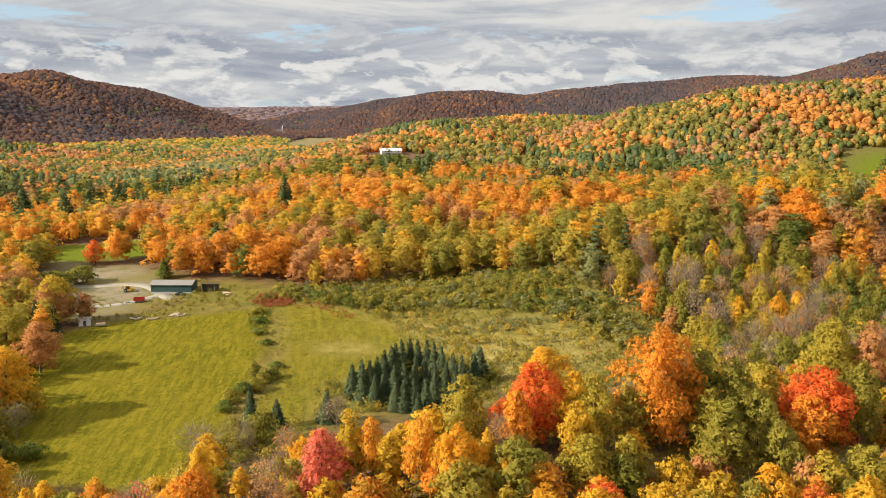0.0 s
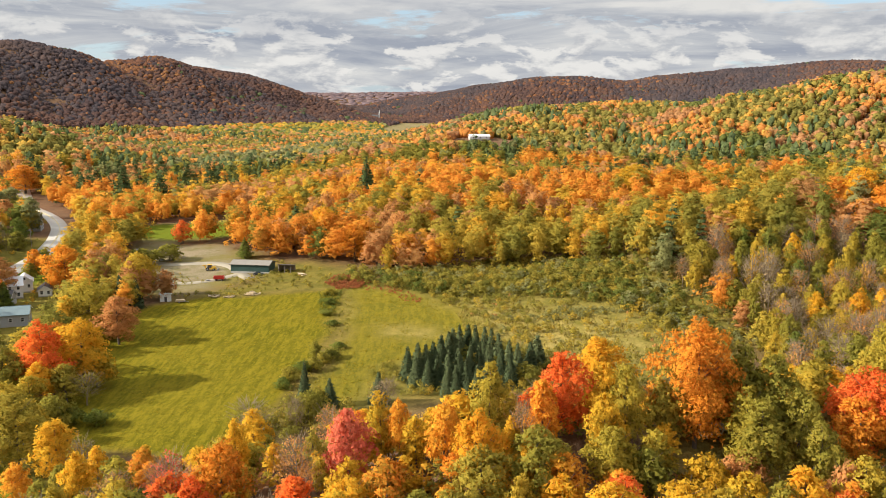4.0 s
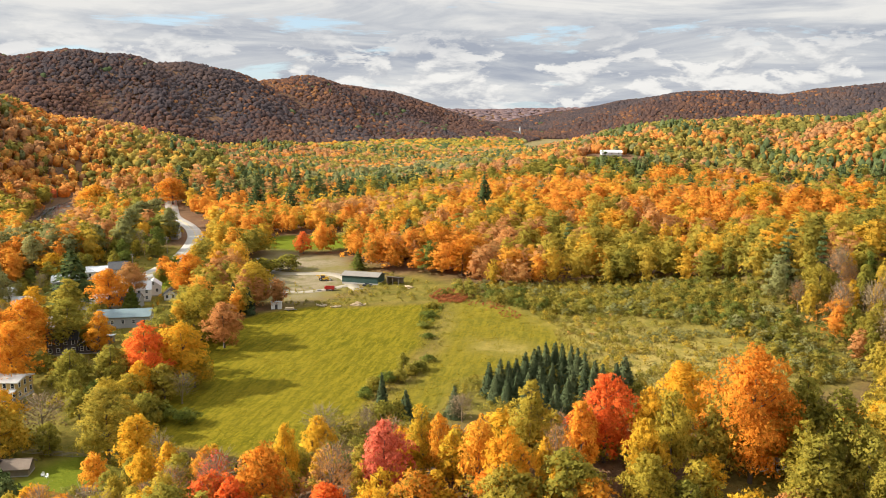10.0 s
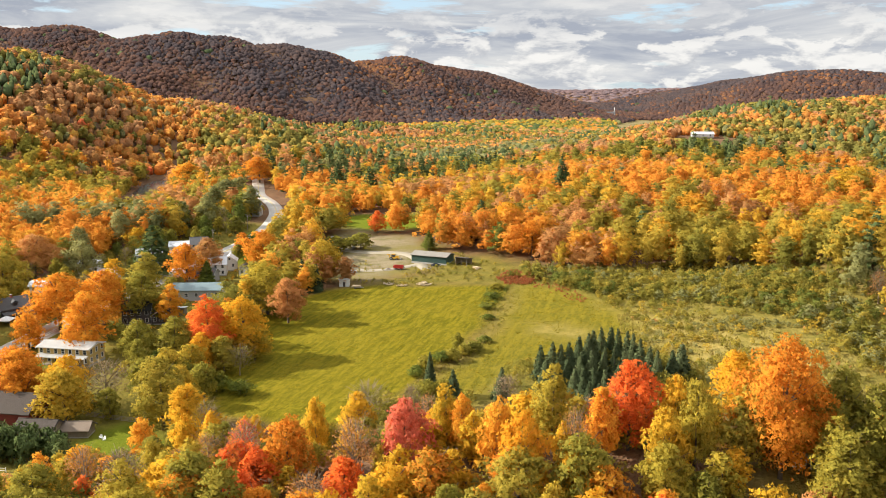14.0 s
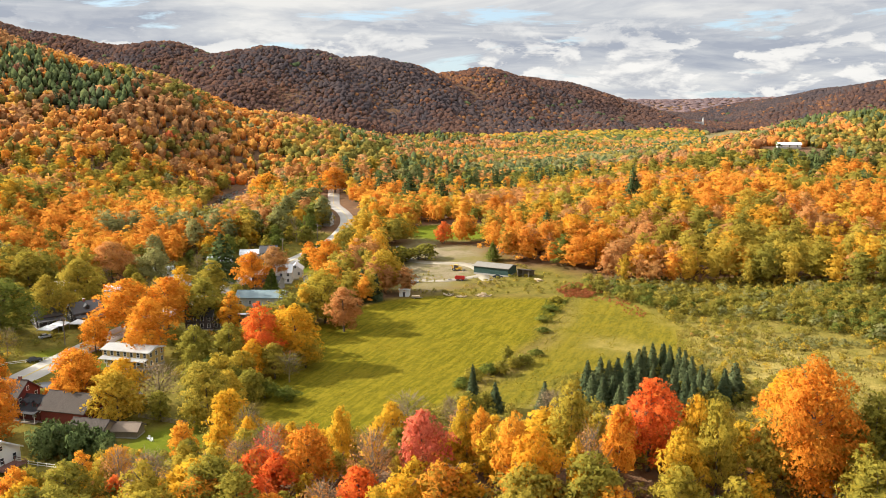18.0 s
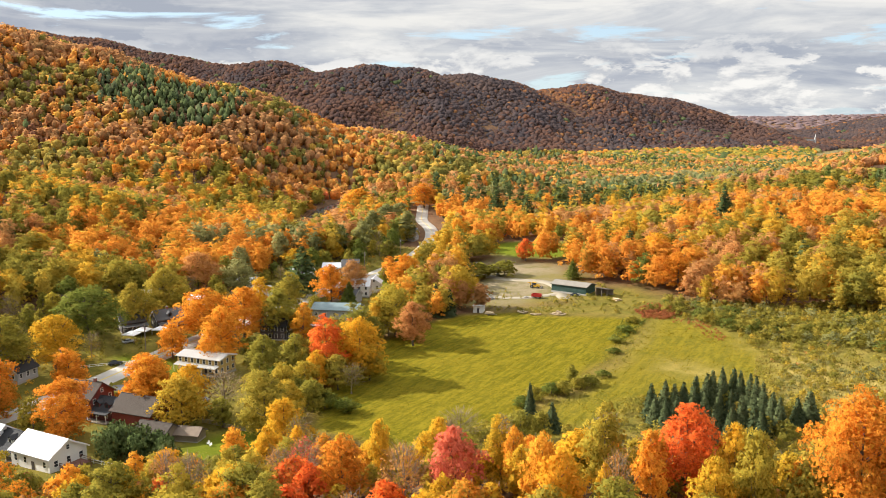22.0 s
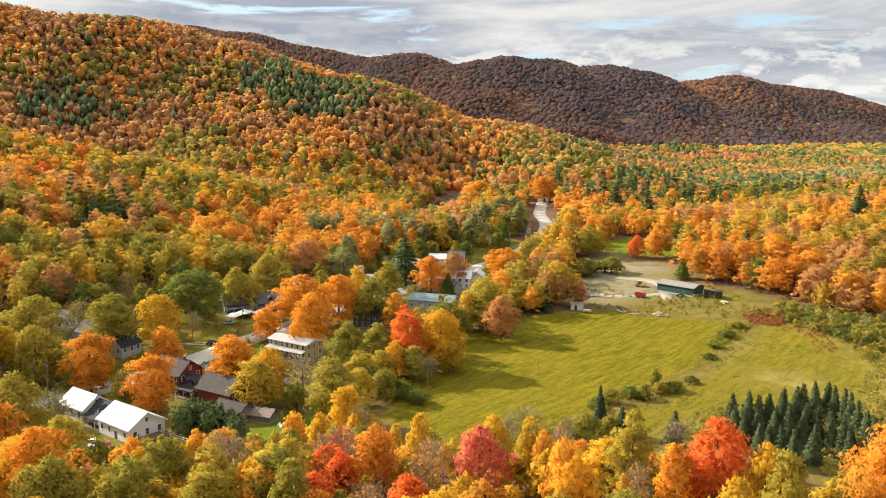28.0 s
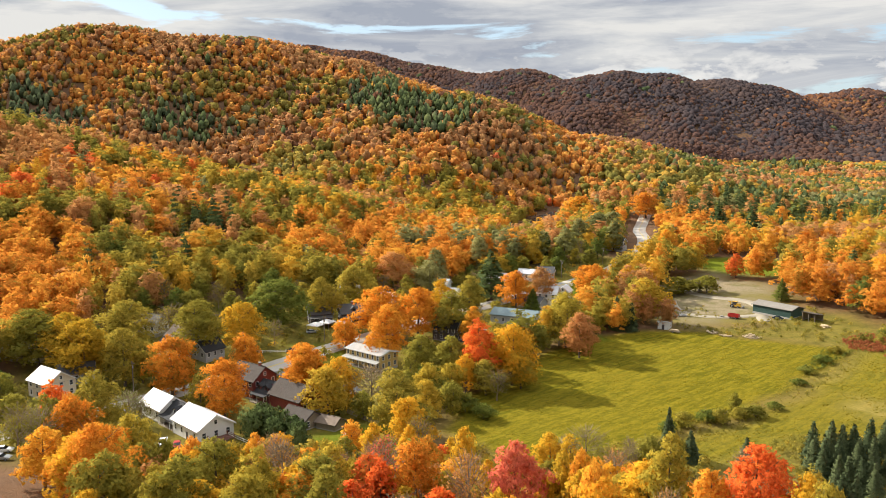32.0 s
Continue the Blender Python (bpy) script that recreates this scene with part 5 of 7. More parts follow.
tree("broad", "olive", -0.5, 114.9, 10, PLACE, 0.91, 0.0, GROUP)
tree("broad", "orange", -34.5, 108.4, 10, PLACE, 1.04, 0.0, GROUP)
tree("broad", "gold", -11.4, 112.6, 10, PLACE, 0.92, 0.0, GROUP)
tree("tall", "orange", 12.7, 137.0, 14, PLACE, 0.89, 0.0, GROUP)
tree("broad", "gold", 10.7, 126.4, 10, PLACE, 0.65, 0.0, GROUP)
tree("bare", "grey", -46.5, 188.9, 9, PLACE, 0.75, 0.0, GROUP)
tree("tall", "gold", -8.7, 134.2, 10, PLACE, 1.09, 0.0, GROUP)
tree("bare", "grey", -27.3, 207.1, 8, PLACE, 1.32, 0.0, GROUP)
tree("tall", "gold", 5.6, 124.1, 10, PLACE, 0.98, 0.0, GROUP)

# the eastern end of the near hillside
PLACE, GROUP = "on the near hillside", "hillside trees"
tree("broad", "red", 70.4, 149.2, 16.3, PLACE, 1.12, 0.0, GROUP)
tree("broad", "yellow", 70.7, 131.2, 12, PLACE, 1.04, 0.0, GROUP)
tree("bush", "russet", 60.5, 131.8, 9, PLACE, 0.63, 0.0, GROUP)
tree("bare", "grey", 98.8, 259.8, 16, PLACE, 0.88, 0.0, GROUP)
tree("bare", "russet", 115.9, 268.0, 17, PLACE, 0.87, 0.0, GROUP)
tree("broad", "olive", 78.8, 151.7, 17, PLACE, 0.80, 0.0, GROUP)
tree("tall", "olive", 49.2, 138.5, 15.9, PLACE, 1.12, 0.0, GROUP)
tree("broad", "olive", 56.3, 143.3, 15, PLACE, 0.73, 0.0, GROUP)
tree("broad", "olive", 58.9, 137.9, 13, PLACE, 0.82, 0.0, GROUP)
tree("broad", "yellow", 80.5, 167.7, 17, PLACE, 0.87, 0.0, GROUP)
tree("tall", "russet", 87.4, 166.5, 17, PLACE, 0.89, 0.0, GROUP)
tree("tall", "yellow", 47.8, 150.6, 15.2, PLACE, 1.12, 0.0, GROUP)
tree("broad", "gold", 52.7, 126.4, 10.8, PLACE, 1.12, 0.0, GROUP)
tree("broad", "gold", 43.9, 126.6, 9.5, PLACE, 1.12, 0.0, GROUP)
tree("broad", "yellow", 63.5, 130.4, 11, PLACE, 1.05, 0.0, GROUP)
tree("broad", "gold", 33.5, 118.3, 11.7, PLACE, 1.11, 0.0, GROUP)
tree("broad", "orange", 24.6, 124.6, 9, PLACE, 1.00, 0.0, GROUP)
tree("broad", "gold", 66.5, 123.2, 8.8, PLACE, 1.12, 0.0, GROUP)
tree("broad", "orange", 67.3, 146.3, 13, PLACE, 1.09, 0.0, GROUP)

# the western end of the near hillside
PLACE, GROUP = "on the near hillside", "hillside trees"
tree("broad", "red", -45.9, 118.8, 10, PLACE, 0.96, 0.0, GROUP)
tree("broad", "olive", -48.7, 109.6, 12.4, PLACE, 1.12, 0.0, GROUP)
tree("broad", "red", -39.8, 111.3, 9.7, PLACE, 1.12, 0.0, GROUP)
tree("tall", "yellow", -55.0, 100.8, 14, PLACE, 1.11, 0.0, GROUP)
tree("bare", "grey", -63.0, 109.8, 10, PLACE, 1.18, 0.0, GROUP)
tree("broad", "olive", -72.4, 100.1, 11.4, PLACE, 1.12, 0.0, GROUP)
tree("tall", "olive", -56.7, 87.5, 15.5, PLACE, 1.11, 0.0, GROUP)
tree("broad", "yellow", -50.2, 96.6, 12.1, PLACE, 1.12, 0.0, GROUP)
tree("broad", "gold", -57.5, 91.4, 10.2, PLACE, 1.12, 0.0, GROUP)
tree("broad", "orange", -47.8, 106.9, 10, PLACE, 1.12, 0.0, GROUP)
tree("broad", "gold", -71.3, 134.8, 11, PLACE, 0.84, 0.0, GROUP)
tree("tall", "yellow", -58.6, 84.6, 12, PLACE, 1.12, 0.0, GROUP)
tree("bare", "grey", -52.7, 174.9, 10, PLACE, 0.93, 0.0, GROUP)
tree("broad", "gold", -48.8, 165.9, 12, PLACE, 0.78, 0.0, GROUP)
tree("spruce", "spruce", -49.3, 206.0, 12, PLACE, 0.92, 0.0, GROUP)
tree("broad", "orange", -12.0, 137.7, 12, PLACE, 0.57, 0.0, GROUP)
tree("bare", "russet", -32.9, 168.9, 11, PLACE, 0.89, 0.0, GROUP)

# the western lane, beside the houses
PLACE, GROUP = "beside the village houses", "village trees"
tree("broad", "gold", -196.6, 100.8, 20, PLACE, 1.18, 0.0, GROUP)
tree("broad", "orange", -79.4, 80.0, 17.1, PLACE, 1.09, 0.0, GROUP)
tree("broad", "olive", -136.0, 92.7, 17.6, PLACE, 1.10, 0.0, GROUP)
tree("broad", "orange", -96.8, 74.1, 13.5, PLACE, 1.11, 0.0, GROUP)
tree("bare", "sage", -143.7, 103.2, 10, PLACE, 1.64, 0.0, GROUP)
tree("broad", "orange", -162.5, 121.0, 19, PLACE, 1.12, 0.0, GROUP)
tree("broad", "orange", -137.6, 127.2, 17.5, PLACE, 1.12, 0.0, GROUP)
tree("broad", "orange", -171.0, 147.4, 13.2, PLACE, 1.12, 0.0, GROUP)
tree("broad", "yellow", -178.2, 117.1, 10.5, PLACE, 1.12, 0.0, GROUP)
tree("broad", "olive", -201.7, 118.4, 20, PLACE, 1.41, 0.0, GROUP)
tree("broad", "olive", -205.2, 92.7, 20, PLACE, 1.40, 0.0, GROUP)
tree("tall", "red", -149.5, 86.1, 13.9, PLACE, 1.12, 0.0, GROUP)
tree("broad", "olive", -70.5, 78.6, 13.5, PLACE, 1.10, 0.0, GROUP)
tree("broad", "gold", -82.3, 75.8, 11, PLACE, 1.05, 0.0, GROUP)
tree("broad", "green", -210.3, 177.3, 20, PLACE, 1.62, 0.0, GROUP)
tree("broad", "gold", -191.6, 154.9, 18.4, PLACE, 1.12, 0.0, GROUP)
tree("tall", "olive", -246.3, 212.8, 20, PLACE, 1.47, 0.0, GROUP)
tree("broad", "olive", -192.2, 139.4, 20, PLACE, 1.27, 0.0, GROUP)
tree("bare", "olive", -211.9, 137.1, 13, PLACE, 1.58, 0.0, GROUP)
tree("bare", "sage", -210.8, 89.8, 9, PLACE, 1.90, 0.0, GROUP)
tree("broad", "orange", -142.4, 154.6, 16.6, PLACE, 1.12, 0.0, GROUP)
tree("broad", "gold", -129.1, 158.6, 15, PLACE, 1.12, 0.0, GROUP)
tree("broad", "orange", -176.2, 187.0, 12.7, PLACE, 1.12, 0.0, GROUP)
tree("bush", "olive", -104.1, 100.1, 6, PLACE, 0.74, 0.0, GROUP)
tree("bush", "olive", -155.0, 77.5, 9, PLACE, 0.97, 0.0, GROUP)

# the village street
PLACE, GROUP = "in the village", "village trees"
tree("broad", "orange", -185.4, 207.3, 20, PLACE, 1.42, 0.0, GROUP)
tree("broad", "orange", -179.5, 220.5, 20, PLACE, 1.23, 0.0, GROUP)
tree("broad", "orange", -159.7, 194.4, 19.7, PLACE, 1.12, 0.0, GROUP)
tree("broad", "russet", -251.1, 254.8, 20, PLACE, 1.28, 0.0, GROUP)
tree("tall", "red", -120.5, 203.6, 22, PLACE, 1.12, 0.0, GROUP)
tree("broad", "orange", -139.3, 153.9, 16.8, PLACE, 1.12, 0.0, GROUP)
tree("bare", "grey", -124.4, 166.4, 12, PLACE, 1.62, 0.0, GROUP)
tree("broad", "olive", -98.4, 158.1, 18.3, PLACE, 1.12, 0.0, GROUP)
tree("broad", "olive", -139.0, 193.7, 14.4, PLACE, 1.12, 0.0, GROUP)
tree("broad", "olive", -129.1, 198.1, 15.2, PLACE, 1.12, 0.0, GROUP)
tree("broad", "yellow", -117.4, 181.5, 12.2, PLACE, 1.12, 0.0, GROUP)
tree("broad", "gold", -114.6, 211.6, 20, PLACE, 1.19, 0.0, GROUP)
tree("broad", "yellow", -137.7, 257.3, 20, PLACE, 1.22, 0.0, GROUP)
tree("broad", "russet", -124.5, 251.0, 16.2, PLACE, 1.12, 0.0, GROUP)
tree("spruce", "spruce", -145.0, 293.0, 14, PLACE, 1.22, 0.0, GROUP)
tree("spruce", "spruce", -141.2, 295.7, 12, PLACE, 1.35, 0.0, GROUP)
tree("pine", "pine", -217.0, 287.0, 24, PLACE, 1.90, 0.0, GROUP)
tree("tall", "olive", -192.7, 254.7, 20, PLACE, 1.38, 0.0, GROUP)
tree("broad", "orange", -198.3, 285.6, 18, PLACE, 1.12, 0.0, GROUP)
tree("broad", "russet", -201.8, 304.0, 16.7, PLACE, 1.12, 0.0, GROUP)
tree("broad", "orange", -182.8, 318.4, 20, PLACE, 1.22, 0.0, GROUP)
tree("tall", "orange", -208.4, 337.7, 13.9, PLACE, 1.12, 0.0, GROUP)
tree("tall", "orange", -159.1, 230.4, 16.3, PLACE, 1.12, 0.0, GROUP)
tree("spruce", "green", -189.4, 286.9, 11, PLACE, 1.90, 0.0, GROUP)
tree("bush", "olive", -112.7, 182.0, 8, PLACE, 0.95, 0.0, GROUP)
tree("bush", "olive", -104.0, 180.7, 9, PLACE, 0.82, 0.0, GROUP)
tree("broad", "yellow", -122.6, 151.2, 14.8, PLACE, 1.12, 0.0, GROUP)
tree("spruce", "green", -191.2, 344.7, 9, PLACE, 1.90, 0.0, GROUP)
tree("bush", "green", -199.5, 368.4, 9, PLACE, 1.11, 0.0, GROUP)
tree("broad", "yellow", -146.8, 311.2, 19.7, PLACE, 1.12, 0.0, GROUP)
tree("bush", "gold", -158.7, 335.7, 8, PLACE, 1.11, 0.0, GROUP)
tree("broad", "gold", -167.1, 314.1, 8.8, PLACE, 1.11, 0.0, GROUP)
tree("tall", "gold", -197.6, 245.2, 18.3, PLACE, 1.12, 0.0, GROUP)
tree("tall", "olive", -170.9, 229.8, 20, PLACE, 1.45, 0.0, GROUP)
tree("broad", "sage", -234.7, 265.2, 18, PLACE, 1.12, 0.0, GROUP)
tree("broad", "olive", -223.3, 217.0, 20, PLACE, 1.21, 0.0, GROUP)
tree("broad", "olive", -212.7, 197.3, 17.7, PLACE, 1.12, 0.0, GROUP)
tree("bare", "olive", -105.7, 198.1, 9, PLACE, 1.35, 0.0, GROUP)
tree("bush", "green", -103.2, 184.2, 5, PLACE, 1.27, 0.0, GROUP)
tree("bush", "green", -96.0, 185.3, 4, PLACE, 1.30, 0.0, GROUP)
tree("bare", "olive", -141.0, 257.1, 10, PLACE, 1.43, 0.0, GROUP)
tree("broad", "yellow", -110.2, 211.3, 12, PLACE, 1.12, 0.0, GROUP)
tree("broad", "olive", -111.4, 198.4, 11.6, PLACE, 1.12, 0.0, GROUP)
tree("bush", "olive", -130.9, 257.5, 7, PLACE, 1.00, 0.0, GROUP)
tree("bush", "olive", -172.2, 364.0, 8, PLACE, 1.90, 0.0, GROUP)
tree("bush", "olive", -163.0, 373.2, 8, PLACE, 1.45, 0.0, GROUP)
tree("broad", "red", -170.8, 406.9, 12.4, PLACE, 1.12, 0.0, GROUP)

# the lane below the white house
PLACE, GROUP = "beside the white house", "village trees"
tree("broad", "gold", -87.3, 79.1, 13.8, PLACE, 1.12, 0.0, GROUP)
tree("broad", "orange", -125.9, 85.6, 14.7, PLACE, 1.11, 0.0, GROUP)
tree("bare", "sage", -142.0, 106.0, 8, PLACE, 1.42, 0.0, GROUP)
tree("broad", "olive", -177.9, 111.7, 18.7, PLACE, 1.11, 0.0, GROUP)
tree("broad", "gold", -188.7, 102.5, 20, PLACE, 1.19, 0.0, GROUP)
tree("broad", "olive", -165.9, 125.6, 11.1, PLACE, 1.12, 0.0, GROUP)
tree("broad", "olive", -69.9, 81.8, 10.7, PLACE, 1.12, 0.0, GROUP)

# the spruce grove in the pasture
PLACE, GROUP = "in a dense planted grove", "spruce grove"
tree("spruce", "spruce", -25.5, 229.6, 10, PLACE, 1.33, 0.0, GROUP)
tree("spruce", "spruce", -23.7, 234.2, 10, PLACE, 1.36, 0.0, GROUP)
tree("spruce", "spruce", -21.1, 234.9, 9.5, PLACE, 1.35, 0.0, GROUP)
tree("spruce", "spruce", -19.0, 236.5, 10, PLACE, 1.29, 0.0, GROUP)
tree("spruce", "spruce", -17.4, 240.0, 11, PLACE, 1.19, 0.0, GROUP)
tree("spruce", "spruce", -15.7, 243.5, 11, PLACE, 1.20, 0.0, GROUP)
tree("spruce", "spruce", -13.8, 244.9, 12, PLACE, 1.11, 0.0, GROUP)
tree("spruce", "spruce", -12.2, 248.3, 12, PLACE, 1.12, 0.0, GROUP)
tree("spruce", "spruce", -10.1, 250.7, 12, PLACE, 1.13, 0.0, GROUP)
tree("spruce", "spruce", -7.4, 248.2, 12, PLACE, 1.12, 0.0, GROUP)
tree("spruce", "spruce", -4.8, 247.7, 12, PLACE, 1.11, 0.0, GROUP)
tree("spruce", "spruce", -2.4, 246.0, 12, PLACE, 1.10, 0.0, GROUP)
tree("spruce", "spruce", -0.1, 244.4, 11, PLACE, 1.19, 0.0, GROUP)
tree("spruce", "spruce", 3.0, 240.8, 10, PLACE, 1.29, 0.0, GROUP)
tree("spruce", "spruce", 5.7, 238.2, 10, PLACE, 1.20, 0.0, GROUP)
tree("spruce", "spruce", 11.3, 244.9, 11, PLACE, 1.48, 0.0, GROUP)
tree("spruce", "spruce", 9.3, 240.7, 10, PLACE, 1.36, 0.0, GROUP)
tree("spruce", "spruce", -22.5, 225.3, 8.5, PLACE, 1.45, 0.0, GROUP)
tree("spruce", "spruce", -18.7, 223.2, 9, PLACE, 1.36, 0.0, GROUP)
tree("spruce", "spruce", -16.0, 224.9, 10, PLACE, 1.22, 0.0, GROUP)
tree("spruce", "spruce", -13.7, 228.5, 10, PLACE, 1.24, 0.0, GROUP)
tree("spruce", "spruce", -10.7, 229.2, 11, PLACE, 1.13, 0.0, GROUP)
tree("spruce", "spruce", -8.1, 231.8, 11, PLACE, 1.14, 0.0, GROUP)
tree("spruce", "spruce", -5.1, 232.4, 11, PLACE, 1.14, 0.0, GROUP)
tree("spruce", "spruce", -2.0, 232.9, 11, PLACE, 1.14, 0.0, GROUP)
tree("spruce", "spruce", 1.2, 232.5, 10, PLACE, 1.25, 0.0, GROUP)
tree("spruce", "spruce", -10.4, 218.0, 9, PLACE, 1.31, 0.0, GROUP)
tree("spruce", "spruce", -7.5, 218.6, 9.5, PLACE, 1.24, 0.0, GROUP)
tree("spruce", "spruce", -4.4, 218.2, 9.5, PLACE, 1.24, 0.0, GROUP)
tree("spruce", "spruce", -6.5, 207.6, 9, PLACE, 1.32, 0.0, GROUP)
tree("spruce", "spruce", -3.9, 209.1, 9, PLACE, 1.25, 0.0, GROUP)
tree("spruce", "spruce", -12.8, 218.4, 9, PLACE, 1.24, 0.0, GROUP)
tree("spruce", "spruce", -2.5, 223.7, 10, PLACE, 1.20, 0.0, GROUP)
tree("spruce", "spruce", 4.1, 228.9, 10, PLACE, 1.15, 0.0, GROUP)
tree("spruce", "spruce", -30.3, 209.8, 9, PLACE, 1.48, 0.0, GROUP)
tree("spruce", "spruce", -42.3, 205.7, 8, PLACE, 1.48, 0.0, GROUP)
tree("bush", "olive", -44.8, 193.9, 8, PLACE, 0.93, 0.0, GROUP)

# the hedge across the field
PLACE, GROUP = "along the field hedge", "hedge bushes"
tree("bush", "olive", -58.9, 224.2, 4, PLACE, 1.23, 0.0, GROUP)
tree("bush", "green", -57.3, 231.9, 3.5, PLACE, 1.28, 0.0, GROUP)
tree("bush", "olive", -54.7, 234.2, 4, PLACE, 1.27, 0.0, GROUP)
tree("bush", "olive", -53.5, 241.5, 3.2, PLACE, 1.44, 0.0, GROUP)
tree("bush", "olive", -52.1, 246.6, 3, PLACE, 1.76, 0.0, GROUP)
tree("bush", "green", -52.5, 256.2, 2.2, PLACE, 1.65, 0.0, GROUP)
tree("bush", "green", -67.1, 296.7, 2.4, PLACE, 1.90, 0.0, GROUP)
tree("bush", "green", -70.1, 311.8, 2.6, PLACE, 1.90, 0.0, GROUP)
tree("bush", "olive", -73.0, 324.6, 2.6, PLACE, 1.90, 0.0, GROUP)
tree("bush", "green", -61.2, 283.0, 2, PLACE, 1.90, 0.0, GROUP)
tree("tall", "olive", -56.4, 243.4, 6.6, PLACE, 1.13, 0.0, GROUP)
tree("bush", "green", -58.9, 217.4, 3, PLACE, 1.42, 0.0, GROUP)
tree("bush", "olive", -45.0, 204.5, 5, PLACE, 0.98, 0.0, GROUP)

# landmark trees at the edge of the woods
PLACE, GROUP = "beside the woods", "landmark trees"
tree("pine", "pine", -254.7, 507.0, 26, PLACE, 1.70, 0.0, GROUP)
tree("pine", "pine", -228.4, 506.4, 24, PLACE, 1.72, 0.0, GROUP)
tree("pine", "pine", -110.9, 404.2, 20, PLACE, 1.67, 0.0, GROUP)
tree("pine", "pine", -92.7, 491.5, 25, PLACE, 1.27, 0.0, GROUP)
tree("broad", "orange", -341.9, 539.2, 20, PLACE, 1.79, 0.0, GROUP)
tree("broad", "orange", -396.6, 522.8, 20, PLACE, 1.90, 0.0, GROUP)
tree("broad", "orange", -223.9, 417.2, 17.7, PLACE, 1.12, 0.0, GROUP)
tree("pine", "green", -127.9, 378.8, 10, PLACE, 1.90, 0.0, GROUP)
tree("tall", "sage", -293.7, 435.9, 20, PLACE, 1.64, 0.0, GROUP)
tree("tall", "sage", -293.5, 448.9, 20, PLACE, 1.56, 0.0, GROUP)
tree("tall", "sage", -274.9, 400.8, 20, PLACE, 1.36, 0.0, GROUP)
tree("tall", "sage", -256.7, 411.7, 20, PLACE, 1.21, 0.0, GROUP)
tree("tall", "sage", -260.9, 375.9, 20, PLACE, 1.15, 0.0, GROUP)
tree("tall", "sage", -267.3, 320.0, 20, PLACE, 1.33, 0.0, GROUP)
tree("tall", "sage", -255.6, 282.2, 19.5, PLACE, 1.12, 0.0, GROUP)
tree("tall", "olive", -269.5, 360.0, 20, PLACE, 1.58, 0.0, GROUP)
tree("pine", "pine", -271.2, 370.7, 15, PLACE, 1.90, 0.0, GROUP)
tree("pine", "pine", -297.9, 536.2, 17, PLACE, 1.90, 0.0, GROUP)
tree("broad", "russet", -55.5, 394.0, 18.6, PLACE, 1.12, 0.0, GROUP)
tree("broad", "orange", -43.5, 406.5, 15.9, PLACE, 1.12, 0.0, GROUP)
tree("broad", "gold", -95.9, 403.7, 19.6, PLACE, 1.12, 0.0, GROUP)
tree("broad", "orange", -73.8, 374.5, 18, PLACE, 1.12, 0.0, GROUP)
tree("broad", "orange", 155.3, 351.2, 18.2, PLACE, 1.12, 0.0, GROUP)
tree("broad", "orange", 80.6, 466.9, 20, PLACE, 1.46, 0.0, GROUP)
tree("tall", "orange", 23.8, 394.1, 10, PLACE, 0.95, 0.0, GROUP)
tree("tall", "orange", 31.2, 386.7, 12, PLACE, 1.08, 0.0, GROUP)
tree("tall", "orange", 44.9, 377.7, 12, PLACE, 0.76, 0.0, GROUP)
tree("tall", "russet", 52.1, 407.1, 19.6, PLACE, 1.12, 0.0, GROUP)
tree("broad", "orange", 111.5, 478.5, 18, PLACE, 0.86, 0.0, GROUP)
tree("broad", "gold", 137.1, 465.0, 15.2, PLACE, 1.12, 0.0, GROUP)
tree("broad", "gold", 61.9, 476.4, 20, PLACE, 1.48, 0.0, GROUP)
tree("bare", "grey", 57.7, 419.5, 13, PLACE, 1.36, 0.0, GROUP)
tree("broad", "gold", 146.3, 375.5, 20, PLACE, 1.34, 0.0, GROUP)
tree("broad", "orange", 155.2, 363.2, 18.7, PLACE, 1.12, 0.0, GROUP)


# ------------------------------------------------------------------ trees and bushes between the single ones
def room_for(x, y, r):
    if any(math.hypot(x - a, y - b) < r + s for a, b, s in PLANTED):
        return False
    for a, b, s in SPOTS:
        if math.hypot(x - a, y - b) < r + s:
            return False
        dx, dy = 70 - a, 30 - b
        d = math.hypot(dx, dy)
        ahead, aside = ((x - a) * dx + (y - b) * dy) / d, abs((x - a) * dy - (y - b) * dx) / d
        if 0 < ahead < 34 and aside < s + 2.0:
            return False
    for line, half in ((MAIN_ROAD, 7.5),):
        for (x0, y0), (x1, y1) in zip(line, line[1:]):
            dx, dy = x1 - x0, y1 - y0
            f = min(1, max(0, ((x - x0) * dx + (y - y0) * dy) / (dx * dx + dy * dy)))
            if math.hypot(x - x0 - f * dx, y - y0 - f * dy) < half + r:
                return False
    return True


def fill(poly, count, choices, low, high, place, group, keep_off=(), seed=1, room=2.0, slim=1.0):
    """Trees at free places inside a polygon, never crowding the ones that stand there."""
    rng = random.Random(seed)
    xs, ys = [p[0] for p in poly], [p[1] for p in poly]
    made = tries = 0
    while made < count and tries < count * 40:
        tries += 1
        x, y = rng.uniform(min(xs), max(xs)), rng.uniform(min(ys), max(ys))
        if inside(poly, np.array([x]), np.array([y]), 0.5)[0] < 0.5 or any(inside(k, np.array([x]), np.array([y]), 0.5)[0] > 0.5 for k in keep_off):
            continue
        if not room_for(x, y, room):
            continue
        kind, colour = rng.choice(choices)
        h = rng.uniform(low, high) * (0.45 if kind == "bush" else 1.0)
        tree(kind, colour, round(x, 1), round(y, 1), h, place, rng.uniform(0.85, 1.25) * slim, 0.0, group, True)
        made += 1


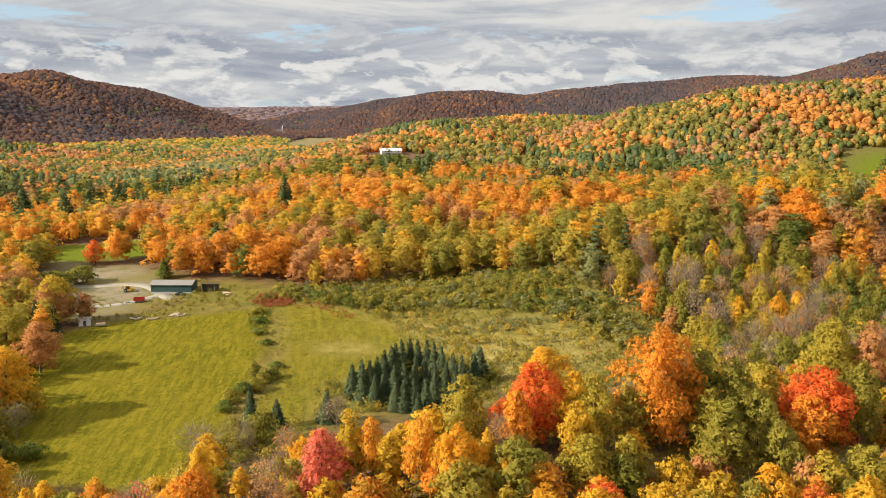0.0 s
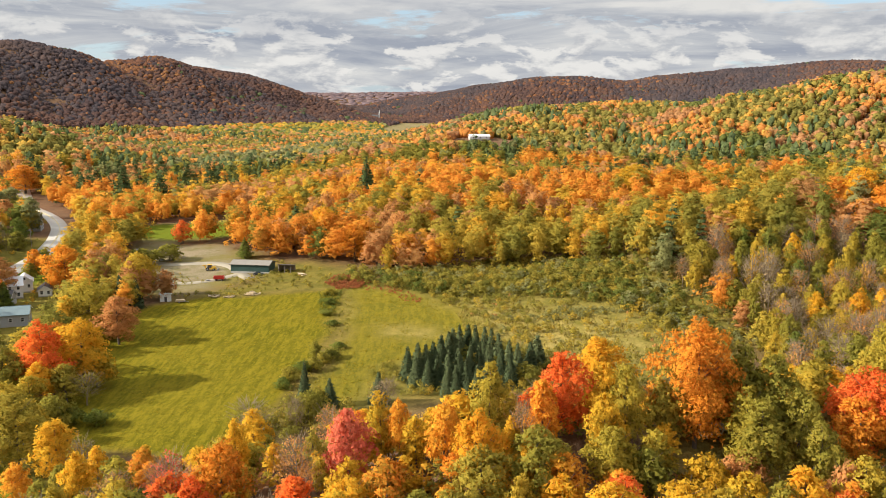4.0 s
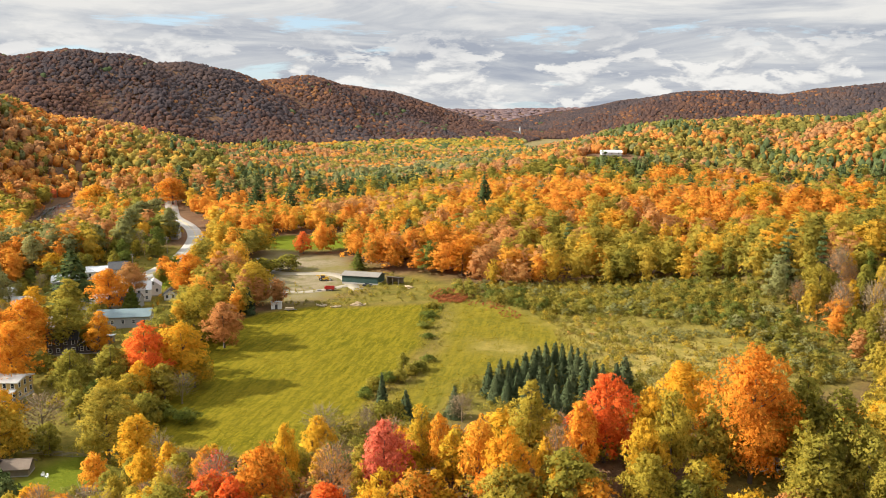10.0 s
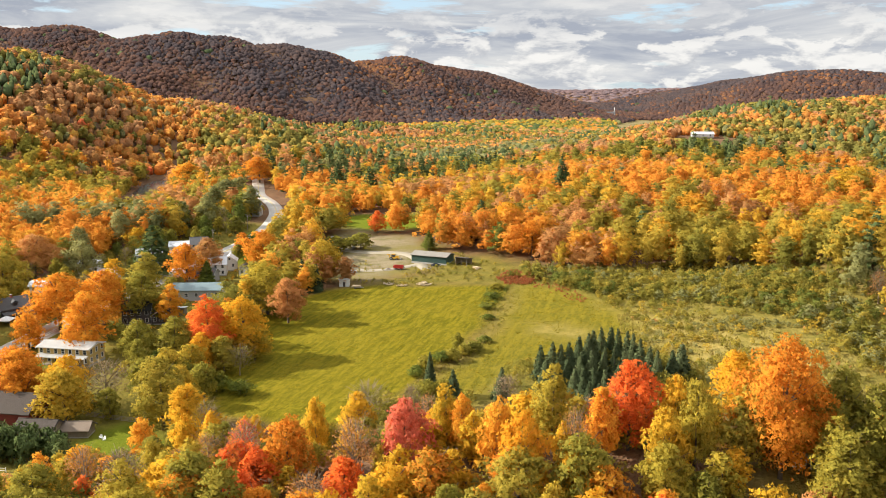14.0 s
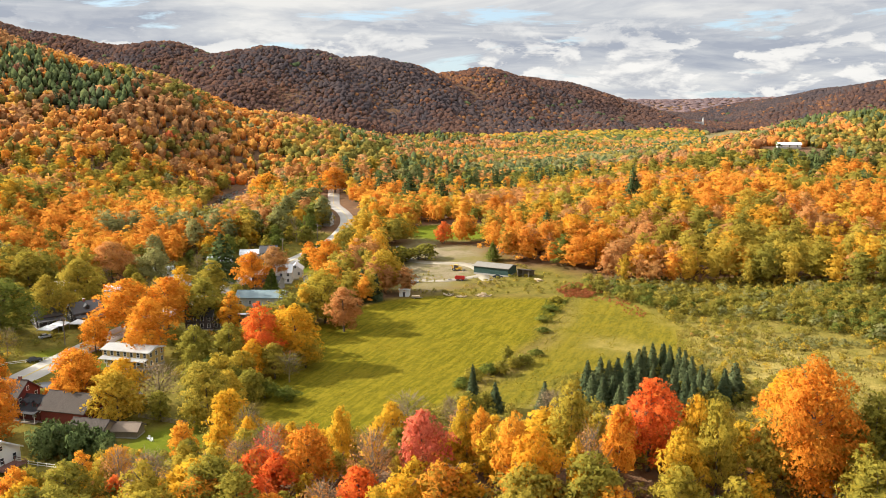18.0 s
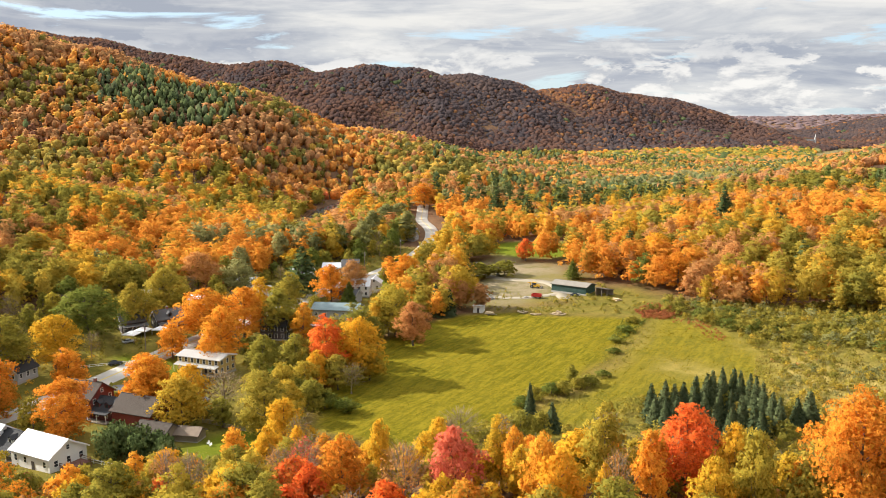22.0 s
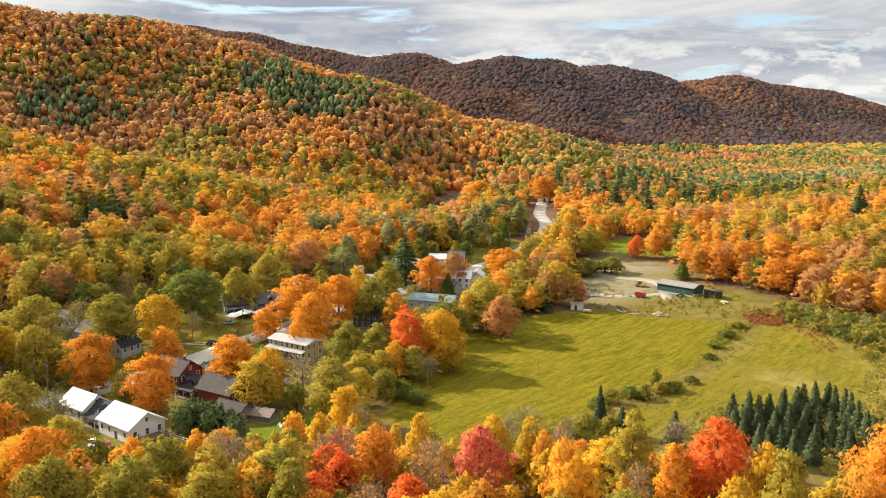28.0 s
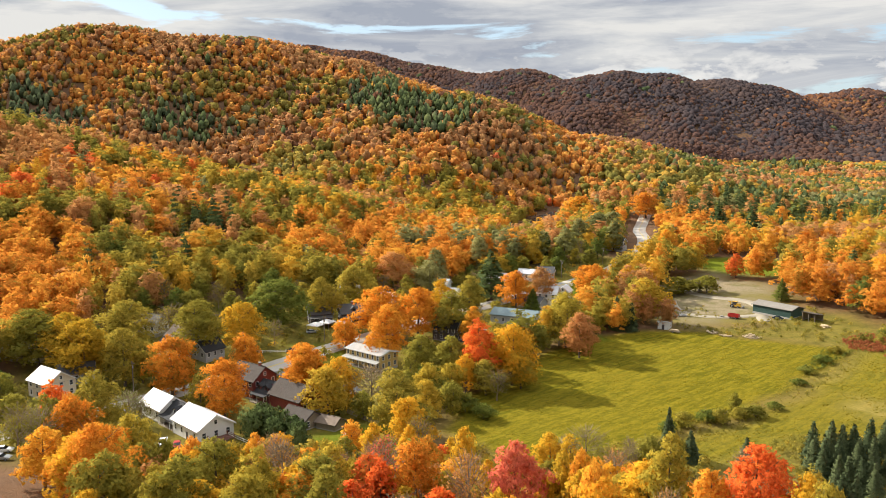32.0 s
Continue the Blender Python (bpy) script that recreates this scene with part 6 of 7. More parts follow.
MIXED = [("broad", "gold"), ("broad", "yellow"), ("broad", "gold"), ("tall", "yellow"), ("broad", "orange"), ("tall", "gold"), ("broad", "gold"), ("bush", "yellow"), ("broad", "olive"), ("bush", "gold"), ("bare", "russet"), ("broad", "orange"), ("bush", "orange"), ("broad", "yellow"), ("broad", "red")]
fill(HILLSIDE, 470, MIXED, 5, 10, "on the near hillside", "hillside trees", (CLEARING, FIELD), 3, 0.7)
SHADE = [("broad", "olive"), ("broad", "yellow"), ("tall", "olive"), ("broad", "gold"), ("bush", "olive"), ("broad", "green"), ("bare", "olive")]
ROW = [(-120, 182), (-112, 190), (-119, 212), (-135, 242), (-143, 262), (-146, 290), (-165, 300), (-158, 262), (-142, 226), (-134, 192)]
fill(ROW, 30, SHADE, 8, 13, "beside the mown field", "field row trees", (), 5, 1.8)
fill(VILLAGE, 95, SHADE, 8, 13.5, "in the village", "village trees", LAWNS + [ROW], 7, 3.2)
fill(EAST, 190, [("tall", "yellow"), ("tall", "olive"), ("bare", "grey"), ("bare", "gold"), ("broad", "olive"), ("bare", "russet"), ("tall", "gold"), ("tall", "green"), ("tall", "olive"), ("tall", "yellow")], 12, 18, "on the eastern slope", "eastern trees", (CLEARING,), 9, 1.4, 0.78)


def thicket(name, poly, colour, step, low, high, dens, label, seed, keep_off=()):
    """Many low bushes in one joined mass."""
    rng = np.random.default_rng(seed)
    xs, ys = [p[0] for p in poly], [p[1] for p in poly]
    X, Y = (a.ravel() for a in np.meshgrid(np.arange(min(xs), max(xs), step), np.arange(min(ys), max(ys), step)))
    X, Y = X + rng.uniform(-0.5, 0.5, X.size) * step, Y + rng.uniform(-0.5, 0.5, X.size) * step
    ok = (inside(poly, X, Y, 1.0) > 0.5) & (noise_field(X, Y, 14, seed) + rng.uniform(-0.5, 0.5, X.size) > dens)
    for k in keep_off:
        ok &= inside(k, X, Y, 1.0) < 0.5
    for a, b, r in SPOTS:
        ok &= np.hypot(X - a, Y - b) > r + 1.0
    for (x0, y0), (x1, y1) in zip(MAIN_ROAD, MAIN_ROAD[1:]):
        dx, dy = x1 - x0, y1 - y0
        f = np.clip(((X - x0) * dx + (Y - y0) * dy) / (dx * dx + dy * dy), 0, 1)
        ok &= np.hypot(X - x0 - f * dx, Y - y0 - f * dy) > 8
    X, Y = X[ok], Y[ok]
    shapes = []
    for s in range(4):
        g = np.random.default_rng(seed * 10 + s)
        p, n, _, _ = broadleaf_points(g, 80, 1, 0.55, 0.0, 12)
        shapes.append(cards(g, p, n, 0.12, 3, 0.9))
    plant_wood(name, colour, shapes, X, Y, rng.uniform(low, high, len(X)), rng.uniform(0.9, 1.5, len(X)), label, "scrub", WOOD_LEAF)


WET = [(-76, 344), (-58, 340), (-20, 322), (10, 318), (44, 300), (62, 268), (70, 262), (70, 300), (45, 332), (0, 352), (-40, 360), (-70, 360)]
thicket("scrub", WET, "olive", 3.4, 2.0, 5.5, -0.45, "olive-green willow scrub along the wet meadow", 2)
thicket("scrub", WET, "green", 4.2, 2.0, 4.8, -0.1, "green alder scrub along the wet meadow", 4)
thicket("scrub", WET, "sage", 5.0, 2.5, 5.5, 0.1, "pale sage-green saplings along the wet meadow", 6)
thicket("scrub", [(-40, 318), (-10, 285), (-14, 250), (8, 226), (48, 236), (66, 264), (40, 300), (10, 316)], "sage", 4.0, 1.0, 2.2, 0.35, "pale sage-green tussocks in the wet meadow", 8, (PASTURE,))
for colour, step, low, high, dens, seed in (("olive", 3.2, 1.0, 3.4, -0.3, 51), ("yellow", 3.8, 1.0, 3.8, 0.0, 52), ("sage", 4.2, 1.2, 3.6, 0.1, 53), ("green", 4.4, 1.2, 3.6, 0.15, 54)):
    thicket("scrub", EDGE, colour, step, low, high, dens, f"saplings with {WORDS[colour]} at the foot of the wood", seed)
thicket("scrub", ROUGH, "olive", 4.5, 1.0, 2.6, 0.0, "olive scrub between the yard and the woods", 10)
thicket("scrub", [(-79, 339), (-78, 352), (-70, 353), (-60, 345), (-63, 334), (-72, 332)], "bramble", 1.2, 0.9, 1.6, -3.0, "rust-red bramble patch beside the field", 12)
thicket("scrub", [(-65, 336), (-60, 345), (-46, 334), (-34, 320), (-37, 313), (-52, 326)], "bramble", 1.7, 0.6, 1.2, -0.2, "rust-red brambles trailing off along the pasture", 13)
thicket("scrub", [(-78, 327), (-69, 331), (-64, 304), (-70, 298)], "green", 1.5, 0.5, 1.3, -3.0, "rank green weeds at the head of the field hedge", 15)
thicket("scrub", [(-74, 336), (-66, 336), (-48, 250), (-50, 200), (-56, 200), (-57, 246)], "olive", 2.2, 0.4, 1.0, -0.3, "rough weeds along the field hedge", 14)
thicket("scrub", [(-145, 300), (-124, 317), (-100, 323), (-100, 328), (-128, 324), (-150, 308)], "olive", 2.4, 0.5, 1.4, 0.0, "rough weeds at the head of the field", 16)
thicket("scrub", [(-60, 176), (-40, 180), (-34, 206), (-50, 212), (-58, 196)], "olive", 3.0, 1.5, 3.5, -0.1, "olive scrub below the pasture", 18)
thicket("scrub", [(-170, 350), (-146, 330), (-130, 338), (-138, 348), (-158, 356)], "olive", 2.6, 0.6, 1.6, 0.1, "rough weeds inside the yard loop", 20)
thicket("scrub", [(40, 300), (18, 304), (6, 294), (14, 288), (34, 296), (52, 300)], "sage", 1.8, 1.0, 1.9, -0.8, "grey-green reed belt in the wet meadow", 22)

thicket("scrub", VILLAGE, "olive", 4.6, 0.8, 2.8, 0.1, "olive garden shrubs between the village houses", 34, LAWNS)
thicket("scrub", VILLAGE, "green", 5.4, 0.8, 2.4, 0.35, "green garden shrubs between the village houses", 36, LAWNS)
thicket("scrub", VILLAGE, "gold", 6.0, 0.8, 2.4, 0.5, "yellow shrubs between the village houses", 38, LAWNS)
BELT = [(-46, 240), (-30, 258), (-24, 300), (-44, 322), (-62, 342), (-20, 345), (40, 318), (66, 285), (66, 255), (44, 232), (12, 218), (-14, 216), (-34, 214)]
thicket("scrub", BELT, "olive", 3.4, 0.8, 3.0, -0.1, "olive bushes scattered over the wet meadow", 24, (PASTURE,))
thicket("scrub", BELT, "yellow", 4.2, 0.8, 3.2, 0.2, "yellow-green bushes scattered over the wet meadow", 26, (PASTURE,))
thicket("scrub", BELT, "russet", 6.0, 0.6, 1.6, 0.6, "brown dock and bramble in the wet meadow", 28, (PASTURE,))
thicket("scrub", [(-30, 232), (-8, 220), (14, 226), (18, 244), (0, 258), (-18, 252)], "olive", 4.5, 3.0, 6.0, -0.1, "tall olive willows behind the spruce grove", 30)
thicket("scrub", [(-160, 306), (-118, 322), (-100, 326), (-108, 350), (-118, 372), (-124, 346), (-136, 328)], "olive", 3.2, 0.4, 1.2, 0.2, "weeds along the edge of the yard", 32)

for colour, dens, seed in (("gold", 0.0, 41), ("olive", -0.1, 42), ("russet", 0.2, 43), ("green", 0.25, 44)):
    thicket("undergrowth", HILLSIDE, colour, 4.2, 1.6, 4.5, dens, f"low undergrowth with {WORDS[colour]} on the near hillside", seed, (CLEARING, FIELD))


def grass():
    """Tufts left standing over the mown field and the rough meadows, joined into one sward."""
    rng = np.random.default_rng(31)
    for poly, colour, per, lo, hi in ((FIELD, "meadow", 1.5, 0.08, 0.2), (PASTURE, "meadow", 1.5, 0.1, 0.3), (TAN, "straw", 2.6, 0.3, 0.8)):
        xs, ys = [q[0] for q in poly], [q[1] for q in poly]
        n = int((max(xs) - min(xs)) * (max(ys) - min(ys)) * per)
        X, Y = rng.uniform(min(xs), max(xs), n), rng.uniform(min(ys), max(ys), n)
        swath = 0.5 * np.sin((X * 0.99 + Y * 0.14) * 1.7 + 2.5 * wobble(X, Y, 0.04)) + wobble(X + 3, Y, 0.23) + 0.6 * wobble(Y, X, 0.61)
        ok = (inside(poly, X, Y, 1.0) > 0.5) & (swath + rng.uniform(-0.9, 0.9, n) > 0.25)
        X, Y = X[ok], Y[ok]
        Z = land(X, Y)
        k = len(X)
        a, h, w = rng.uniform(0, 6.28, k), rng.uniform(lo, hi, k), rng.uniform(0.15, 0.4, k)
        lean = rng.normal(0, 0.15, (k, 2))
        c, s = np.cos(a) * w, np.sin(a) * w
        v = np.stack([np.stack([X - c, Y - s, Z - 0.02], 1), np.stack([X + c, Y + s, Z - 0.02], 1), np.stack([X + lean[:, 0], Y + lean[:, 1], Z + h], 1)], 1).reshape(-1, 3)
        me = fast_mesh("grass", v, np.arange(3 * k).reshape(k, 3), GRASS[colour], np.repeat(rng.uniform(0, 1, k), 3))
        tagged(new("grass", me), "tufts of yellow-green grass over the open fields", "grass", kind="stuff")


GRASS = {"meadow": leaf_material("grass_meadow", [(0.18, 0.15, 0.012), (0.235, 0.18, 0.014), (0.29, 0.21, 0.02)], spread=0.8, glow=0.5, grain=0.2),
         "straw": leaf_material("grass_straw", [(0.24, 0.19, 0.04), (0.38, 0.29, 0.08), (0.20, 0.18, 0.035)], spread=0.8, glow=0.3)}
grass()


# ------------------------------------------------------------------ vehicles, sheds and small things
RUBBER = plain("rubber", (0.02, 0.02, 0.02), 0.85, vary=0.2)
STEEL = plain("steel", (0.42, 0.42, 0.43), 0.4, 0.8, vary=0.15)
CAR_PAINT = {"dark": plain("car_paint_dark", (0.03, 0.035, 0.04), 0.25, 0.2, vary=0.1), "white": plain("car_paint_white", (0.72, 0.72, 0.72), 0.3, vary=0.06),
             "red": plain("car_paint_red", (0.42, 0.03, 0.025), 0.3, vary=0.12), "silver": plain("car_paint_silver", (0.4, 0.41, 0.43), 0.3, 0.4, vary=0.1)}
DIGGER_PAINT = plain("digger_paint", (0.62, 0.36, 0.03), 0.5, vary=0.2)
LOG_WOOD = plain("cut_wood", (0.55, 0.42, 0.26), 0.85, vary=0.3, grain=3)
STONE = plain("field_stone", (0.40, 0.38, 0.35), 0.9, vary=0.3, grain=2, relief=0.05)
CANVAS = plain("white_canvas", (0.78, 0.78, 0.77), 0.7, vary=0.06)
POLE_WOOD = plain("pole_wood", (0.22, 0.18, 0.14), 0.9, vary=0.3)
WIRE = plain("wire", (0.03, 0.03, 0.03), 0.6, vary=0.1)
LINE_PAINT = plain("road_line_paint", (0.62, 0.48, 0.12), 0.7, vary=0.2)


def cyl_bm(bm, centre, axis, radius, depth, sides=14):
    turn = Vector((0, 0, 1)).rotation_difference(Vector(axis)).to_matrix().to_4x4()
    bmesh.ops.create_cone(bm, cap_ends=True, segments=sides, radius1=radius, radius2=radius, depth=depth, matrix=Matrix.Translation(centre) @ turn)


def stand(name, x, y, turn=0.0, lift=0.0):
    ob = new(name)
    ob.matrix_world = pose(x, y, float(land(x, y)) + lift, 0, 0, turn)
    return ob


def wheels(parent, xs, half, r, w=0.22):
    for wx in xs:
        for s in (-1, 1):
            bm = bmesh.new()
            cyl_bm(bm, (wx, s * half, r), (0, 1, 0), r, w)
            t = part("wheel", bm, RUBBER, parent)
            bm = bmesh.new()
            cyl_bm(bm, (wx, s * (half + w * 0.3), r), (0, 1, 0), r * 0.55, w * 0.5)
            part("rim", bm, STEEL, t)


def car(x, y, turn, paint, label, pickup=False):
    ob = stand("pickup_truck" if pickup else "car", x, y, turn)
    bm = bmesh.new()
    if pickup:
        prof = [(-2.6, 0.45), (2.6, 0.45), (2.6, 0.95), (1.3, 1.08), (-0.5, 1.08), (-2.6, 1.08)]
    else:
        prof = [(-2.2, 0.4), (2.2, 0.4), (2.25, 0.75), (1.9, 0.9), (0.9, 1.0), (-1.7, 1.02), (-2.2, 0.85)]
    a = [bm.verts.new((px, -0.88, pz)) for px, pz in prof]
    b = [bm.verts.new((px, 0.88, pz)) for px, pz in prof]
    bm.faces.new(a)
    bm.faces.new(b[::-1])
    for i in range(len(prof)):
        j = (i + 1) % len(prof)
        bm.faces.new((a[i], b[i], b[j], a[j]))
    bmesh.ops.bevel(bm, geom=bm.edges[:], offset=0.06, segments=1, affect="EDGES")
    part("body", bm, CAR_PAINT[paint], ob)
    bm = bmesh.new()
    roof = [(1.2, 1.03), (0.55, 1.62), (-0.5, 1.64), (-0.75, 1.03)] if pickup else [(0.95, 0.98), (0.3, 1.45), (-1.1, 1.46), (-1.75, 1.0)]
    lo = [bm.verts.new((roof[k][0], s * 0.8, roof[k][1])) for k in (0, 3) for s in (-1, 1)]
    hi = [bm.verts.new((roof[k][0], s * 0.66, roof[k][1])) for k in (1, 2) for s in (-1, 1)]
    for q in ((lo[0], lo[1], hi[1], hi[0]), (lo[2], hi[2], hi[3], lo[3]), (lo[0], hi[0], hi[2], lo[2]), (lo[1], lo[3], hi[3], hi[1])):
        bm.faces.new(q)
    part("cabin_glass", bm, GLASS, ob)
    boxes("roof", CAR_PAINT[paint], ob, (roof[2][0], roof[1][0], -0.68, 0.68, roof[1][1], roof[1][1] + 0.05))
    if pickup:
        boxes("truck_bed", TRIM_DARK, ob, (-2.5, -0.8, -0.75, 0.75, 1.085, 1.12))
    for s in (-1, 1):
        boxes("headlight", TRIM, ob, (2.24 + 0.36 * pickup, 2.3 + 0.36 * pickup, s * 0.6 - 0.16, s * 0.6 + 0.16, 0.62, 0.78))
    wheels(ob, (-1.35 - 0.2 * pickup, 1.4 + 0.2 * pickup), 0.82, 0.34)
    return tagged(ob, label, "truck" if pickup else "car")


car(-112, 351.5, 5, "dark", "dark car parked in front of the green shed")
car(-123.2, 105.6, -25, "white", "white pickup truck parked beside the white house", True)
car(-118.8, 107.6, -20, "red", "red car parked in front of the white house")
car(-127, 70.5, 55, "silver", "silver car parked beside the lane")
car(-134, 72, 60, "white", "white car parked beside the lane")
car(-200.5, 186.5, 70, "silver", "silver car parked by the dark houses")
car(-176, 190.5, 60, "dark", "dark car parked on the village street")
car(-183, 170, 64, "dark", "dark car parked on the village street")


def camper(x, y):
    ob = stand("camper_van", x, y, 8)
    bm = bmesh.new()
    prism_bm(bm, [(-1.0, 0.5), (1.0, 0.5), (1.0, 2.45), (-1.0, 2.45)], -2.4, 1.6)
    bmesh.ops.bevel(bm, geom=bm.edges[:], offset=0.12, segments=2, affect="EDGES")
    part("body", bm, PAINT_WHITE, ob)
    boxes("overhang", PAINT_WHITE, ob, (1.6, 2.3, -0.95, 0.95, 1.75, 2.42))
    boxes("roof", METAL_GREY, ob, (-2.5, 2.4, -1.05, 1.05, 2.45, 2.56))
    boxes("window_pane", GLASS, ob, (-1.6, -0.5, -1.03, -1.004, 1.35, 1.95))
    boxes("window_pane", GLASS, ob, (0.3, 1.2, -1.03, -1.004, 1.35, 1.95))
    boxes("door", TRIM_DARK, ob, (-0.35, 0.2, -1.03, -1.004, 0.6, 1.95))
    wheels(ob, (-1.4, 1.0), 0.85, 0.33)
    tagged(ob, "small pale camper parked under the big orange maple", "camper")


camper(43.5, 149.5)


def digger(x, y, turn):
    ob = stand("digger", x, y, turn)
    boxes("chassis", DIGGER_PAINT, ob, (-2.0, 1.8, -0.7, 0.7, 0.6, 1.3))
    boxes("hood", DIGGER_PAINT, ob, (0.5, 2.2, -0.6, 0.6, 1.3, 1.9))
    boxes("cab", TRIM_DARK, ob, (-1.2, 0.45, -0.65, 0.65, 1.31, 2.6))
    boxes("cab_roof", DIGGER_PAINT, ob, (-1.35, 0.6, -0.75, 0.75, 2.6, 2.75))
    boxes("bucket", STEEL, ob, (2.9, 3.5, -1.0, 1.0, 0.15, 0.9))
    for s in (-1, 1):
        boxes("lift_arm", DIGGER_PAINT, ob, (1.2, 3.0, s * 0.75 - 0.08, s * 0.75 + 0.08, 0.7, 0.95))
    boxes("rear_boom", DIGGER_PAINT, ob, (-2.5, -2.1, -0.15, 0.15, 0.9, 2.6))
    boxes("dipper", DIGGER_PAINT, ob, (-3.6, -2.5, -0.13, 0.13, 2.2, 2.5))
    wheels(ob, (-1.3,), 0.85, 0.75, 0.4)
    wheels(ob, (1.4,), 0.8, 0.5, 0.35)
    tagged(ob, "yellow backhoe digger standing in the gravel yard", "digger")


digger(-136.5, 358, 10)


def cart(x, y, turn):
    ob = stand("red_wagon", x, y, turn)
    boxes("floor", CAR_PAINT["red"], ob, (-2.2, 2.2, -1.1, 1.1, 0.75, 0.9))
    for n, d in (("side", (-2.2, 2.2, -1.1, -1.02, 0.9, 2.0)), ("side", (-2.2, 2.2, 1.02, 1.1, 0.9, 2.0)), ("end_board", (-2.2, -2.12, -1.02, 1.02, 0.9, 2.0)), ("end_board", (2.12, 2.2, -1.02, 1.02, 0.9, 2.0))):
        boxes(n, CAR_PAINT["red"], ob, d)
    boxes("drawbar", STEEL, ob, (2.2, 3.6, -0.06, 0.06, 0.6, 0.7))
    wheels(ob, (-1.2, 1.2), 1.05, 0.42)
    tagged(ob, "red farm wagon standing beside the gravel track", "wagon")


cart(-126.5, 342.5, 12)


def heap(name, x, y, radius, height, count, size, material, label, category, seed, log=False):
    """A heap of separate pieces lying on one another."""
    rng = random.Random(seed)
    ob = stand(name, x, y, rng.uniform(0, 180))
    shared = []
    for k in range(4):
        bm = bmesh.new()
        if log:
            cyl_bm(bm, (0, 0, 0), (1, 0, 0), size * rng.uniform(0.3, 0.45), size * rng.uniform(2.0, 4.0), 8)
        else:
            bmesh.ops.create_icosphere(bm, subdivisions=1, radius=size)
            for v in bm.verts:
                v.co *= rng.uniform(0.7, 1.2)
        me = bpy.data.meshes.new("piece")
        bm.to_mesh(me)
        bm.free()
        me.materials.append(material)
        shared.append(me)
    for k in range(count):
        a, r = rng.uniform(0, 6.28), radius * math.sqrt(rng.random())
        z = max(0.0, height * (1 - r / radius)) * rng.uniform(0.4, 1.0) + size * 0.3
        c = new("log" if log else "rock", shared[k % 4])
        c.parent = ob
        c.matrix_local = Matrix.LocRotScale((math.cos(a) * r, math.sin(a) * r * 0.7, z), Euler((rng.uniform(-0.3, 0.3), rng.uniform(-0.3, 0.3), rng.uniform(-0.5, 0.5) if log else rng.uniform(0, 6))), None)
    tagged(ob, label, category)


heap("log_pile", -104.5, 322.5, 2.8, 1.6, 34, 0.55, LOG_WOOD, "heap of pale cut logs beside the field", "log pile", 1, True)
heap("log_pile", -119, 318.3, 2.2, 0.7, 14, 0.6, LOG_WOOD, "low row of pale cut logs beside the field", "log pile", 2, True)
heap("log_pile", -112.5, 317.2, 1.8, 0.6, 10, 0.6, LOG_WOOD, "low row of pale cut logs beside the field", "log pile", 3, True)
heap("stone_heap", -144.7, 331.5, 2.8, 1.0, 26, 0.5, STONE, "grey heap of gravel and stones in the yard", "stone heap", 4)
heap("stone_heap", -167.7, 374, 1.2, 0.8, 6, 0.6, STONE, "pale boulders lying in the gravel yard", "boulders", 5)
heap("log_pile", -93, 353, 2.6, 1.0, 18, 0.5, LOG_WOOD, "rough pile of timber beside the green shed", "timber pile", 6, True)
heap("stone_heap", -131, 341, 1.0, 0.6, 5, 0.5, STONE, "pale boulders beside the gravel track", "boulders", 7)


def flat_shed(name, x, y, turn, length, width, front, back, wall_mat, roof_mat, label, open_front=False, category="shed"):
    """A shed with one sloping roof."""
    ob = stand(name, x, y, turn)
    hx, hy = length / 2, width / 2
    if open_front:
        for px in (-hx + 0.1, 0, hx - 0.1):
            boxes("post", POLE_WOOD, ob, (px - 0.09, px + 0.09, -hy, -hy + 0.18, -0.3, front))
        boxes("back_wall", wall_mat, ob, (-hx, hx, hy - 0.1, hy, -0.3, back))
        bm = bmesh.new()
        prism_bm(bm, [(-hy, -0.3), (hy - 0.11, -0.3), (hy - 0.11, back), (-hy, front)], -hx - 0.1, -hx)
        part("side_wall", bm, wall_mat, ob)
    else:
        bm = bmesh.new()
        prism_bm(bm, [(-hy, -0.3), (hy, -0.3), (hy, back), (-hy, front)], -hx, hx)
        part("wall", bm, wall_mat, ob)
        boxes("door", TRIM_DARK, ob, (-0.5, 0.5, -hy - 0.05, -hy - 0.004, 0.0, 2.0))
    bm = bmesh.new()
    k = (back - front) / width
    prism_bm(bm, [(-hy - 0.5, front - 0.5 * k + 0.03), (hy + 0.4, back + 0.4 * k + 0.03), (hy + 0.4, back + 0.4 * k + 0.17), (-hy - 0.5, front - 0.5 * k + 0.17)], -hx - 0.4, hx + 0.4)
    part("roof", bm, roof_mat, ob)
    tagged(ob, label, category)


flat_shed("white_shed", -136, 310.5, 25, 4.2, 5.5, 3.0, 2.4, PAINT_WHITE, METAL_WHITE, "small white shed with a bright roof at the field corner")
flat_shed("lean_to", -155.5, 321, 28, 6.0, 5.0, 5.6, 3.2, WOOD_RAW, METAL_GREY, "tall open lean-to with a steep pale roof", True)
flat_shed("timber_lean_to", -101, 358, -8, 6.0, 5.0, 3.4, 2.6, WOOD_RAW, SHINGLE_BROWN, "weathered timber lean-to beside the green shed", True)
flat_shed("garden_shed", -168, 245, 25, 5, 4, 2.8, 2.3, WOOD_RAW, METAL_GREY, "weathered garden shed with a metal roof")


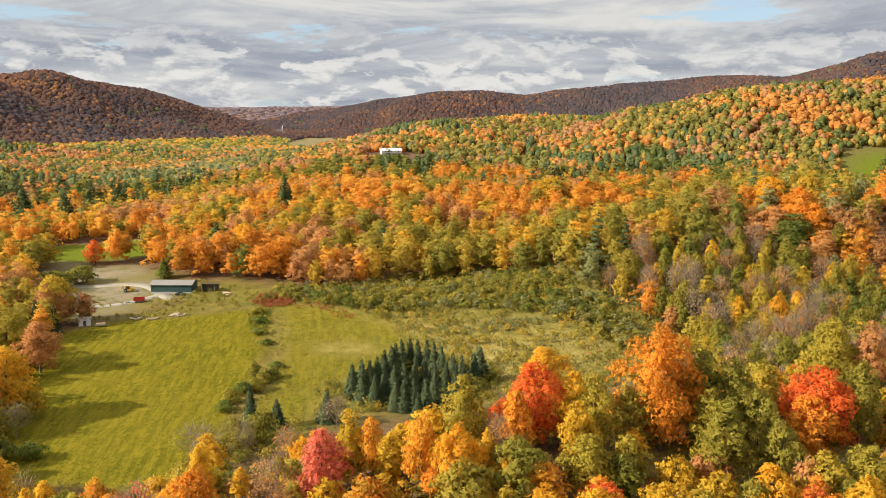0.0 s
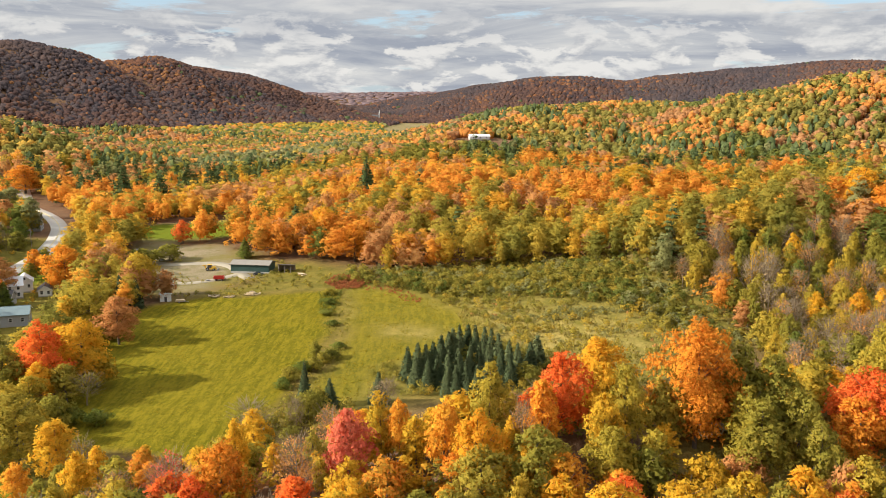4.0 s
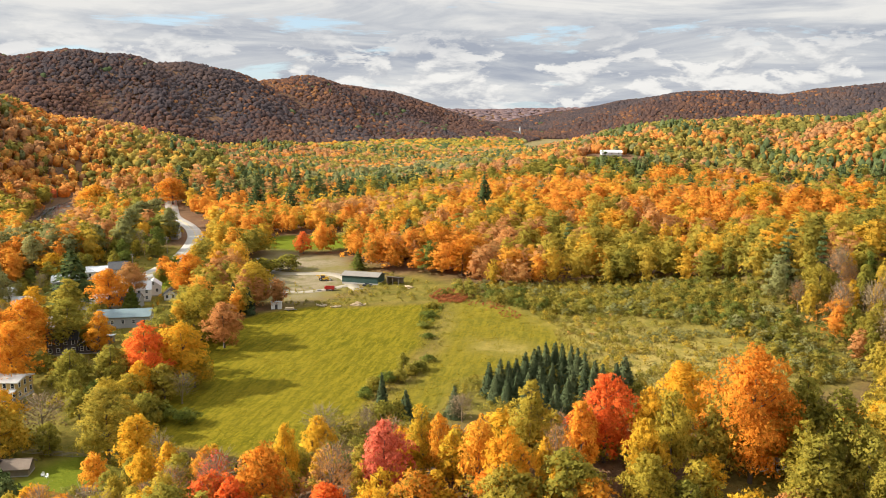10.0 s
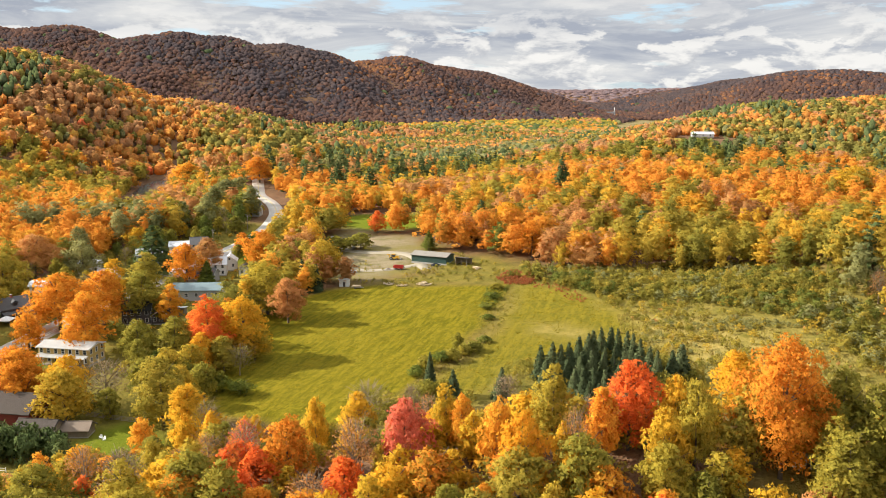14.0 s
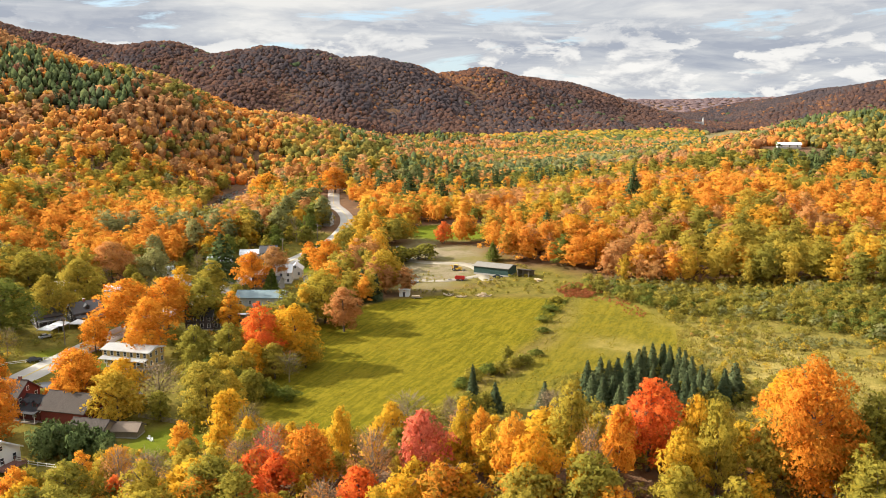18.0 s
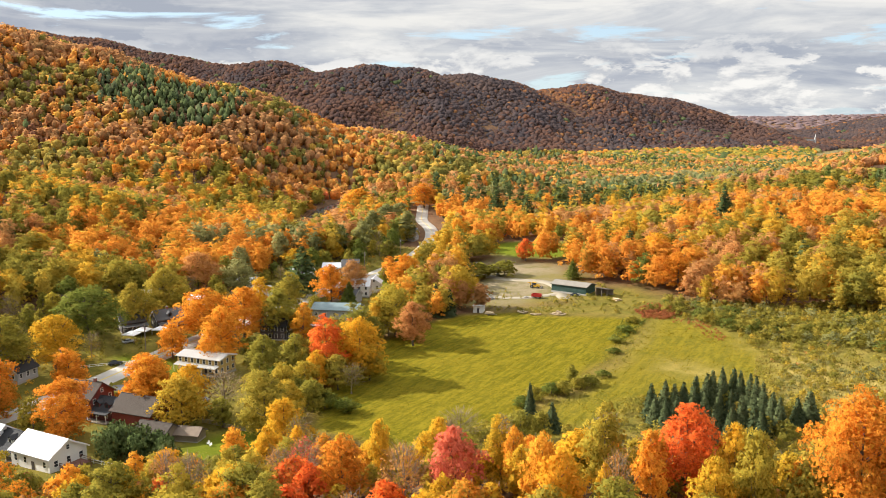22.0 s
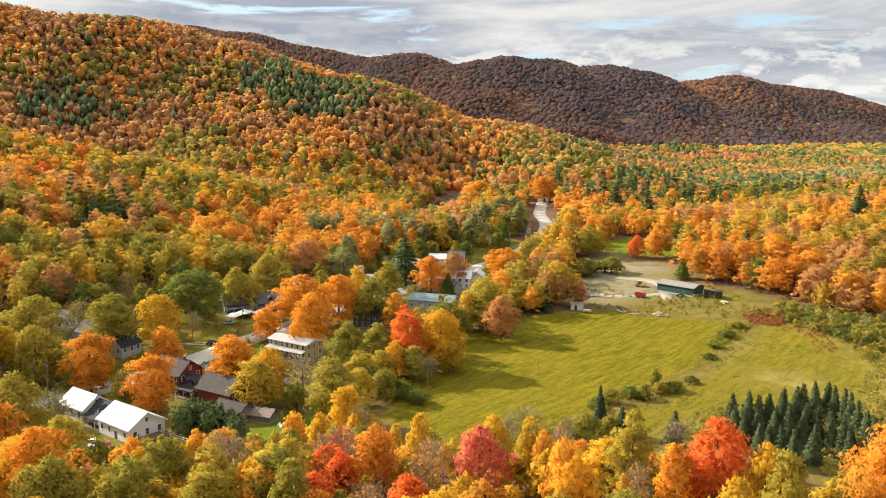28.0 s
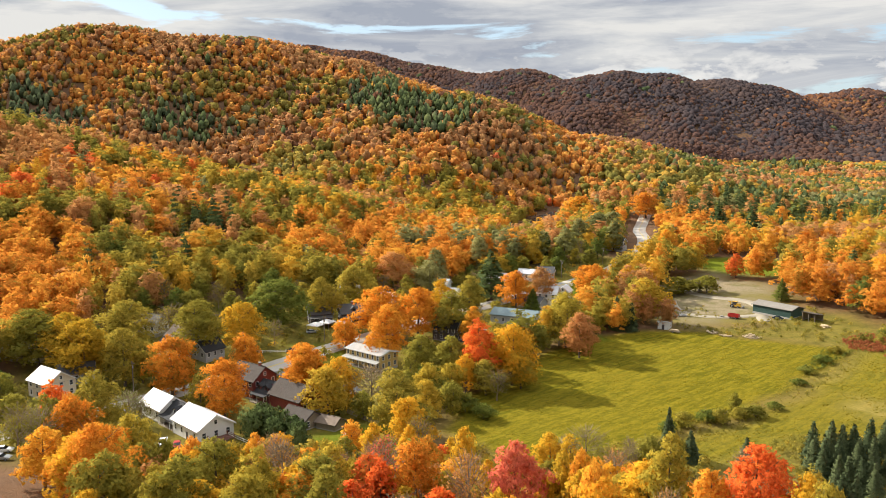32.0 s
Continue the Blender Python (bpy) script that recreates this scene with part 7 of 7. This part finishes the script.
def trailer(x, y, turn):
    ob = stand("flat_trailer", x, y, turn)
    boxes("deck", WOOD_RAW, ob, (-2.0, 2.0, -1.0, 1.0, 0.6, 0.72))
    boxes("load", LOG_WOOD, ob, (-1.6, 1.6, -0.8, 0.8, 0.72, 1.35))
    boxes("drawbar", STEEL, ob, (2.0, 3.2, -0.05, 0.05, 0.5, 0.6))
    wheels(ob, (-0.3,), 0.95, 0.36)
    tagged(ob, "flat trailer loaded with pale planks beside the field", "trailer")


trailer(-128.5, 307.2, 15)


def sign_panel(x, y):
    ob = stand("sign_panel", x, y, 30)
    boxes("board", PAINT_GREY, ob, (-1.6, 1.6, -0.05, 0.05, 1.6, 5.6))
    for px in (-1.2, 1.2):
        boxes("post", POLE_WOOD, ob, (px - 0.08, px + 0.08, 0.06, 0.2, -0.3, 5.5))
    tagged(ob, "tall grey board on two posts at the yard", "board")


sign_panel(-179, 374)


def canopy(x, y, turn, size):
    ob = stand("canopy_tent", x, y, turn)
    h = size / 2
    bm = bmesh.new()
    c = [bm.verts.new((sx * h, sy * h, 2.2)) for sx, sy in ((-1, -1), (1, -1), (1, 1), (-1, 1))]
    d = [bm.verts.new((sx * h, sy * h, 1.95)) for sx, sy in ((-1, -1), (1, -1), (1, 1), (-1, 1))]
    top = bm.verts.new((0, 0, 3.3))
    for i in range(4):
        bm.faces.new((c[i], c[(i + 1) % 4], top))
        bm.faces.new((d[i], d[(i + 1) % 4], c[(i + 1) % 4], c[i]))
    part("cover", bm, CANVAS, ob)
    for sx in (-1, 1):
        for sy in (-1, 1):
            boxes("leg", STEEL, ob, (sx * (h - 0.1) - 0.03, sx * (h - 0.1) + 0.03, sy * (h - 0.1) - 0.03, sy * (h - 0.1) + 0.03, -0.2, 2.0))
    tagged(ob, "white peaked canopy tent in front of the houses", "canopy", "canopy tents")


canopy(-203.5, 189.5, 25, 5)
canopy(-205.5, 195.5, 25, 5)
canopy(-203, 201, 25, 4.5)


def pole(x, y, h, turn):
    ob = stand("utility_pole", x, y, turn)
    bm = bmesh.new()
    cyl_bm(bm, (0, 0, h / 2 - 0.5), (0, 0, 1), 0.15, h + 1, 10)
    part("post", bm, POLE_WOOD, ob)
    boxes("crossarm", POLE_WOOD, ob, (-1.1, 1.1, 0.151, 0.26, h - 0.9, h - 0.72))
    for px in (-1.0, -0.4, 0.4, 1.0):
        bm = bmesh.new()
        cyl_bm(bm, (px, 0.2, h - 0.62), (0, 0, 1), 0.05, 0.2, 8)
        part("insulator", bm, STONE, ob)
    bm = bmesh.new()
    cyl_bm(bm, (0.32, 0, h - 1.8), (0, 0, 1), 0.2, 0.8, 10)
    part("transformer", bm, STEEL, ob, "grey steel transformer can")
    tagged(ob, "weathered wooden utility pole with a crossarm beside the road", "utility pole", "utility poles")
    return (x, y, float(land(x, y)) + h - 0.6)


tops = [pole(x, y, 9.5, a) for x, y, a in ((-146, 60, 20), (-172, 112.5, 10), (-183, 152, 8), (-190, 186, 12), (-203, 222, 20), (-215, 258, 22), (-230, 305, 20), (-234, 348, 8), (-240, 385, 15))]
for p, q in zip(tops, tops[1:]):
    verts, faces = [], []
    n = 12
    for i in range(n + 1):
        f = i / n
        c = Vector(p).lerp(Vector(q), f) - Vector((0, 0, 4 * 0.9 * f * (1 - f)))
        verts += [(c.x - 0.02, c.y, c.z - 0.02), (c.x + 0.02, c.y, c.z - 0.02), (c.x, c.y, c.z + 0.02)]
        if i:
            a = (i - 1) * 3
            faces += [(a + k, a + (k + 1) % 3, a + 3 + (k + 1) % 3, a + 3 + k) for k in range(3)]
    tagged(mesh_object("overhead_wire", verts, faces, WIRE), "thin dark wire slung between two utility poles", "wire", "overhead wires")

# the centre line of the road
for shift in (-0.16, 0.16):
    drape("road_line", [(x + shift, y) for x, y in MAIN_ROAD], 0.14, LINE_PAINT, 0.20, "yellow centre line painted along the road", "road marking")


def fence(points, h, gap, material, label, rails=2):
    ob = stand("fence", *points[0])
    base = ob.matrix_world.inverted()
    for (x0, y0), (x1, y1) in zip(points, points[1:]):
        n = max(1, round(math.hypot(x1 - x0, y1 - y0) / gap))
        a = math.atan2(y1 - y0, x1 - x0)
        for k in range(n + 1):
            f = k / n
            x, y = x0 + (x1 - x0) * f, y0 + (y1 - y0) * f
            p = boxes("post", material, ob, (-0.06, 0.06, -0.06, 0.06, -0.4, h))
            p.matrix_local = base @ pose(x, y, float(land(x, y)), 0, 0, math.degrees(a))
            if k < n:
                x2, y2 = x0 + (x1 - x0) * (k + 1) / n, y0 + (y1 - y0) * (k + 1) / n
                z, z2 = float(land(x, y)), float(land(x2, y2))
                d = math.hypot(x2 - x, y2 - y)
                for r in range(rails):
                    rail = boxes("rail", material, ob, (0, math.hypot(d, z2 - z), -0.1, -0.061, h * (r + 0.7) / rails - 0.07, h * (r + 0.7) / rails + 0.07))
                    rail.matrix_local = base @ pose(x, y, z, 0, -math.degrees(math.atan2(z2 - z, d)), math.degrees(a))
    tagged(ob, label, "fence")


fence([(-120.5, 122.5), (-110, 124)], 1.1, 2.4, TRIM, "white two-rail fence beside the white house")
fence([(-122, 157), (-109, 158.5), (-100, 163)], 1.3, 2.4, WOOD_RAW, "weathered board fence behind the bare tree", 4)
fence([(-188, 158), (-178, 182), (-188, 212)], 1.0, 2.6, TRIM, "white rail fence along the village street")

# dark clipped evergreens beside the white house
for x, y, h in ((-119, 128.5, 8), (-115.6, 130.6, 8.2), (-112, 132.6, 7.6), (-108.4, 133.6, 7), (-105, 133.2, 6.4), (-117, 126.5, 7), (-110.5, 130, 7), (-121.5, 131.5, 7.6), (-102.4, 132, 5.6)):
    tree("bush", "pine", x, y, h, "beside the white house", 0.72, 0.0, "evergreen hedge")


def chair(x, y, turn):
    ob = stand("garden_chair", x, y, turn)
    boxes("seat", TRIM, ob, (-0.28, 0.28, -0.28, 0.25, 0.36, 0.41))
    boxes("backrest", TRIM, ob, (-0.28, 0.28, 0.25, 0.31, 0.36, 1.0))
    for sx in (-1, 1):
        boxes("armrest", TRIM, ob, (sx * 0.32 - 0.05, sx * 0.32 + 0.05, -0.3, 0.3, 0.58, 0.62))
        for sy in (-0.24, 0.2):
            boxes("leg", TRIM, ob, (sx * 0.3 - 0.03, sx * 0.3 + 0.03, sy - 0.03, sy + 0.03, 0, 0.36))
    tagged(ob, "white garden chair standing on the lawn", "chair", "garden chairs")


def deck(x, y, turn):
    ob = stand("wooden_deck", x, y, turn)
    for k in range(12):
        boxes("board", DECK_WOOD, ob, (-1.8, 1.8, -2.88 + k * 0.48, -2.44 + k * 0.48, 1.15, 1.22))
    for px in (-1.7, 1.7):
        for py in (-2.8, 0.0, 2.8):
            boxes("post", DECK_WOOD, ob, (px - 0.07, px + 0.07, py - 0.07, py + 0.07, -0.3, 2.15))
    for px, x0, x1, y0, y1 in (("rail", 1.65, 1.75, -2.73, 2.73), ("rail", -1.63, 1.63, -2.85, -2.75), ("rail", -1.63, 1.63, 2.75, 2.85)):
        boxes(px, DECK_WOOD, ob, (x0, x1, y0, y1, 2.02, 2.12))
        boxes(px, DECK_WOOD, ob, (x0, x1, y0, y1, 1.55, 1.63))
    for k in range(5):
        boxes("step", DECK_WOOD, ob, (1.9 + k * 0.28, 2.2 + k * 0.28, -1.0, 0.6, 0.9 - k * 0.22, 0.96 - k * 0.22))
    tagged(ob, "red-brown wooden deck with railings and steps against the white house", "deck")


DECK_WOOD = plain("deck_wood", (0.16, 0.065, 0.045), 0.8, vary=0.3, grain=4)
deck(-117.6, 118.3, 8)
chair(-107.5, 147.5, 20)
chair(-106, 147.0, -10)


def swing(x, y, turn):
    ob = stand("swing_frame", x, y, turn)
    boxes("top_bar", POLE_WOOD, ob, (-1.8, 1.8, -0.07, 0.07, 2.3, 2.44))
    for sx in (-1.7, 1.7):
        for sy in (-1, 1):
            bm = bmesh.new()
            v, f = tube([(sx, sy * 0.9, -0.2), (sx, sy * 0.05, 2.3)], [0.06, 0.06], 6)
            vs = [bm.verts.new(q) for q in v]
            for q in f:
                bm.faces.new([vs[i] for i in q])
            part("leg", bm, POLE_WOOD, ob)
    for px in (-0.7, 0.7):
        s = boxes("swing_seat", TRIM_DARK, ob, (px - 0.25, px + 0.25, -0.12, 0.12, 0.5, 0.54))
        for e in (-0.2, 0.2):
            boxes("rope", WIRE, s, (px + e - 0.012, px + e + 0.012, -0.012, 0.012, 0.54, 2.3))
    tagged(ob, "wooden swing frame on the lawn behind the hedge", "swing")


swing(-100.5, 124.2, 15)


# trees between the road and the village houses
for kind, colour, x, y, h in (("broad", "olive", -213, 344, 9), ("tall", "yellow", -214, 356, 10), ("broad", "gold", -215, 368, 8.5), ("tall", "olive", -218, 381, 10), ("broad", "orange", -223, 394, 8), ("broad", "olive", -208, 334, 8)):
    tree(kind, colour, x, y, h, "beside the road", 1.0, 0.0, "roadside trees", True)
